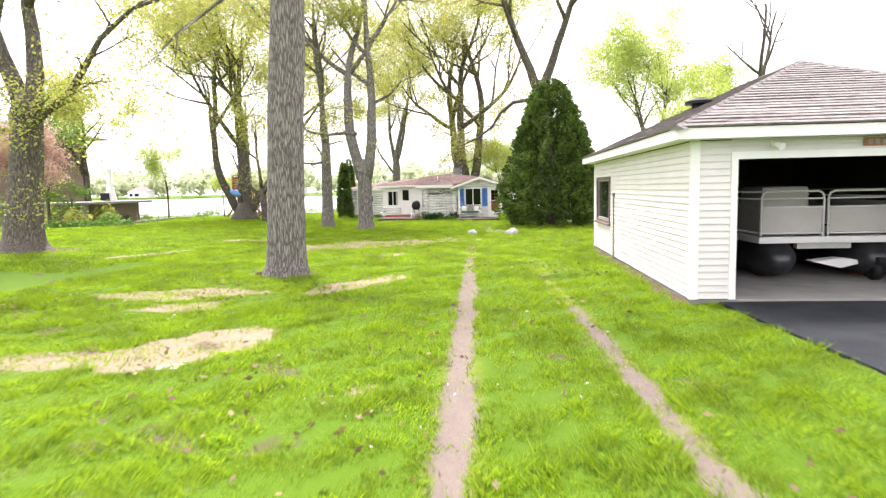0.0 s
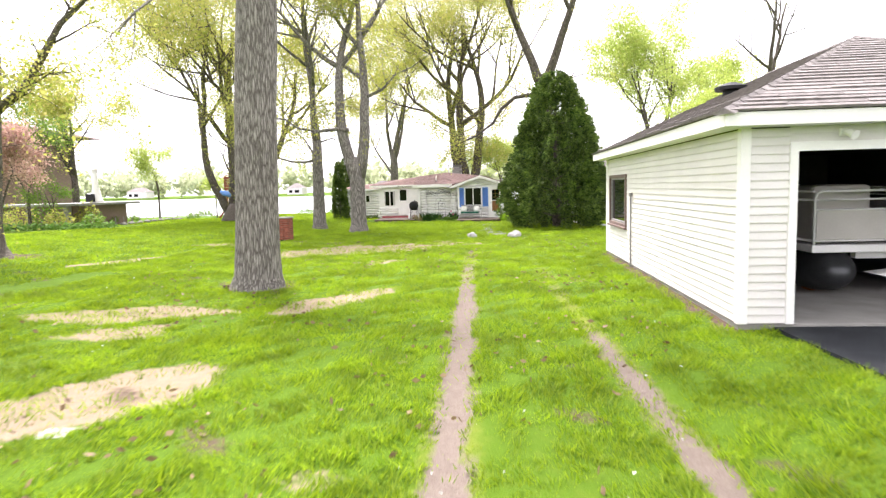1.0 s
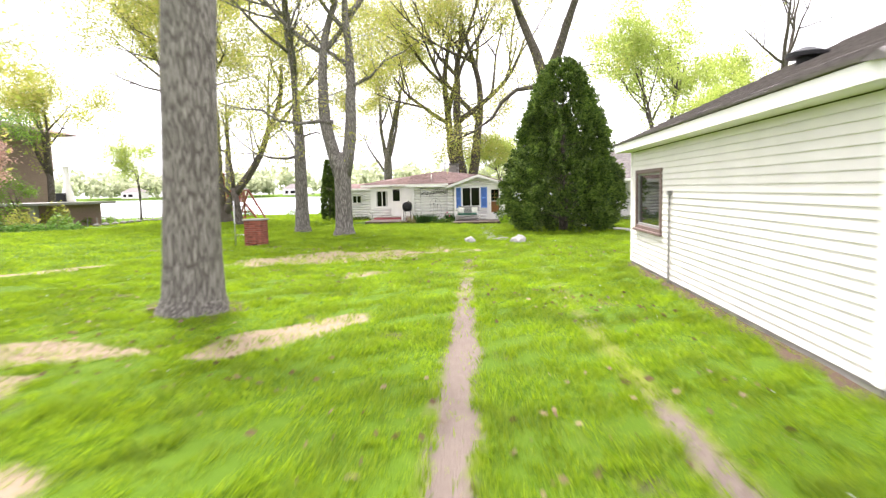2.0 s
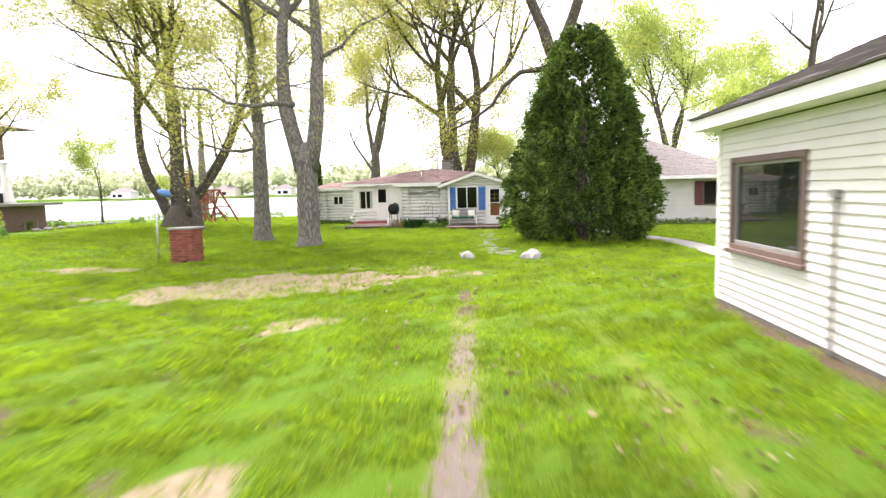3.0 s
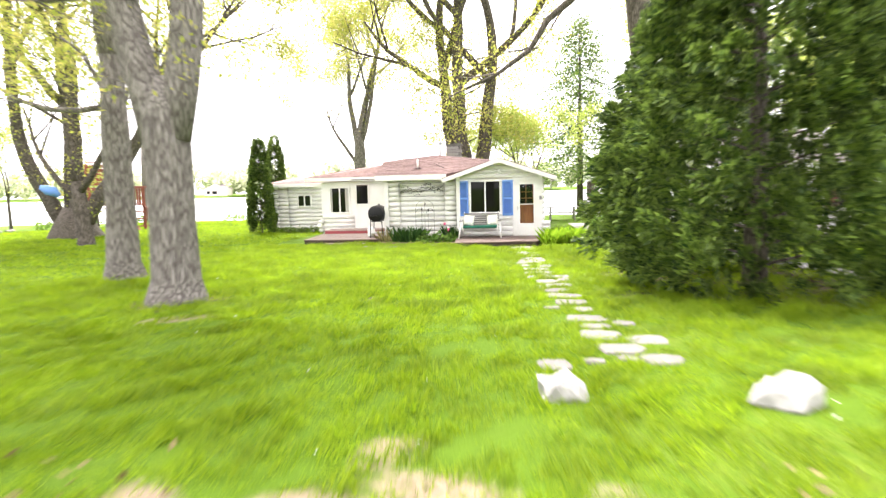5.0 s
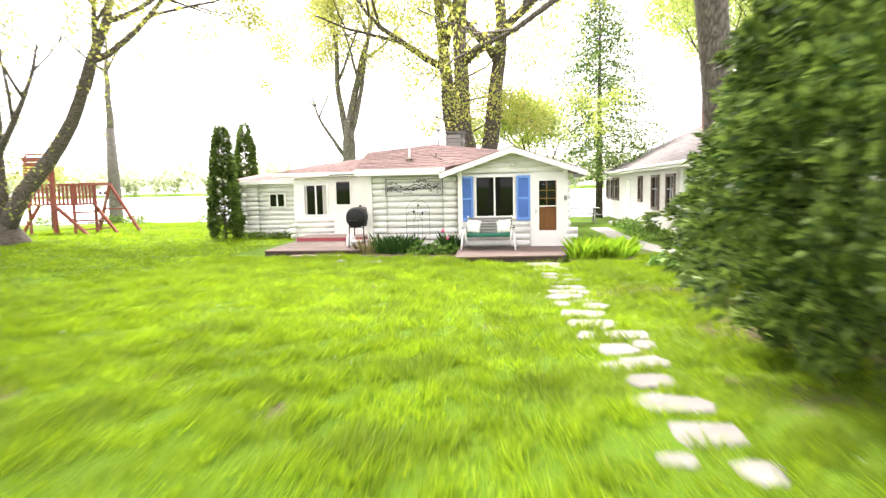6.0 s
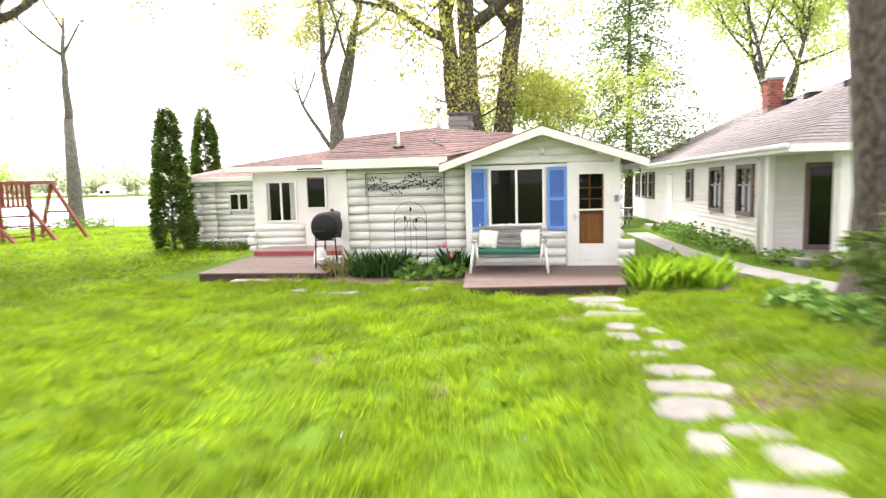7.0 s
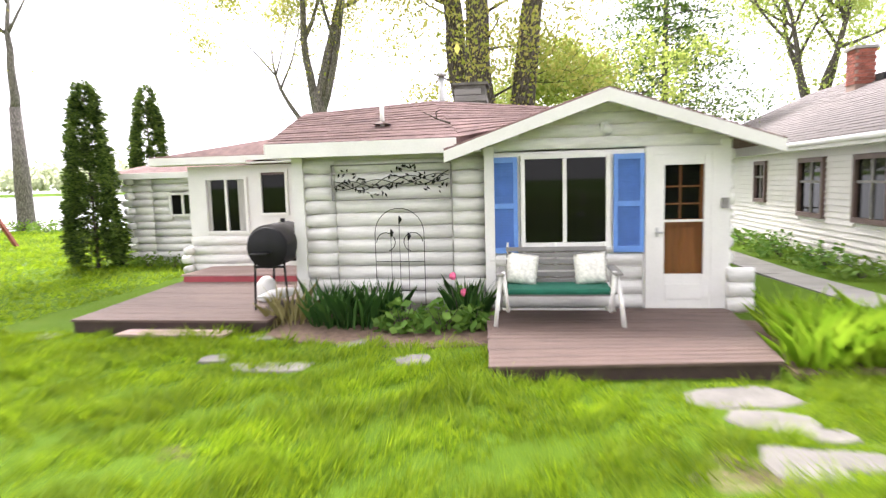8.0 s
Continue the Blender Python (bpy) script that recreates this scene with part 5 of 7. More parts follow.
def strip(name, label, pts, width, mat, lift, category, slabs=0.0):
    """A path along plan points, cut into slabs where wanted."""
    out = thing(name, label, category, kind="structure")
    pts = [Vector(p) for p in pts]
    fine = [pts[0]]
    for a, b in zip(pts, pts[1:]):
        k = max(1, int((b - a).length / (slabs or 0.6)))
        fine += [a.lerp(b, (i + 1) / k) for i in range(k)]
    for i, (a, b) in enumerate(zip(fine, fine[1:])):
        d = (b - a).normalized()
        o = Vector((d.y, -d.x)) * width / 2
        g = d * (0.008 if slabs else -0.002)
        c = [a + o + g, b + o - g, b - o - g, a - o + g]
        bm = bmesh.new()
        prism(bm, [(p.x, p.y, float(gz(p.x, p.y)) + lift) for p in c], (0, 0, -0.1))
        part("paving_slab", bm, mat, out)
    return out


WALK = ((2.75, 30), (2.85, 24), (3.2, 21), (3.9, 18.4), (5.2, 14), (6.0, 10.5), (6.5, 6), (6.85, 1.5), (7.2, -2))
strip("walkway", "pale concrete garden walkway", WALK, 0.75, CONCRETE, 0.025, "walkway", 1.2)
bm = bmesh.new()
prism(bm, [(5.62, -11.62, 0.03), (11.5, -11.25, 0.03), (12.5, -30, 0.03), (7.2, -30, 0.03), (6.1, -15.2, 0.03)], (0, 0, -0.12))
tagged(part("driveway", bm, ASPHALT), "black asphalt driveway before the garage door", "driveway", kind="structure")


# ---- boat in the garage ----
def pontoon_boat():
    boat = thing("pontoon_boat", "white pontoon boat with rails stored in the garage", "boat", GA @ Matrix.Translation((0.0, 0.0, 0.06)))
    L0, L1, U0, U1 = 1.75, 7.4, 1.72, 4.27
    part("deck", boxed(U0, L0, 0.68, U1, L1, 0.80, 0.02), WHITE, boat)
    for u in (U0 + 0.42, U1 - 0.42):
        bm = bmesh.new()
        tube(bm, [(u, L0 - 0.02, 0.5), (u, L0 + 0.04, 0.45), (u, L0 + 0.2, 0.4), (u, L0 + 0.6, 0.37), (u, L1, 0.37)], [0.12, 0.25, 0.32, 0.36, 0.36], 20)
        part("pontoon", bm, PONTOON, boat, "dark painted pontoon tube", True)
    part("cross_member", boxed(U0 + 0.8, L0 + 0.3, 0.55, U1 - 0.8, L0 + 0.45, 0.68, 0.01), WHITE, boat)
    bm = bmesh.new()
    prism(bm, [(2.75, L0 + 0.2, 0.32), (3.25, L0 + 0.2, 0.38), (3.75, L0 + 0.2, 0.32), (3.25, L0 + 0.2, 0.2)], (0, 0.3, 0))
    part("keel_plate", bm, WHITE, boat)
    for a, b in ((U0 + 0.05, U0 + 1.12), (U0 + 1.2, U0 + 2.3)):
        bm = bmesh.new()
        r = 0.1
        pts = [(a, L0 + 0.05, 0.8), (a, L0 + 0.05, 1.5), (a + r * 0.3, L0 + 0.05, 1.58), (a + r, L0 + 0.05, 1.61), (b - r, L0 + 0.05, 1.61), (b - r * 0.3, L0 + 0.05, 1.58), (b, L0 + 0.05, 1.5), (b, L0 + 0.05, 0.8)]
        tube(bm, pts, [0.02] * 8, 8)
        for z in (1.48, 1.33, 0.86):
            tube(bm, [(a, L0 + 0.05, z), (b, L0 + 0.05, z)], [0.016, 0.016], 8)
        part("rail", bm, WHITE, boat, "white tubular rail", True)
        part("rail_panel", boxed(a + 0.03, L0 + 0.05, 0.88, b - 0.03, L0 + 0.06, 1.33), PANEL, boat, "beige rail panel")
    for s in (U0 + 0.05, U1 - 0.05):
        bm = bmesh.new()
        for z in (1.61, 1.48, 0.86):
            tube(bm, [(s, L0 + 0.1, z), (s, L1 - 0.3, z)], [0.018, 0.018], 8)
        part("rail", bm, WHITE, boat, smooth=True)
        part("rail_panel", boxed(s - 0.005, L0 + 0.12, 0.88, s + 0.005, L1 - 0.3, 1.4), PANEL, boat)
    part("seat", boxed(U0 + 0.15, L0 + 0.3, 0.8, U0 + 1.0, L0 + 1.3, 1.7, 0.08), PANEL, boat, "beige upholstered seat")
    for u in (U0 + 0.42, U1 - 0.42):
        ob = part("wood_block", boxed(-0.13, -0.12, 0, 0.13, 0.12, 0.08, 0.01), WOOD)
        ob.matrix_basis = GA @ Matrix.Translation((u, L0 + 0.75, 0.06))
        tagged(ob, "orange-brown wooden block under a pontoon", "block", "boat blocks")


PANEL = material("beige_panel", (0.5, 0.47, 0.43), 0.4, vary=0.1, noise_scale=1.5, bump=0.03)
PONTOON = material("dark_pontoon", (0.05, 0.052, 0.055), 0.35, metal=0.5, vary=0.2, bump=0.05)
pontoon_boat()
trolley = thing("trailer", "dark low trailer in the garage shade", "trailer", GA @ Matrix.Translation((4.2, 1.6, 0.06)))
part("bed", boxed(-0.5, 0, 0.3, 0.6, 1.0, 0.42, 0.02), BLACK, trolley)
for u in (-0.45, 0.55):
    bm = bmesh.new()
    tube(bm, [(u - 0.06, 0.2, 0.18), (u + 0.06, 0.2, 0.18)], [0.18, 0.18], 18)
    part("wheel", bm, BLACK, trolley, smooth=True)
sign = thing("door_sign", "brown wooden sign with pale marks over the garage door", "sign", GA @ Matrix.Translation((2.42, -0.05, 2.41)))
part("board", boxed(0, 0, -0.06, 0.5, 0.02, 0.06, 0.006), WOOD, sign)
for i in range(4):
    part("mark", boxed(0.06 + i * 0.1, -0.006, -0.035, 0.12 + i * 0.1, 0.0, 0.035), PALEROCK, sign)


# ---- brick grill pillar ----
pil = thing("brick_pillar", "square red brick pillar with a flat stone cap", "brick pillar", Matrix.Translation((-7.0, 2.95, -0.02)))
part("core", boxed(-0.26, -0.26, 0, 0.26, 0.26, 0.88), MORTAR, pil, "mortar")
BW, BD, BH = 0.19, 0.09, 0.062
for row in range(12):
    z = 0.005 + row * 0.073
    for side in range(4):
        off = 0 if row % 2 else 0.1
        m = Matrix.Rotation(side * math.pi / 2, 4, "Z")
        for k in range(3):
            x0 = -0.3 + off + k * 0.2
            if x0 + 0.06 > 0.3:
                continue
            if row < 1 and side == 0 and k == 1:
                continue
            bm = boxed(x0 + 0.004, -0.3 + random.uniform(-0.006, 0.006), z, min(0.3, x0 + BW), -0.3 + BD, z + BH)
            bmesh.ops.transform(bm, matrix=m, verts=bm.verts)
            part("brick", bm, BRICK, pil)
part("cap", boxed(-0.34, -0.34, 0.88, 0.34, 0.34, 0.93, 0.012), CONCRETE, pil, "grey flat stone cap")
part("fire_opening", boxed(-0.14, -0.29, 0.01, 0.14, -0.27, 0.08), BLACK, pil)
bm = bmesh.new()
tube(bm, [(0, 0, -0.1), (0, 0, 1.55)], [0.022, 0.02], 10)
ob = part("clothes_post", bm, METAL, smooth=True)
ob.matrix_basis = Matrix.Translation((-7.62, 2.65, 0))
tagged(ob, "thin pale metal post beside the brick pillar", "post")


# ---- bench, barrel grill, bed plants ----
def glider():
    b = thing("bench", "white metal glider bench with grey slats and green cushion", "bench", Matrix.Translation((-1.36, 19.55, -0.11)))
    for i in range(6):
        part("back_slat", boxed(-0.62, 0.3 + i * 0.03, 0.40 + i * 0.075, 0.62, 0.33 + i * 0.03, 0.455 + i * 0.075, 0.006), GREYWOOD, b)
    for i in range(5):
        part("seat_slat", boxed(-0.62, -0.24 + i * 0.1, 0.33, 0.62, -0.16 + i * 0.1, 0.35, 0.005), GREYWOOD, b)
    for s in (-0.6, 0.0, 0.6):
        bm = bmesh.new()
        tube(bm, [(s, 0.33, 0.33), (s, 0.52, 0.88)], [0.014, 0.014], 6)
        part("back_stay", bm, WHITE, b, smooth=True)
    part("cushion", boxed(-0.6, -0.27, 0.35, 0.6, 0.26, 0.42, 0.03), GREEN, b, "dark green seat cushion")
    for s in (-1, 1):
        for y0, y1 in ((-0.36, -0.12), (0.5, 0.26)):
            bm = bmesh.new()
            tube(bm, [(s * 0.72, y0, 0.0), (s * 0.69, y0 * 0.9, 0.3), (s * 0.66, y1, 0.58)], [0.026, 0.026, 0.026], 8)
            part("leg", bm, WHITE, b, smooth=True)
        bm = bmesh.new()
        tube(bm, [(s * 0.63, -0.24, 0.62), (s * 0.6, -0.3, 0.4), (s * 0.58, -0.25, 0.16), (s * 0.58, 0.1, 0.13)], [0.022] * 4, 8)
        part("swing_arm", bm, WHITE, b, smooth=True)
        part("armrest", boxed(s * 0.66 - 0.05, -0.34, 0.58, s * 0.66 + 0.05, 0.36, 0.61, 0.008), GREYWOOD, b)
    bm = bmesh.new()
    tube(bm, [(-0.66, 0.05, 0.12), (0.66, 0.05, 0.12)], [0.014, 0.014], 6)
    part("base_bar", bm, WHITE, b, smooth=True)
    for s, tilt in ((-0.42, 8), (0.4, -4)):
        bm = bmesh.new()
        bmesh.ops.create_grid(bm, x_segments=8, y_segments=8, size=0.19)
        top = list(bm.verts)
        for v in top:
            f = (1 - (v.co.x / 0.19) ** 4) * (1 - (v.co.y / 0.19) ** 4)
            v.co.z = 0.065 * f
        r = bmesh.ops.duplicate(bm, geom=bm.verts[:] + bm.edges[:] + bm.faces[:])
        for v in r["geom"]:
            if isinstance(v, bmesh.types.BMVert):
                v.co.z *= -1
        bmesh.ops.remove_doubles(bm, verts=bm.verts, dist=0.001)
        bmesh.ops.recalc_face_normals(bm, faces=bm.faces)
        p = part("pillow", bm, PILLOW, smooth=True)
        p.matrix_basis = Matrix.Translation((-1.36 + s, 19.7, 0.49)) @ Matrix.Rotation(radians(tilt), 4, "Y") @ Matrix.Rotation(radians(66), 4, "X")
        tagged(p, "white patterned pillow on the bench", "pillow", "bench pillows")


GREEN = material("green_cloth", (0.01, 0.12, 0.075), 0.9, vary=0.15, bump=0.15, bump_scale=200)
PILLOW = material("patterned_cloth", (0.7, 0.69, 0.63), 0.9, vary=0.25, noise_scale=22, bump=0.1, bump_scale=60)
glider()


def barrel_grill():
    g = thing("barrel_grill", "black barrel smoker grill on the deck", "grill", Matrix.Translation((-5.2, 20.3, -0.11)) @ Matrix.Rotation(radians(4), 4, "Z"))
    bm = bmesh.new()
    tube(bm, [(0, -0.3, 0.86), (0, -0.28, 0.86), (0, 0.62, 0.86), (0, 0.64, 0.86)], [0.265, 0.28, 0.28, 0.265], 26)
    part("drum", bm, BLACK, g, "black steel drum", True)
    bm = bmesh.new()
    tube(bm, [(0, -0.25, 0.885), (0, 0.6, 0.885)], [0.285, 0.285], 26)
    bmesh.ops.bisect_plane(bm, geom=bm.verts[:] + bm.edges[:] + bm.faces[:], plane_co=(0, 0, 0.9), plane_no=(0, 0, -1), clear_outer=True)
    part("lid", bm, GRILLGREY, g, "dusty grey-brown lid", True)
    part("side_shelf", boxed(-0.2, -0.46, 0.78, 0.06, -0.3, 0.8, 0.008), BLACK, g)
    for x in (-0.2, 0.2):
        for y in (-0.22, 0.52):
            bm = bmesh.new()
            tube(bm, [(x * 1.15, y, 0), (x, y, 0.7)], [0.018, 0.018], 6)
            part("leg", bm, BLACK, g)
    part("lower_shelf", boxed(-0.22, -0.22, 0.16, 0.22, 0.52, 0.18), METAL, g)
    for y in (-0.22, 0.52):
        part("cross_bar", boxed(-0.2, y - 0.012, 0.58, 0.2, y + 0.012, 0.61), BLACK, g)
    bm = bmesh.new()
    tube(bm, [(0.02, 0.35, 1.1), (0.02, 0.35, 1.22)], [0.035, 0.035], 10)
    part("flue", bm, BLACK, g, smooth=True)
    bm = bmesh.new()
    tube(bm, [(0, 0, 0), (0, 0, 0.03), (0, 0, 0.26), (0, 0, 0.33), (0, 0, 0.36)], [0.12, 0.14, 0.14, 0.09, 0.05], 16)
    ob = part("gas_bottle", bm, WHITE, smooth=True)
    ob.matrix_basis = Matrix.Translation((-5.55, 20.75, -0.11))
    tagged(ob, "white gas bottle under the grill", "gas bottle")


GRILLGREY = material("dusty_metal", (0.024, 0.021, 0.019), 0.7, metal=0.0, vary=0.3, noise_scale=6, bump=0.1)
barrel_grill()


def blades(name, label, x, y, rx, ry, n_, h, width, mat, seed, lean=0.35, category="plant", z=None, parent_name="leaves", group="garden plants"):
    """A clump of long arching leaves."""
    rng = np.random.RandomState(seed)
    ob = thing(name, label, category, Matrix.Translation((x, y, float(gz(x, y)) if z is None else z)), group)
    bx, by = rng.uniform(-1, 1, n_), rng.uniform(-1, 1, n_)
    base = np.stack([bx * rx, by * ry, np.zeros(n_) - 0.02], 1)
    a = rng.uniform(0, 6.283, n_)
    out = np.stack([np.cos(a), np.sin(a), np.zeros(n_)], 1) * lean + np.stack([bx * 0.3, by * 0.3, np.zeros(n_)], 1)
    hh = h * rng.uniform(0.55, 1.1, (n_, 1))
    side = np.stack([-np.sin(a), np.cos(a), np.zeros(n_)], 1) * width
    up = np.array([0, 0, 1.0])
    m1 = base + out * hh * 0.35 + up * hh * 0.6
    tip = base + out * hh * 1.0 + up * hh * 0.95
    v = np.stack([base - side * 0.7, base + side * 0.7, m1 + side, tip, m1 - side], 1).reshape(-1, 3)
    link(parent_name, fast_mesh(parent_name, v, np.arange(5 * n_).reshape(n_, 5)), mat, ob, kind="stuff")
    return ob


def bushy(name, label, x, y, rx, ry, h, n_, size, mat, seed, category="shrub", group="garden plants", z=None):
    """A low leafy plant: short stems and broad leaves with gaps."""
    rng = np.random.RandomState(seed)
    ob = thing(name, label, category, Matrix.Translation((x, y, float(gz(x, y)) if z is None else z)), group)
    bm = bmesh.new()
    for k in range(7):
        a = k * 0.9
        tube(bm, [(0, 0, -0.03), (math.cos(a) * rx * 0.5, math.sin(a) * ry * 0.5, h * 0.75)], [0.012, 0.004], 4)
    part("stem", bm, BARK_DARK, ob)
    a, r, t = rng.uniform(0, 6.283, n_), np.sqrt(rng.uniform(0.05, 1, n_)), rng.uniform(0, 1, n_)
    zz = h * (0.12 + 0.88 * t) * (1 - 0.55 * r ** 2) * (1 + 0.15 * np.sin(a * 3))
    spots = np.stack([r * np.cos(a) * rx, r * np.sin(a) * ry, zz], 1)
    link("foliage", leaf_mesh("foliage", spots, rng, 1, size * 0.3, size, 0.55), mat, ob, kind="stuff")
    return ob


IRIS = leafy("iris_blade", (0.03, 0.09, 0.02), (0.08, 0.18, 0.035), 0.3)
HOSTA = leafy("broad_leaf", (0.09, 0.2, 0.03), (0.2, 0.34, 0.06), 0.35)
BRIGHT = leafy("lily_blade", (0.24, 0.44, 0.02), (0.4, 0.58, 0.04), 0.6)
for i, (x, y, rx) in enumerate(((-4.3, 19.9, 0.25), (-3.95, 19.75, 0.3), (-3.6, 19.95, 0.22), (-2.45, 20.0, 0.2))):
    blades("iris_clump", "clump of upright dark green iris leaves", x, y, rx, 0.22, 90, 0.62, 0.017, IRIS, 30 + i, 0.3)
for i, (x, y, rx, h) in enumerate(((-3.25, 19.55, 0.35, 0.4), (-2.75, 19.55, 0.38, 0.38), (-2.4, 19.7, 0.25, 0.35))):
    bushy("hollyhock", "broad-leaved bright green plant in the flower bed", x, y, rx, 0.28, h, 120, 0.085, HOSTA, 40 + i, "plant")
bushy("peony", "leafy green stem with a pink bloom", -2.62, 20.0, 0.15, 0.12, 0.6, 40, 0.05, HOSTA, 47, "flower")
PINK = material("pink_petal", (0.7, 0.12, 0.25), 0.7, vary=0.2, bump=0.1)
for i, (x, z) in enumerate(((-2.66, 0.33), (-2.52, 0.12))):
    bm = bmesh.new()
    bmesh.ops.create_icosphere(bm, subdivisions=2, radius=0.05)
    for v in bm.verts:
        v.co *= 1 + 0.3 * noise.noise(v.co * 30)
    ob = part("bloom", bm, PINK, bpy.data.objects["peony"])
    ob.matrix_basis = Matrix.Translation((x + 2.62, -0.06, z + 0.3))
blades("dry_clump", "pale dry stalks by the deck corner", -4.85, 19.85, 0.2, 0.2, 50, 0.6, 0.012, leafy("dry_stalk", (0.3, 0.26, 0.1), (0.42, 0.38, 0.16), 0.3), 52, 0.45)
for i, (x, y) in enumerate(((0.95, 18.35), (1.15, 18.75), (1.35, 18.4), (1.6, 18.8), (1.85, 18.5), (1.2, 19.3), (2.1, 18.9))):
    blades("daylily", "bright green arching daylily leaves beside the deck", x, y, 0.2, 0.2, 130, 0.62, 0.013, BRIGHT, 60 + i, 0.5)
bed = bmesh.new()
prism(bed, [(-4.95, 20.5, -0.235), (-2.1, 20.5, -0.235), (-2.1, 18.9, -0.25), (-3.0, 18.75, -0.25), (-4.4, 18.95, -0.25), (-4.95, 19.3, -0.25)], (0, 0, -0.1))
tagged(part("flower_bed", bed, MULCH), "brown mulch flower bed under the log wall", "flower bed", kind="structure")
bed = bmesh.new()
prism(bed, [(0.7, 18.0, -0.245), (2.4, 18.2, -0.25), (2.4, 19.5, -0.25), (0.75, 20.3, -0.25)], (0, 0, -0.1))
tagged(part("flower_bed", bed, MULCH), "brown mulch bed beside the deck", "flower bed", kind="structure")
for i in range(5):
    bushy("hedge_plant", "low dark green plant along the wing wall", -11.4 + i * 0.62, 25.75, 0.4, 0.3, 0.36, 150, 0.05, LEAF_GREEN, 80 + i, "shrub", "wing hedge")
lan = thing("lantern", "small white metal lantern on the flower bed edge", "lantern", Matrix.Translation((-2.42, 20.25, -0.1)))
part("base", boxed(-0.07, -0.07, 0.0, 0.07, 0.07, 0.03, 0.005), WHITE, lan)
part("roof", boxed(-0.08, -0.08, 0.3, 0.08, 0.08, 0.34, 0.01), WHITE, lan)
part("glass", boxed(-0.05, -0.05, 0.03, 0.05, 0.05, 0.3), DARKGLASS, lan)
for sx in (-1, 1):
    for sy in (-1, 1):
        part("bar", boxed(sx * 0.06 - 0.008, sy * 0.06 - 0.008, 0.03, sx * 0.06 + 0.008, sy * 0.06 + 0.008, 0.3), WHITE, lan)
part("pedestal", boxed(-0.09, -0.09, -0.2, 0.09, 0.09, 0.0, 0.01), CONCRETE, lan)
bm = bmesh.new()
tube(bm, [(0, 0, 0), (-0.2, 0.15, 0.08), (-0.42, 0.3, 0.2)], [0.014, 0.012, 0.006], 6)
tube(bm, [(-0.2, 0.15, 0.08), (-0.2, 0.05, 0.16), (-0.12, 0.0, 0.2)], [0.01, 0.008, 0.004], 6)
ob = part("fallen_branch", bm, BARK_DARK, smooth=True)
ob.matrix_basis = Matrix.Translation((-2.75, 20.75, 2.37))
tagged(ob, "dry forked twig lying on the cottage roof", "branch")


# ---- neighbour's house ----
nh = thing("neighbour_house", "long white clapboard house with grey hip roof and brown windows", "house", Matrix.Translation((8.7, 22.0, -0.35)))


def wclap(parent, p0, p1, z0, z1, out, mat, course, holes=()):
    inv = inverse_of(parent)
    a, b = inv @ Vector((*p0, z0)), inv @ Vector((*p1, z0))
    clapboards(parent, (a.x, a.y), (b.x, b.y), a.z, a.z + z1 - z0, out, mat, course, [(s, e, lo - z0 + a.z, hi - z0 + a.z) for s, e, lo, hi in holes])


def side_window(parent, y0, y1, z0, z1, x, label="brown-framed sash window"):
    """A brown-framed window in a wall that faces -x."""
    w = wbox("window", (x + 0.01, y0 + 0.07, z0 + 0.07, x + 0.03, y1 - 0.07, z1 - 0.07), DARKGLASS, parent, label, 0)
    for b in ((y0, z0, y0 + 0.09, z1), (y1 - 0.09, z0, y1, z1), (y0 + 0.09, z1 - 0.1, y1 - 0.09, z1), (y0 + 0.09, z0, y1 - 0.09, z0 + 0.1)):
        wbox("frame", (x - 0.06, b[0], b[1], x + 0.04, b[2], b[3]), BROWNTRIM, w)
    ym, zm = (y0 + y1) / 2, (z0 + z1) / 2 + 0.1
    wbox("mullion", (x - 0.02, ym - 0.03, z0 + 0.1, x + 0.03, ym + 0.03, z1 - 0.1), GREYWOOD, w)
    wbox("meeting_rail", (x - 0.02, y0 + 0.09, zm, x + 0.03, y1 - 0.09, zm + 0.05), GREYWOOD, w)
    return w


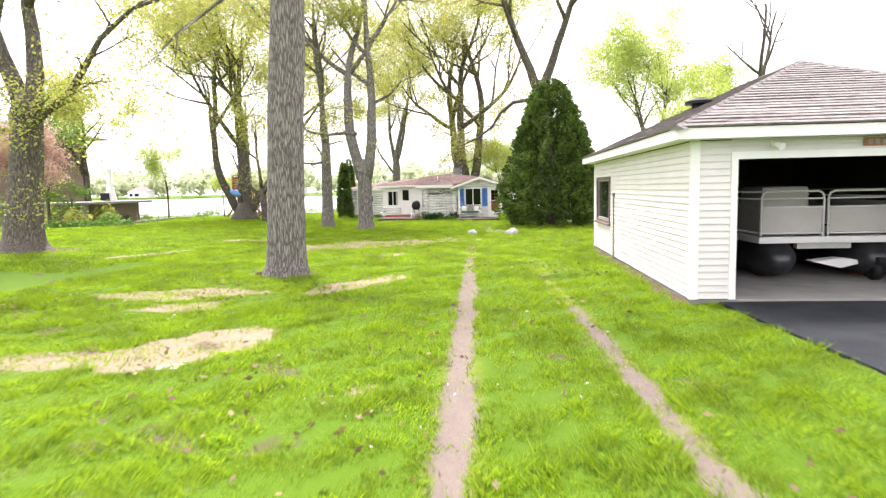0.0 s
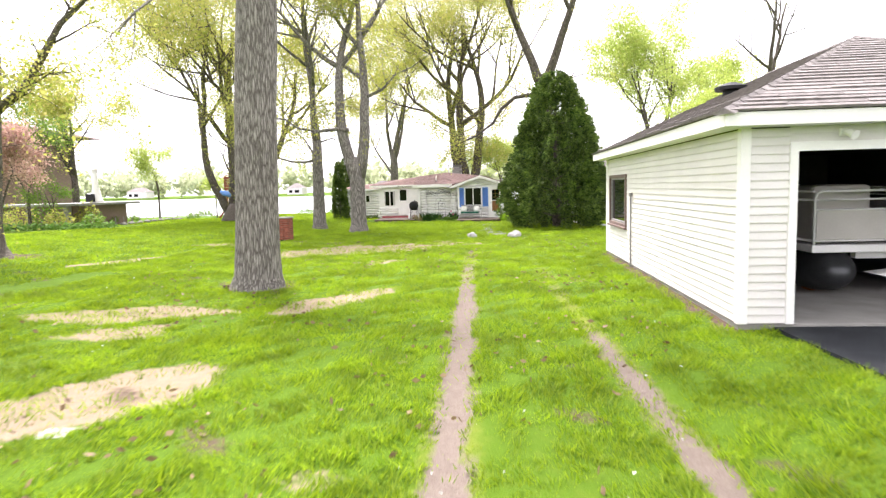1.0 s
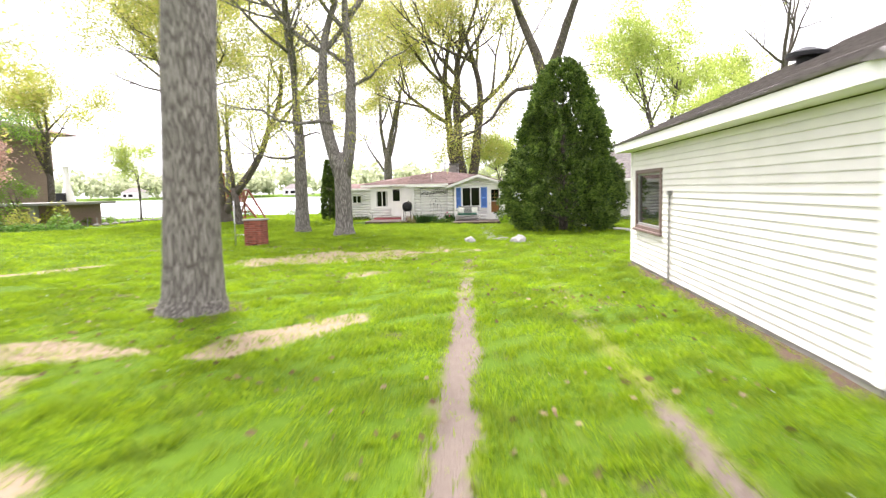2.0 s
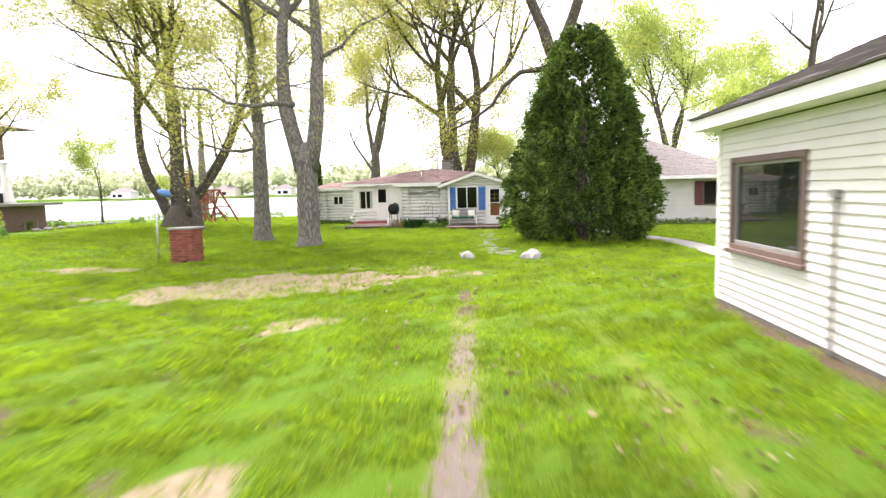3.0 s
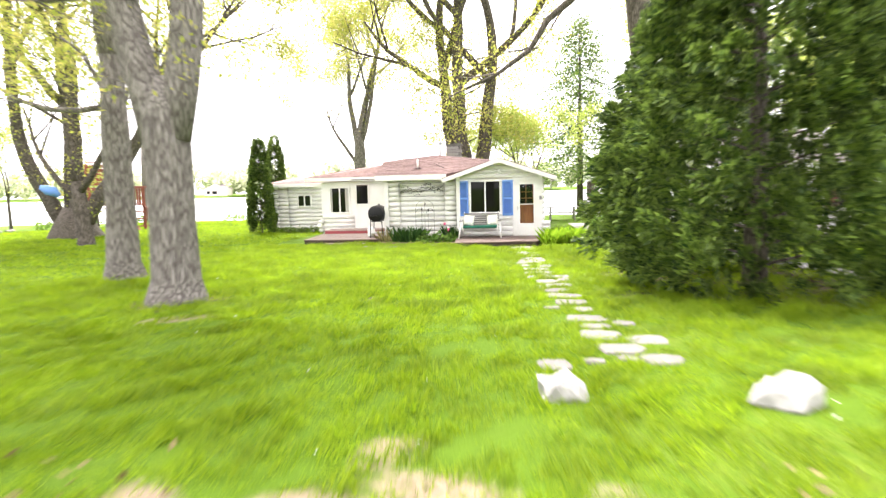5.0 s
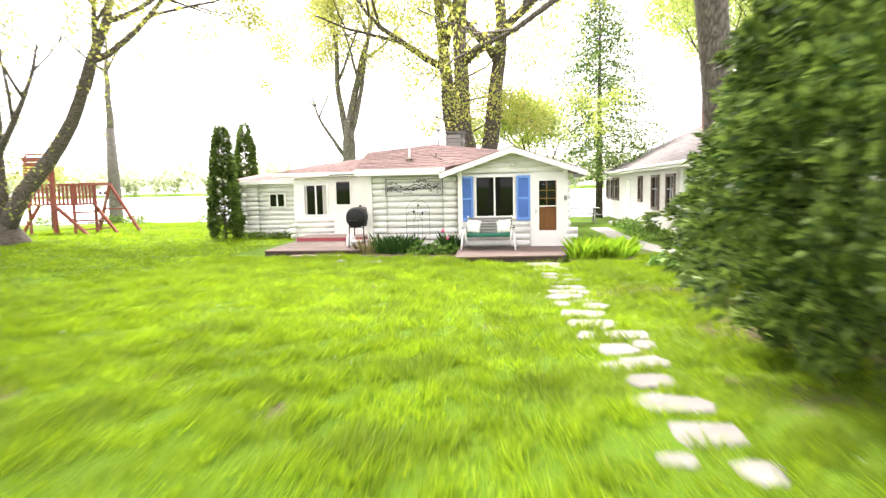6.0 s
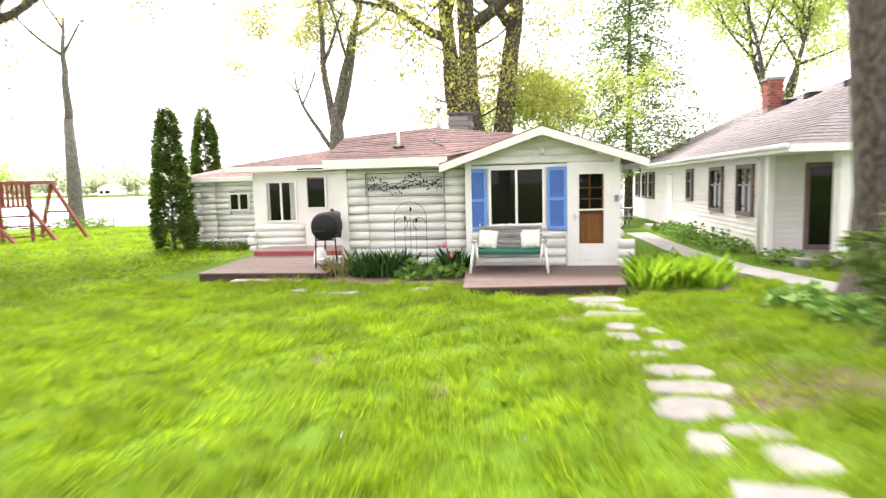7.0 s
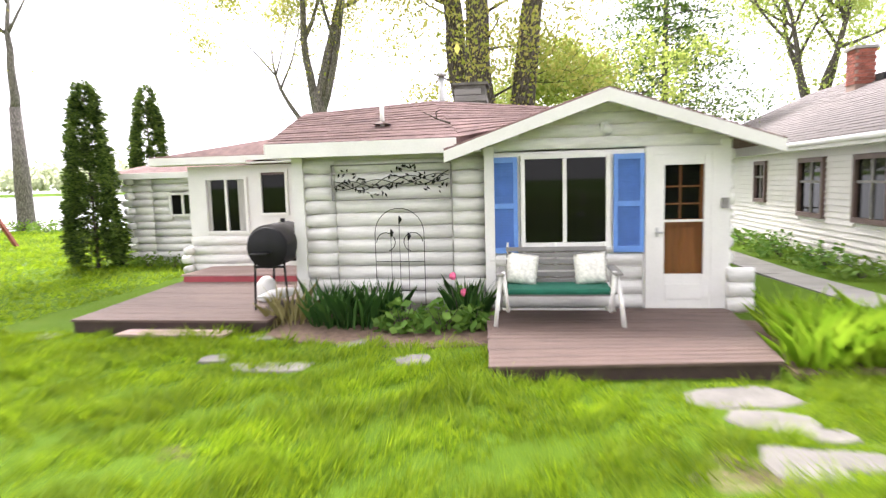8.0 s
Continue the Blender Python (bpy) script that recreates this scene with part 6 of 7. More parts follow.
def neighbour():
    x, z0, z1 = 4.4, -0.25, 2.05
    wins = ((23.6, 24.8, 0.59, 1.87), (25.98, 27.22, 0.58, 1.87), (29.15, 29.95, 0.8, 1.88), (35.5, 36.6, 0.7, 1.88), (37.2, 38.3, 0.7, 1.88), (39.0, 40.1, 0.7, 1.88))
    cuts = sorted([w for w in wins] + [(32.15, 33.2, -0.3, 1.75)])
    wbox("foundation", (x + 0.02, 22.75, -0.5, 13.0, 41.0, -0.22), CONCRETE, nh, bevel=0)
    prev = 22.75
    for y0, y1, lo, hi in cuts + [(41.0, 41.0, 0, 0)]:
        wbox("wall", (x + 0.03, prev, z0, x + 0.15, y0, z1), WHITE, nh, bevel=0)
        if y1 > y0:
            wbox("wall", (x + 0.03, y0, hi, x + 0.15, y1, z1), WHITE, nh, bevel=0)
            if lo > z0:
                wbox("wall", (x + 0.03, y0, z0, x + 0.15, y1, lo), WHITE, nh, bevel=0)
        prev = y1
    wclap(nh, (x + 0.03, 41.0), (x + 0.03, 22.85), z0, z1, (-1, 0), SIDING, 0.125, [(41.0 - b, 41.0 - a, lo, hi) for a, b, lo, hi in cuts])
    for w in wins:
        side_window(nh, *w, x)
    wbox("side_door", (x, 32.17, -0.25, x + 0.05, 33.18, 1.73), WHITE, nh, "white side door with a glass panel")
    wbox("side_step", (3.6, 32.0, -0.4, 4.4, 33.4, -0.2), CONCRETE, nh)
    wbox("corner_board", (x - 0.02, 22.7, z0, x + 0.1, 22.86, z1), WHITE, nh)
    bm = bmesh.new()
    tube(bm, [(x - 0.06, 23.05, -0.25), (x - 0.06, 23.05, 1.9), (x - 0.3, 23.05, 2.05)], [0.04] * 3, 8)
    wpart("downspout", bm, WHITE, nh, smooth=True)
    # porch recess with a glazed door
    wbox("wall", (x + 0.1, 22.8, z0, 5.2, 22.92, z1), WHITE, nh, bevel=0)
    wclap(nh, (x + 0.1, 22.8), (5.2, 22.8), z0, z1, (0, -1), SIDING, 0.125)
    wbox("wall", (6.05, 22.8, z0, 7.0, 22.92, z1), WHITE, nh, bevel=0)
    wbox("wall", (5.2, 22.8, 1.85, 6.05, 22.92, z1), WHITE, nh, bevel=0)
    d = wbox("porch_door", (5.3, 22.84, -0.02, 5.95, 22.87, 1.75), DARKGLASS, nh, "dark glazed porch door", 0)
    for b in ((5.2, -0.12, 5.3, 1.85), (5.95, -0.12, 6.05, 1.85), (5.3, 1.75, 5.95, 1.85), (5.3, -0.12, 5.95, -0.02)):
        wbox("frame", (b[0], 22.76, b[1], b[2], 22.9, b[3]), BROWNTRIM, d)
    wbox("porch_slab", (x, 20.95, -0.45, 7.0, 22.8, -0.12), CONCRETE, nh)
    for cx in (5.28, 6.9):
        wbox("column", (cx - 0.15, 21.05, -0.12, cx + 0.15, 21.35, 2.0), WHITE, nh, bevel=0.02)
        wbox("capital", (cx - 0.19, 21.01, 2.0, cx + 0.19, 21.39, 2.08), WHITE, nh)
    # front wall with a shuttered window
    wbox("wall", (7.0, 21.53, -0.5, 13.0, 21.65, z1), WHITE, nh, bevel=0)
    wbox("wall", (6.95, 21.5, -0.5, 7.07, 22.9, z1), WHITE, nh, bevel=0)
    wbox("wall", (12.9, 21.6, -0.5, 13.0, 41.0, z1), WHITE, nh, bevel=0)
    wclap(nh, (7.0, 21.53), (13.0, 21.53), -0.3, z1, (0, -1), SIDING, 0.125, [(4.05, 4.75, 0.66, 1.88)])
    w = sash_window(nh, 11.02, 11.78, 0.64, 1.9, 21.48, mull=(), frame_mat=BROWNTRIM, label="window between maroon shutters")
    for s0, s1 in ((10.62, 11.0), (11.8, 12.18)):
        s = wbox("shutter", (s0, 21.45, 0.64, s1, 21.49, 1.9), MAROON, nh, "maroon shutter")
        for zz in (0.72, 1.3):
            wbox("panel", (s0 + 0.06, 21.44, zz, s1 - 0.06, 21.45, zz + 0.5), MAROON, s)
    bm = bmesh.new()
    box(bm, 8.25, 21.38, 0.55, 8.5, 21.5, 0.9, 0.02)
    tube(bm, [(8.2, 21.44, 2.0), (8.2, 21.44, 0.2)], [0.03, 0.03], 8)
    tube(bm, [(8.2, 21.44, 0.6), (8.7, 21.44, 0.55)], [0.025, 0.025], 8)
    wpart("meter", bm, METAL, nh, "grey electric meter and conduit")
    # roof
    A, B, C, D = (4.0, 20.6, 2.16), (13.4, 20.6, 2.16), (13.4, 41.4, 2.16), (4.0, 41.4, 2.16)
    P, Q = (8.7, 25.3, 4.45), (8.7, 36.7, 4.45)
    bm = bmesh.new()
    vs = [bm.verts.new(p) for p in (A, B, C, D, P, Q)]
    for f_ in ((0, 1, 4), (1, 2, 5, 4), (2, 3, 5), (3, 0, 4, 5), (3, 2, 1, 0)):
        bm.faces.new([vs[i] for i in f_])
    wpart("roof", bm, SHINGLE, nh, "weathered grey shingle hip roof")
    wshingles(nh, (D, A, P, Q), SHINGLE, 30, 0.9, 51, single=False)
    wshingles(nh, (A, B, (8.71, 25.3, 4.45), (8.69, 25.3, 4.45)), SHINGLE, 30, 0.9, 52, single=False)
    wbox("fascia", (3.98, 20.58, 2.02, 4.02, 41.4, 2.17), WHITE, nh)
    wbox("fascia", (4.0, 20.58, 2.02, 13.4, 20.62, 2.17), WHITE, nh)
    wbox("soffit", (4.02, 20.62, 2.03, 13.4, 41.4, 2.07), WHITE, nh)
    bm = bmesh.new()
    tube(bm, [(3.93, 20.6, 2.14), (3.93, 41.4, 2.14)], [0.055, 0.055], 8)
    wpart("gutter", bm, WHITE, nh, "white gutter", True)
    ch = wbox("chimney", (7.3, 31.0, 3.6, 7.8, 31.5, 4.9), MORTAR, nh, "square red brick chimney")
    for r in range(10):
        for k in range(3):
            off = (0.08 if r % 2 else 0)
            x0 = 7.28 + k * 0.17 + off
            wbox("brick", (x0, 30.98, 3.95 + r * 0.095, min(x0 + 0.16, 7.82), 31.06, 4.03 + r * 0.095), BRICK, ch, bevel=0)
            wbox("brick", (7.28, 31.07 + k * 0.15, 3.95 + r * 0.095, 7.34, 31.21 + k * 0.15, 4.03 + r * 0.095), BRICK, ch, bevel=0)
    wbox("cap", (7.24, 30.94, 4.9, 7.86, 31.56, 4.98), CONCRETE, ch)
    for yy in (26.0, 28.5, 30.2):
        wbox("roof_vent", (7.6, yy, 3.95, 8.0, yy + 0.4, 4.12), BLACK, nh, "low black roof vent")
    for i, (px, py, h) in enumerate(((4.0, 23.6, 0.4), (3.9, 24.6, 0.55), (3.95, 25.5, 0.45), (3.8, 26.6, 0.6), (3.9, 27.8, 0.5), (3.9, 29.2, 0.45), (3.9, 30.8, 0.4), (4.3, 21.6, 0.35), (4.9, 20.7, 0.35), (5.7, 20.5, 0.35))):
        bushy("foundation_shrub", "green leafy shrub along the white house wall", px, py, 0.5, 0.45, h, 170, 0.075, HOSTA if i % 2 else LEAF_GREEN, 120 + i, "shrub", "foundation shrubs")
    for i in range(12):
        bushy("ground_cover", "low dark green ground cover under the window", 7.5 + i * 0.5, 21.1, 0.4, 0.3, 0.3, 70, 0.07, LEAF_GREEN, 150 + i, "shrub", "ground cover")


MAROON = material("maroon_paint", (0.13, 0.035, 0.04), 0.6, vary=0.15, bump=0.05)
neighbour()


def small_house(label, x0, y0, x1, y1, h, rise, mat, roofmat, windows=(), over=0.35, z=-0.3, left=0.0):
    """A plain hip-roofed building with its windows on the side that faces -y."""
    hs = thing("outbuilding", label, "building", Matrix.Translation(((x0 + x1) / 2, y0, z)), "far buildings")
    for b in ((x0, y0, x1, y0 + 0.12), (x0, y1 - 0.12, x1, y1), (x0, y0 + 0.12, x0 + 0.12, y1 - 0.12), (x1 - 0.12, y0 + 0.12, x1, y1 - 0.12)):
        wbox("wall", (b[0], b[1], z - 0.1, b[2], b[3], h), mat, hs, bevel=0)
    wclap(hs, (x0, y0), (x1, y0), z, h - 0.02, (0, -1), mat, 0.16, [(a - x0, b - x0, c, d) for a, b, c, d in windows])
    for a, b, c, d in windows:
        sash_window(hs, a, b, c, d, y0 - 0.02, frame_mat=BROWNTRIM, label="brown-framed window")
    e0, e1 = x0 - over - left, x1 + over
    hw = min(y1 - y0, e1 - e0) / 2 + over
    cy = (y0 + y1) / 2
    A, B, C, D = (e0, y0 - over, h), (e1, y0 - over, h), (e1, y1 + over, h), (e0, y1 + over, h)
    P, Q = (e0 + hw, cy, h + rise), (e1 - hw, cy, h + rise)
    if P[0] > Q[0]:
        P = Q = ((e0 + e1) / 2, cy, h + rise)
        P = (P[0] - 0.01, P[1], P[2])
    bm = bmesh.new()
    vs = [bm.verts.new(p) for p in (A, B, C, D, P, Q)]
    for f_ in ((0, 1, 5, 4), (1, 2, 5), (2, 3, 4, 5), (3, 0, 4), (3, 2, 1, 0)):
        bm.faces.new([vs[i] for i in f_])
    wpart("roof", bm, roofmat, hs)
    wbox("fascia", (e0, y0 - over - 0.02, h - 0.14, e1, y0 - over + 0.02, h), WHITE, hs)
    wbox("fascia", (e0 - 0.02, y0 - over, h - 0.14, e0 + 0.02, y1 + over, h), WHITE, hs)
    if left:
        bm = bmesh.new()
        tube(bm, [(x0, y0, h - 0.75), (x0 - left, y0, h - 0.08)], [0.05, 0.05], 6)
        wpart("bracket", bm, WHITE, hs)
    return hs


CREAM = material("cream_siding", (0.62, 0.56, 0.46), 0.7, vary=0.08, bump=0.05)
DARKBROWN = material("brown_siding", (0.2, 0.135, 0.11), 0.8, vary=0.25, bump=0.1, stretch=(1, 1, 4))
cabin = small_house("cream garden cabin with a brown shingle roof", 10.8, 13.7, 15.4, 17.4, 2.0, 1.3, CREAM, SHINGLE, ((11.15, 11.55, 0.75, 1.6),), left=0.7, over=0.3)
cabin.matrix_basis = Matrix.Translation((10.8, 13.7, 0)) @ Matrix.Rotation(radians(-24), 4, "Z") @ Matrix.Translation((-10.8, -13.7, 0)) @ cabin.matrix_basis
small_house("white cabin far behind the lawn", 17.5, 27.0, 24.0, 33.0, 2.2, 1.7, SIDING, SHINGLE, ((18.4, 19.2, 0.8, 1.8), (20.5, 21.3, 0.8, 1.8)))
small_house("tall brown wooden house beyond the garden", -54.0, 22.6, -40.2, 33.0, 7.4, 1.8, DARKBROWN, SHINGLE_RED, ((-44.2, -42.8, 4.6, 6.2), (-42.2, -40.8, 4.6, 6.2), (-44.2, -42.8, 1.8, 3.4), (-42.2, -40.8, 1.8, 3.4)), over=1.8)

# ---- neighbour's terrace and shore garden ----
ter = thing("terrace", "raised dark wooden terrace with a thin pale edge", "terrace", Matrix.Translation((-31.0, 17.5, -0.3)))
wbox("platform", (-36.0, 15.5, 1.35, -26.2, 22.0, 1.5), GREYWOOD, ter)
wbox("wall", (-35.5, 16.2, -0.4, -27.0, 21.5, 1.35), DARKBROWN, ter)
for x in (-27.3, -30.0, -33.0, -35.4):
    wbox("post", (x, 15.7, -0.4, x + 0.35, 16.05, 1.35), GREYWOOD, ter)
fp = thing("outdoor_fireplace", "white outdoor fireplace with a tall flue", "fireplace", Matrix.Translation((-28.2, 20.0, 1.5)))
bm = bmesh.new()
tube(bm, [(0, 0, 0), (0, 0, 0.15), (0, 0, 0.9), (0, 0, 1.2), (0, 0, 2.3)], [0.5, 0.42, 0.26, 0.2, 0.18], 16)
part("flue", bm, WHITE, fp, smooth=True)
bm = bmesh.new()
tube(bm, [(0, 0, 2.3), (0, 0, 2.36), (0, 0, 2.5)], [0.27, 0.27, 0.1], 16)
part("cap", bm, WHITE, fp)
part("opening", boxed(-0.3, -0.72, 0.05, 0.3, -0.5, 0.6, 0.02), BLACK, fp)
bed = bmesh.new()
prism(bed, [(-27.5, 17.5, -0.2), (-25.4, 18.0, -0.22), (-25.6, 24.0, -0.24), (-27.2, 27.5, -0.24), (-29, 26, -0.22)], (0, 0, -0.15))
tagged(part("garden_bed", bed, MULCH), "dark mulch garden bed by the shore", "flower bed", kind="structure")
for i in range(9):
    x, y = -25.5 - 0.1 * i, 18.2 + i * 1.0
    bm = bmesh.new()
    tube(bm, [(0, 0, -0.1), (0.02, 0, 0.75)], [0.03, 0.025], 6)
    ob = part("fence_post", bm, GREYWOOD)
    ob.matrix_basis = Matrix.Translation((x, y, -0.28))
    tagged(ob, "low weathered post of the garden fence", "post", "garden fence")
    boulder("rough grey edging rock", x + 0.4, y + 0.3, 0.25, 0.22, 0.18, 200 + i, STONE)
for i, (x, y, r, h) in enumerate(((-26.4, 29.3, 0.55, 0.7), (-30.0, 37.5, 0.8, 0.8), (-27.3, 20.0, 0.6, 0.8), (-28.0, 23.5, 0.6, 0.7), (-24.0, 37.8, 0.8, 0.7), (-26.5, 39.0, 0.9, 0.6), (-20.0, 39.2, 0.8, 0.6), (-17.0, 39.3, 0.7, 0.5))):
    bushy("shore_bush", "round green bush near the shore", x, y, r, r, h, 260, 0.08, LEAF_GREEN, 210 + i, "bush", "shore bushes")
for i in range(9):
    bushy("hosta", "pale green hosta along the garden edge", -26.5 + i * 0.65, 10.3 + i * 0.2, 0.45, 0.4, 0.45, 130, 0.1, HOSTA, 230 + i, "plant", "hosta row")


for i, (x, y, r, h, m) in enumerate(((-27.5, 14.6, 0.9, 2.2, LEAF_GREEN), (-29.0, 14.2, 1.0, 1.8, LEAF_SPRING), (-31.0, 14.0, 1.2, 2.4, LEAF_GREEN), (-25.5, 13.2, 0.8, 1.3, LEAF_SPRING), (-33.5, 13.8, 1.2, 2.0, LEAF_GREEN), (-24.3, 14.6, 0.7, 1.0, LEAF_GREEN), (-26.3, 16.6, 0.8, 1.7, LEAF_SPRING))):
    bushy("garden_shrub", "loose leafy shrub before the terrace", x, y, r, r, h, 520, 0.085, m, 240 + i, "shrub", "terrace shrubs")


# ---- play set ----
def play_set():
    p = thing("play_set", "red-stained wooden play tower with a swing beam", "play set", Matrix.Translation((-21.4, 28.6, -0.32)))

    def beam(name, a, b, r=0.08):
        bm = bmesh.new()
        tube(bm, [a, b], [r, r], 4)
        wpart(name, bm, REDWOOD, p)

    for x, y, top in ((-22.5, 27.9, 3.35), (-22.5, 29.3, 3.35), (-20.3, 27.9, 2.1), (-20.3, 29.3, 2.1), (-21.2, 27.9, 3.35)):
        beam("post", (x, y, -0.32), (x, y, top), 0.07)
    for i in range(8):
        y = 27.85 + i * 0.19
        wbox("floor_board", (-22.6, y, 1.12, -20.2, y + 0.16, 1.18), REDWOOD, p)
    for i in range(11):
        x = -22.4 + i * 0.2
        wbox("rail_slat", (x, 27.84, 1.18, x + 0.11, 27.88, 1.98), REDWOOD, p)
    for i in range(6):
        y = 28.0 + i * 0.22
        wbox("rail_slat", (-20.3, y, 1.18, -20.25, y + 0.11, 1.98), REDWOOD, p)
    wbox("top_rail", (-22.6, 27.8, 1.98, -20.2, 27.9, 2.08), REDWOOD, p)
    wbox("top_rail", (-20.34, 27.9, 1.98, -20.2, 29.4, 2.08), REDWOOD, p)
    for i in range(5):
        wbox("wall_log", (-22.6, 27.8, 2.2 + i * 0.22, -21.2, 27.92, 2.39 + i * 0.22), REDWOOD, p, bevel=0.03)
    beam("top_bar", (-22.5, 27.9, 3.4), (-21.1, 27.9, 3.4), 0.05)
    beam("swing_beam", (-20.4, 28.5, 2.06), (-20.75, 31.1, 2.08), 0.09)
    beam("leg", (-20.75, 31.0, 2.06), (-19.4, 31.2, -0.34))
    beam("leg", (-20.75, 31.0, 2.06), (-21.9, 31.5, -0.34))
    beam("cross_bar", (-20.05, 31.1, 0.85), (-21.3, 31.25, 0.85), 0.05)
    beam("leg", (-21.2, 27.8, 1.15), (-19.3, 27.6, -0.34))
    beam("leg", (-20.3, 29.2, 1.15), (-19.2, 29.3, -0.34))
    beam("leg", (-22.5, 28.5, 1.15), (-23.7, 28.6, -0.34))
    for i in range(3):
        f = 0.25 + i * 0.25
        beam("rung", (-21.2 + 1.9 * f, 27.8 - 0.2 * f, 1.15 - 1.49 * f), (-20.3 + 1.1 * f, 29.2, 1.15 - 1.49 * f), 0.04)
    for y in (29.4, 30.3):
        for k in (-0.2, 0.2):
            bm = bmesh.new()
            x = -20.4 - 0.135 * (y - 28.5)
            tube(bm, [(x, y + k, 2.0), (x, y + k, 0.3)], [0.012, 0.012], 5)
            wpart("chain", bm, METAL, p)
        wbox("swing_seat", (x - 0.13, y - 0.24, 0.27, x + 0.13, y + 0.24, 0.31), BLACK, p, bevel=0.008)


play_set()
bm = bmesh.new()
tube(bm, [(0, 0, 0), (0.25, 0.05, -0.12), (0.5, 0.1, -0.2), (0.7, 0.1, -0.35)], [0.1, 0.2, 0.2, 0.1], 12)
ob = part("tree_swing", bm, BLUE, smooth=True)
ob.matrix_basis = Matrix.Translation((-19.2, 20.9, 2.05))
tagged(ob, "blue plastic swing seat hanging at the maple", "swing")

# ---- more trees ----
def simple_tree(label, x, y, h, r, leafmat, per, size, seed, spread=0.45, n_stems=2, low=0.35, category="tree", bark=None, depth=4):
    rng = random.Random(seed)
    stems = [((rng.uniform(-0.1, 0.1), 0, h * low * 0.95), (rng.uniform(-0.35, 0.35), rng.uniform(-0.3, 0.3), 1), h * 0.5, r * 0.7) for _ in range(n_stems)]
    return tree(label, x, y, stems, leafmat, per, spread, size, ([(0, 0, -0.1), (0, 0, 0.3), (0, 0, h * low * 0.5), (0, 0, h * low)], [r * 1.5, r * 1.1, r * 0.95, r * 0.85]), bark or BARK_DARK, seed, depth, category=category)


simple_tree("tall lime-green tree behind the white house", 17.3, 57.0, 23, 0.36, LEAF_LIME, 12, 0.2, 301, 0.75, 4, 0.28)
simple_tree("tall nearly bare grey tree", 23.0, 38.0, 19, 0.35, LEAF_SPRING, 1, 0.1, 302, 0.5, 2, 0.45)
simple_tree("lime-green tree beyond the roof", 21.0, 48.0, 15, 0.3, LEAF_LIME, 9, 0.16, 303, 0.6, 3)
simple_tree("dense bright green tree beyond the cabin", 19.0, 34.5, 8.5, 0.25, LEAF_LIME, 14, 0.15, 304, 0.5, 3, 0.25)
simple_tree("bright green tree beside the far cabin", 25.5, 36.0, 8.5, 0.25, LEAF_LIME, 14, 0.15, 305, 0.5, 3, 0.25)
simple_tree("young tree with thin trunk by the shore", -31.9, 33.0, 6.5, 0.09, LEAF_LIME, 6, 0.1, 306, 0.4, 2, 0.3)
simple_tree("small tree with pale green crown on the shore", -27.0, 34.5, 3.2, 0.06, LEAF_LIME, 5, 0.09, 307, 0.3, 2, 0.4, depth=3)
simple_tree("pink-leaved ornamental tree by the brown house", -26.0, 9.6, 5.0, 0.12, LEAF_PINK, 9, 0.1, 308, 0.4, 3, 0.25)
simple_tree("yellow-green tree behind the terrace", -38.0, 30.0, 12, 0.3, LEAF_SPRING, 8, 0.14, 309, 0.5, 3)
simple_tree("slender leafy tree at the terrace", -28.0, 13.8, 6.5, 0.1, LEAF_GREEN, 5, 0.09, 310, 0.35, 2, 0.3)
simple_tree("shrubby dark evergreen sapling at the terrace", -27.0, 14.6, 3.2, 0.08, LEAF_GREEN, 8, 0.07, 311, 0.25, 2, 0.2, depth=3)
simple_tree("bright young tree behind the gable", 0.2, 34.0, 6.0, 0.12, LEAF_LIME, 7, 0.11, 313, 0.4, 3, 0.25)


def sparse_conifer(label, x, y, h, seed):
    rng = random.Random(seed)
    ob = thing("spruce", label, "conifer", Matrix.Translation((x, y, float(gz(x, y)) - 0.05)), "conifers")
    bm, tips = bmesh.new(), []
    tube(bm, [(0, 0, -0.1), (0, 0, h * 0.5), (0, 0, h)], [0.22, 0.13, 0.02], 9)
    for k in range(90):
        z = h * (0.2 + 0.78 * k / 90)
        a = k * 2.4 + rng.uniform(-0.3, 0.3)
        ln = (1 - z / h) ** 0.7 * h * 0.36 * rng.uniform(0.4, 1.15) + 0.4
        pts = [(math.cos(a) * ln * f, math.sin(a) * ln * f, z + ln * (0.12 * f - 0.28 * f * f)) for f in (0, 0.35, 0.7, 1)]
        tube(bm, pts, [0.035, 0.025, 0.015, 0.006], 4)
        for f in np.linspace(0.3, 1, int(4 + ln * 5)):
            tips.append((math.cos(a) * ln * f, math.sin(a) * ln * f, z + ln * (0.12 * f - 0.28 * f * f) - 0.08))
    part("trunk", bm, BARK_DARK, ob, smooth=True)
    link("crown", leaf_mesh("crown", tips, np.random.RandomState(seed), 16, 0.26, 0.075, 0.3, 0.4), leafy("conifer_spray", (0.03, 0.08, 0.02), (0.22, 0.31, 0.055), 0.35), ob, "drooping sparse green sprays", kind="stuff")


sparse_conifer("sparse green conifer behind the cottage", 3.7, 38.0, 12.5, 330)

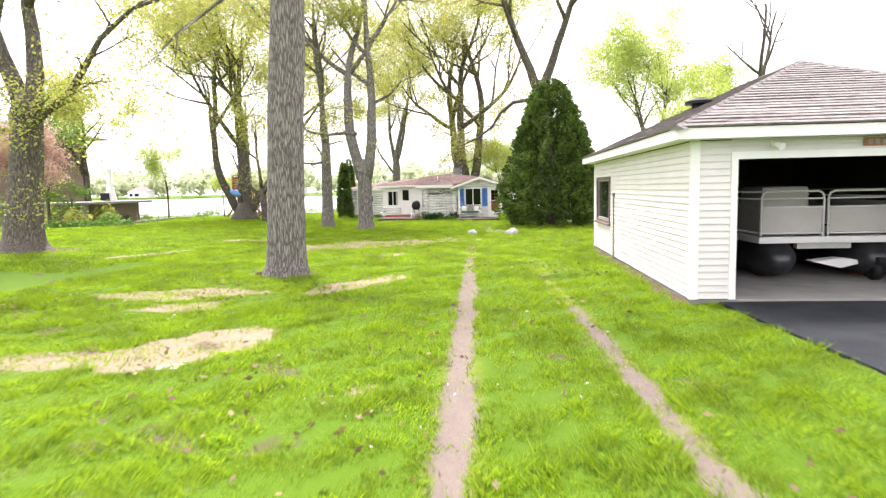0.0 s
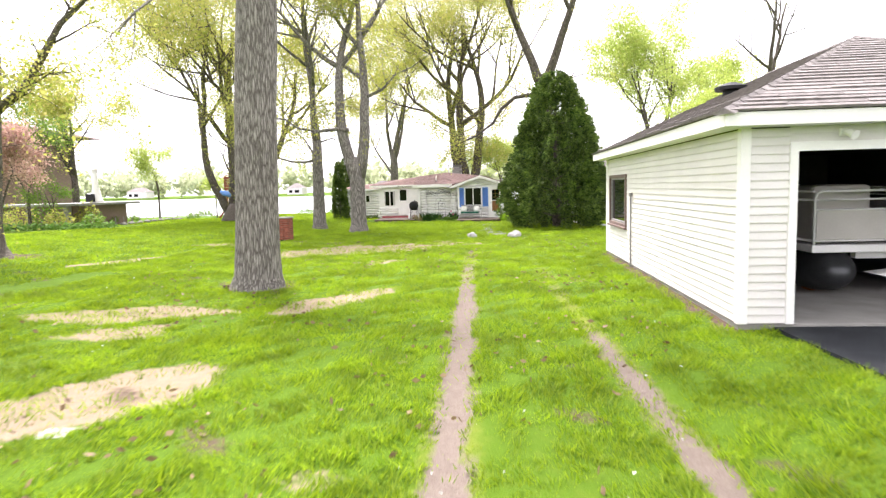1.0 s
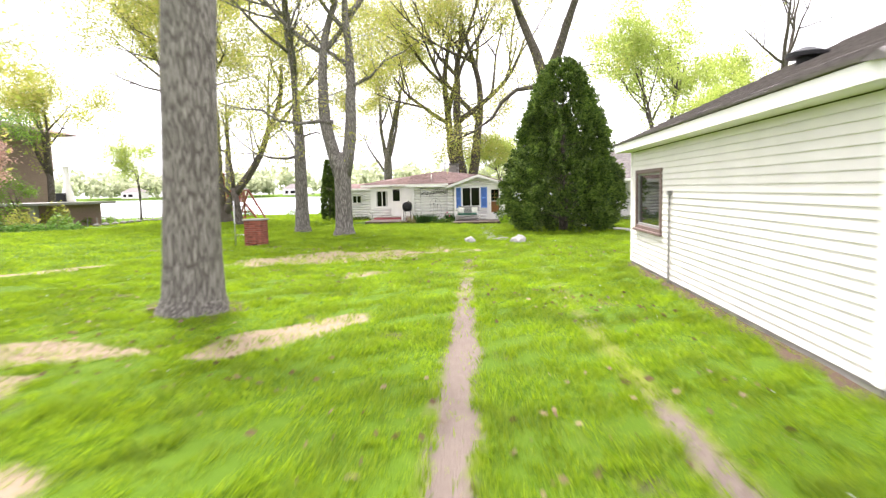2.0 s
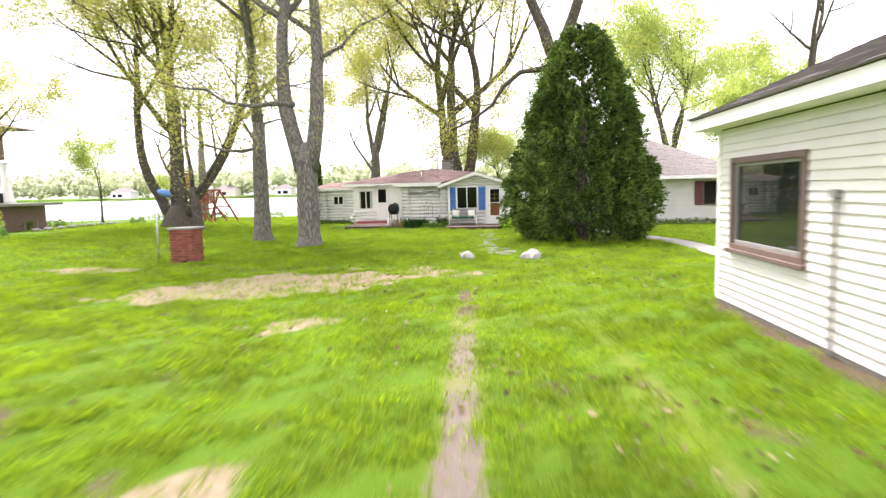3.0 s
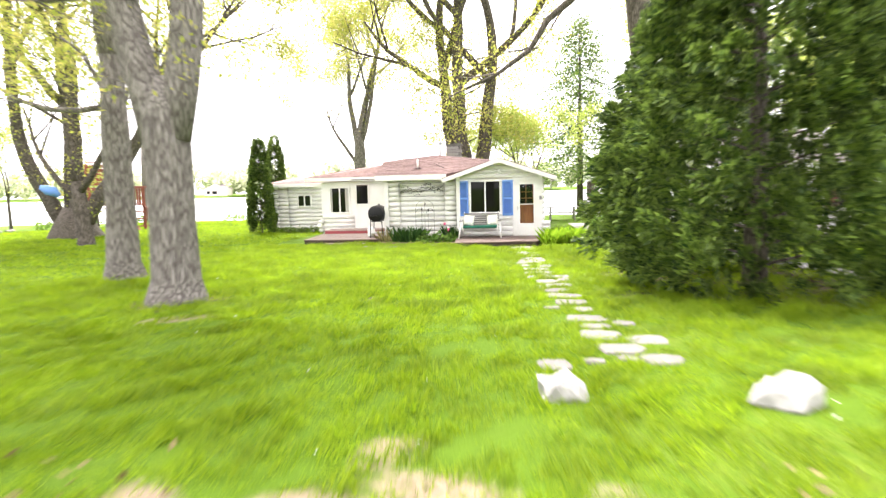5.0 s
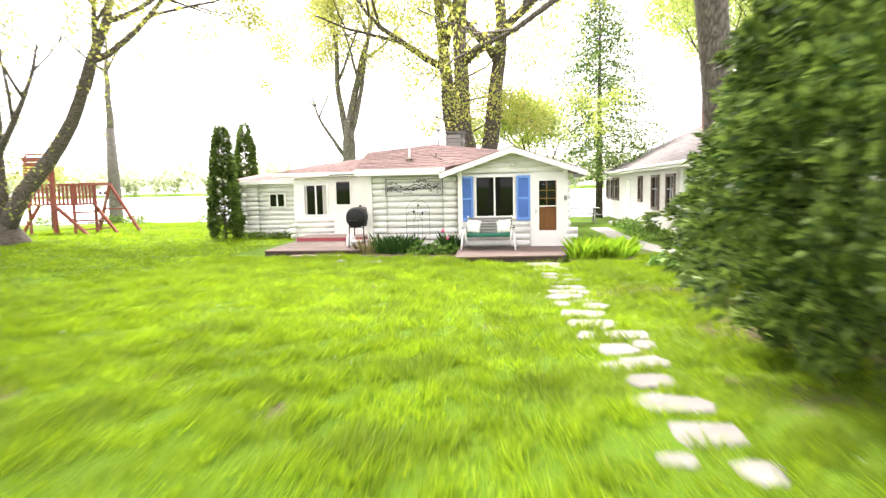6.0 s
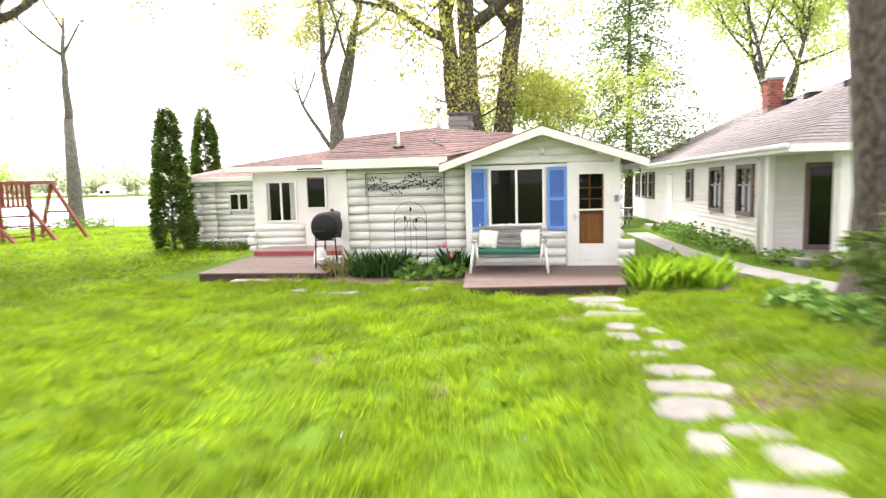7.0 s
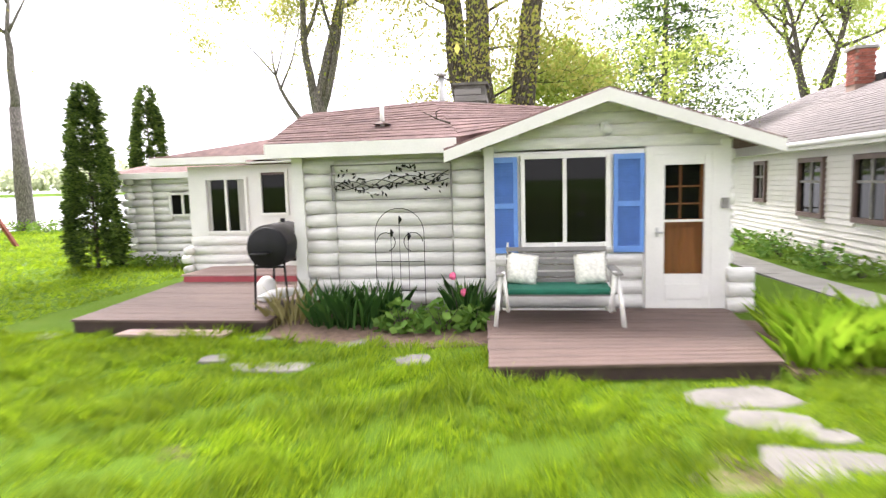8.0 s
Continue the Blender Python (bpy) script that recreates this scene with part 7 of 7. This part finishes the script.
# ---- far shore ----
rng = np.random.RandomState(9)
spots = []
for k in range(420):
    x, y = rng.uniform(-420, 420), rng.uniform(352, 430)
    h = rng.uniform(7, 15) + (y - 352) * 0.12
    base = 1.2 + (y - 352) * 0.05
    m = 46
    d = rng.normal(0, 1, (m, 3))
    d /= np.linalg.norm(d, axis=1)[:, None]
    r = rng.uniform(0.45, 1.0, (m, 1))
    spots.append(d * r * np.array([h * 0.38, h * 0.38, h * 0.48]) + np.array([x, y, base + h * 0.45]))
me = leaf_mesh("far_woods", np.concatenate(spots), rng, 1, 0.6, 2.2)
# leaf colour is lightened to stand in for the haze across the lake
tagged(link("far_woods", me, leafy("hazed_leaf", (0.32, 0.37, 0.22), (0.5, 0.52, 0.34), 0.55)), "spring woods on the far shore, haze put into their pale green", "woods", kind="stuff")
for i, (x, w) in enumerate(((-190, 14), (-150, 10), (-95, 12), (-60, 10), (-20, 12), (-260, 14))):
    small_house("pale house among trees on the far shore", x, 346, x + w, 354, 4.5, 3, SIDING if i % 2 else CREAM, SHINGLE, ((x + 1.5, x + 3.5, 1.5, 3.2), (x + 5, x + 8, 1.5, 3.2)), z=0.6)
# dock and moored things by the near shore
for i, (x, y) in enumerate(((-13.0, 42.0), (-31.0, 41.5), (-36.0, 43.0))):
    dk = thing("dock", "low grey wooden dock at the shore", "dock", Matrix.Translation((x, y, -0.8)), "docks")
    for k in range(14):
        part("plank", boxed(-0.6, k * 0.5, 0.35, 0.6, k * 0.5 + 0.46, 0.4), GREYWOOD, dk)
    for k in (0.3, 3.2, 6.3):
        for s in (-0.55, 0.55):
            bm = bmesh.new()
            tube(bm, [(s, k, -0.6), (s, k, 0.6)], [0.05, 0.05], 8)
            part("pile", bm, GREYWOOD, dk)
table = thing("picnic_table", "weathered wooden picnic table behind the cottage", "picnic table", Matrix.Translation((2.3, 33.5, -0.32)))
for k in range(5):
    part("plank", boxed(-0.9, -0.38 + k * 0.155, 0.72, 0.9, -0.24 + k * 0.155, 0.76), GREYWOOD, table)
for s in (-0.75, 0.65):
    part("bench", boxed(-0.9, s, 0.42, 0.9, s + 0.25, 0.46), GREYWOOD, table)
for x in (-0.65, 0.65):
    for s in (-1, 1):
        bm = bmesh.new()
        tube(bm, [(x, s * 0.65, 0), (x, s * 0.25, 0.73)], [0.045, 0.045], 4)
        part("leg", bm, GREYWOOD, table)


# ---- grass ----
def grass(n_, x0, x1, y0, y1, seed, h, wide=1.0):
    rng = np.random.RandomState(seed)
    x, y = rng.uniform(x0, x1, n_), rng.uniform(y0, y1, n_)
    dens = 0.55 + 0.45 * noise2(x, y, 2.4, 17)
    tuft = noise2(x, y, 9, 61) + 0.6 * noise2(x, y, 19, 63)
    keep = rng.uniform(0, 1, n_) < np.clip(dens + 0.55, 0.65, 1) * np.clip(1.1 + 0.45 * tuft, 0.4, 1) * (1 - 0.84 * bare_soil(x, y)) * (1 - 0.97 * rut_soil(x, y)) * (1 - 0.8 * dark_soil(x, y))
    g = inverse_of(garage)
    gu, gv = g[0][0] * x + g[0][1] * y + g[0][3], g[1][0] * x + g[1][1] * y + g[1][3]
    keep &= ~((gu > -0.06) & (gu < GW + 0.1) & (gv > -0.05) & (gv < GL + 0.1))
    keep &= ~((y < -11.55) & (x > 5.62 + np.clip((-11.6 - y) * 0.14, 0, 2)))
    keep &= ~((x > -4.95) & (x < -2.05) & (y > 18.95)) & ~((x > -2.08) & (x < 0.7) & (y > 17.7)) & ~((x < -4.95) & (x > -7.75) & (y > 19.4)) & ~((x > 0.7) & (x < 2.3) & (y > 18.15))
    for sx, sy, w, d in STONES:
        keep &= ~((np.abs(x - sx) < w * 0.46) & (np.abs(y - sy) < d * 0.46))
    keep &= ~((x + 6.98) ** 2 + (y - 2.9) ** 2 < 0.25)
    for (ax, ay), (bx, by) in zip(WALK, WALK[1:]):
        t = np.clip(((x - ax) * (bx - ax) + (y - ay) * (by - ay)) / ((bx - ax) ** 2 + (by - ay) ** 2), 0, 1)
        keep &= np.hypot(x - ax - t * (bx - ax), y - ay - t * (by - ay)) > 0.38
    x, y, tuft = x[keep], y[keep], tuft[keep]
    m = len(x)
    tall = np.clip(0.85 + 0.3 * noise2(x, y, 3.1, 23) + 0.45 * tuft, 0.3, 1.9) * (1 - 0.45 * np.clip(yellow_grass(x, y), 0, 1))
    z = gz(x, y) - 0.01
    a, b = rng.uniform(0, 6.283, m), 3.5 * noise2(x, y, 5, 65) + rng.normal(0, 1.0, m)
    hh = h * rng.uniform(0.5, 1.25, m) * tall
    w = rng.uniform(0.005, 0.010, m) * wide
    ln = hh * rng.uniform(0.3, 1.5, m)
    base = np.stack([x, y, z], 1)
    side = np.stack([np.cos(a) * w, np.sin(a) * w, np.zeros(m)], 1)
    tip = base + np.stack([np.cos(b) * ln, np.sin(b) * ln, hh], 1)
    v = np.stack([base - side, base + side, tip], 1).reshape(-1, 3)
    me = fast_mesh("grass", v, np.arange(3 * m).reshape(m, 3))
    return tagged(link("grass", me, GRASS), "short bright green lawn grass", "grass", kind="stuff")


grass(420000, -7.5, 7.5, -20.5, -6, 1, 0.075)
grass(420000, -8.5, 7.0, -6, 6, 2, 0.075)
grass(420000, -9.0, 4.5, 6, 19.4, 3, 0.105)
grass(150000, -22, -8.5, -8, 18, 4, 0.085, 2.0)
grass(110000, -26, -9.0, 18, 39, 5, 0.09, 2.6)
grass(110000, 4.3, 11, -3, 20.5, 6, 0.085, 1.8)
grass(70000, -7.5, 0, -26, -20.5, 7, 0.08, 1.5)


# ---- litter on the lawn ----
def litter(name, label, n_, size, mat, seed, x0, x1, y0, y1, category):
    rng = np.random.RandomState(seed)
    x, y = rng.uniform(x0, x1, n_), rng.uniform(y0, y1, n_)
    keep = rng.uniform(0, 1, n_) < np.clip(0.35 + 0.8 * noise2(x, y, 1.2, seed), 0.03, 1)
    keep &= ~((x > 4.4) & (y > -15) & (y < -2))
    x, y = x[keep], y[keep]
    spots = np.stack([x, y, gz(x, y) + rng.uniform(0.02, 0.06, len(x))], 1)
    me = leaf_mesh(name, spots, rng, 1, 0.005, size, 0.75)
    return tagged(link(name, me, mat), label, category, kind="stuff")


litter("fallen_leaves", "dry brown leaves scattered in the grass", 3400, 0.04, leafy("dry_leaf", (0.11, 0.07, 0.035), (0.27, 0.19, 0.1), 0.2), 91, -7, 5, -19.5, 2, "leaf litter")
litter("seed_heads", "tiny white seed heads in the grass", 420, 0.018, leafy("seed_head", (0.5, 0.5, 0.48), (0.7, 0.7, 0.68), 0.3), 92, -7, 5, -19.5, 14, "seed heads")
for i, (x, y) in enumerate(((3.2, 15.0), (2.8, 15.8), (3.4, 16.2), (3.1, 14.1), (2.7, 16.8), (3.6, 15.5))):
    bushy("hosta", "green hosta in the soil below the dark tree", x, y, 0.4, 0.4, 0.35, 110, 0.09, HOSTA, 260 + i, "plant", "tree-foot hostas")
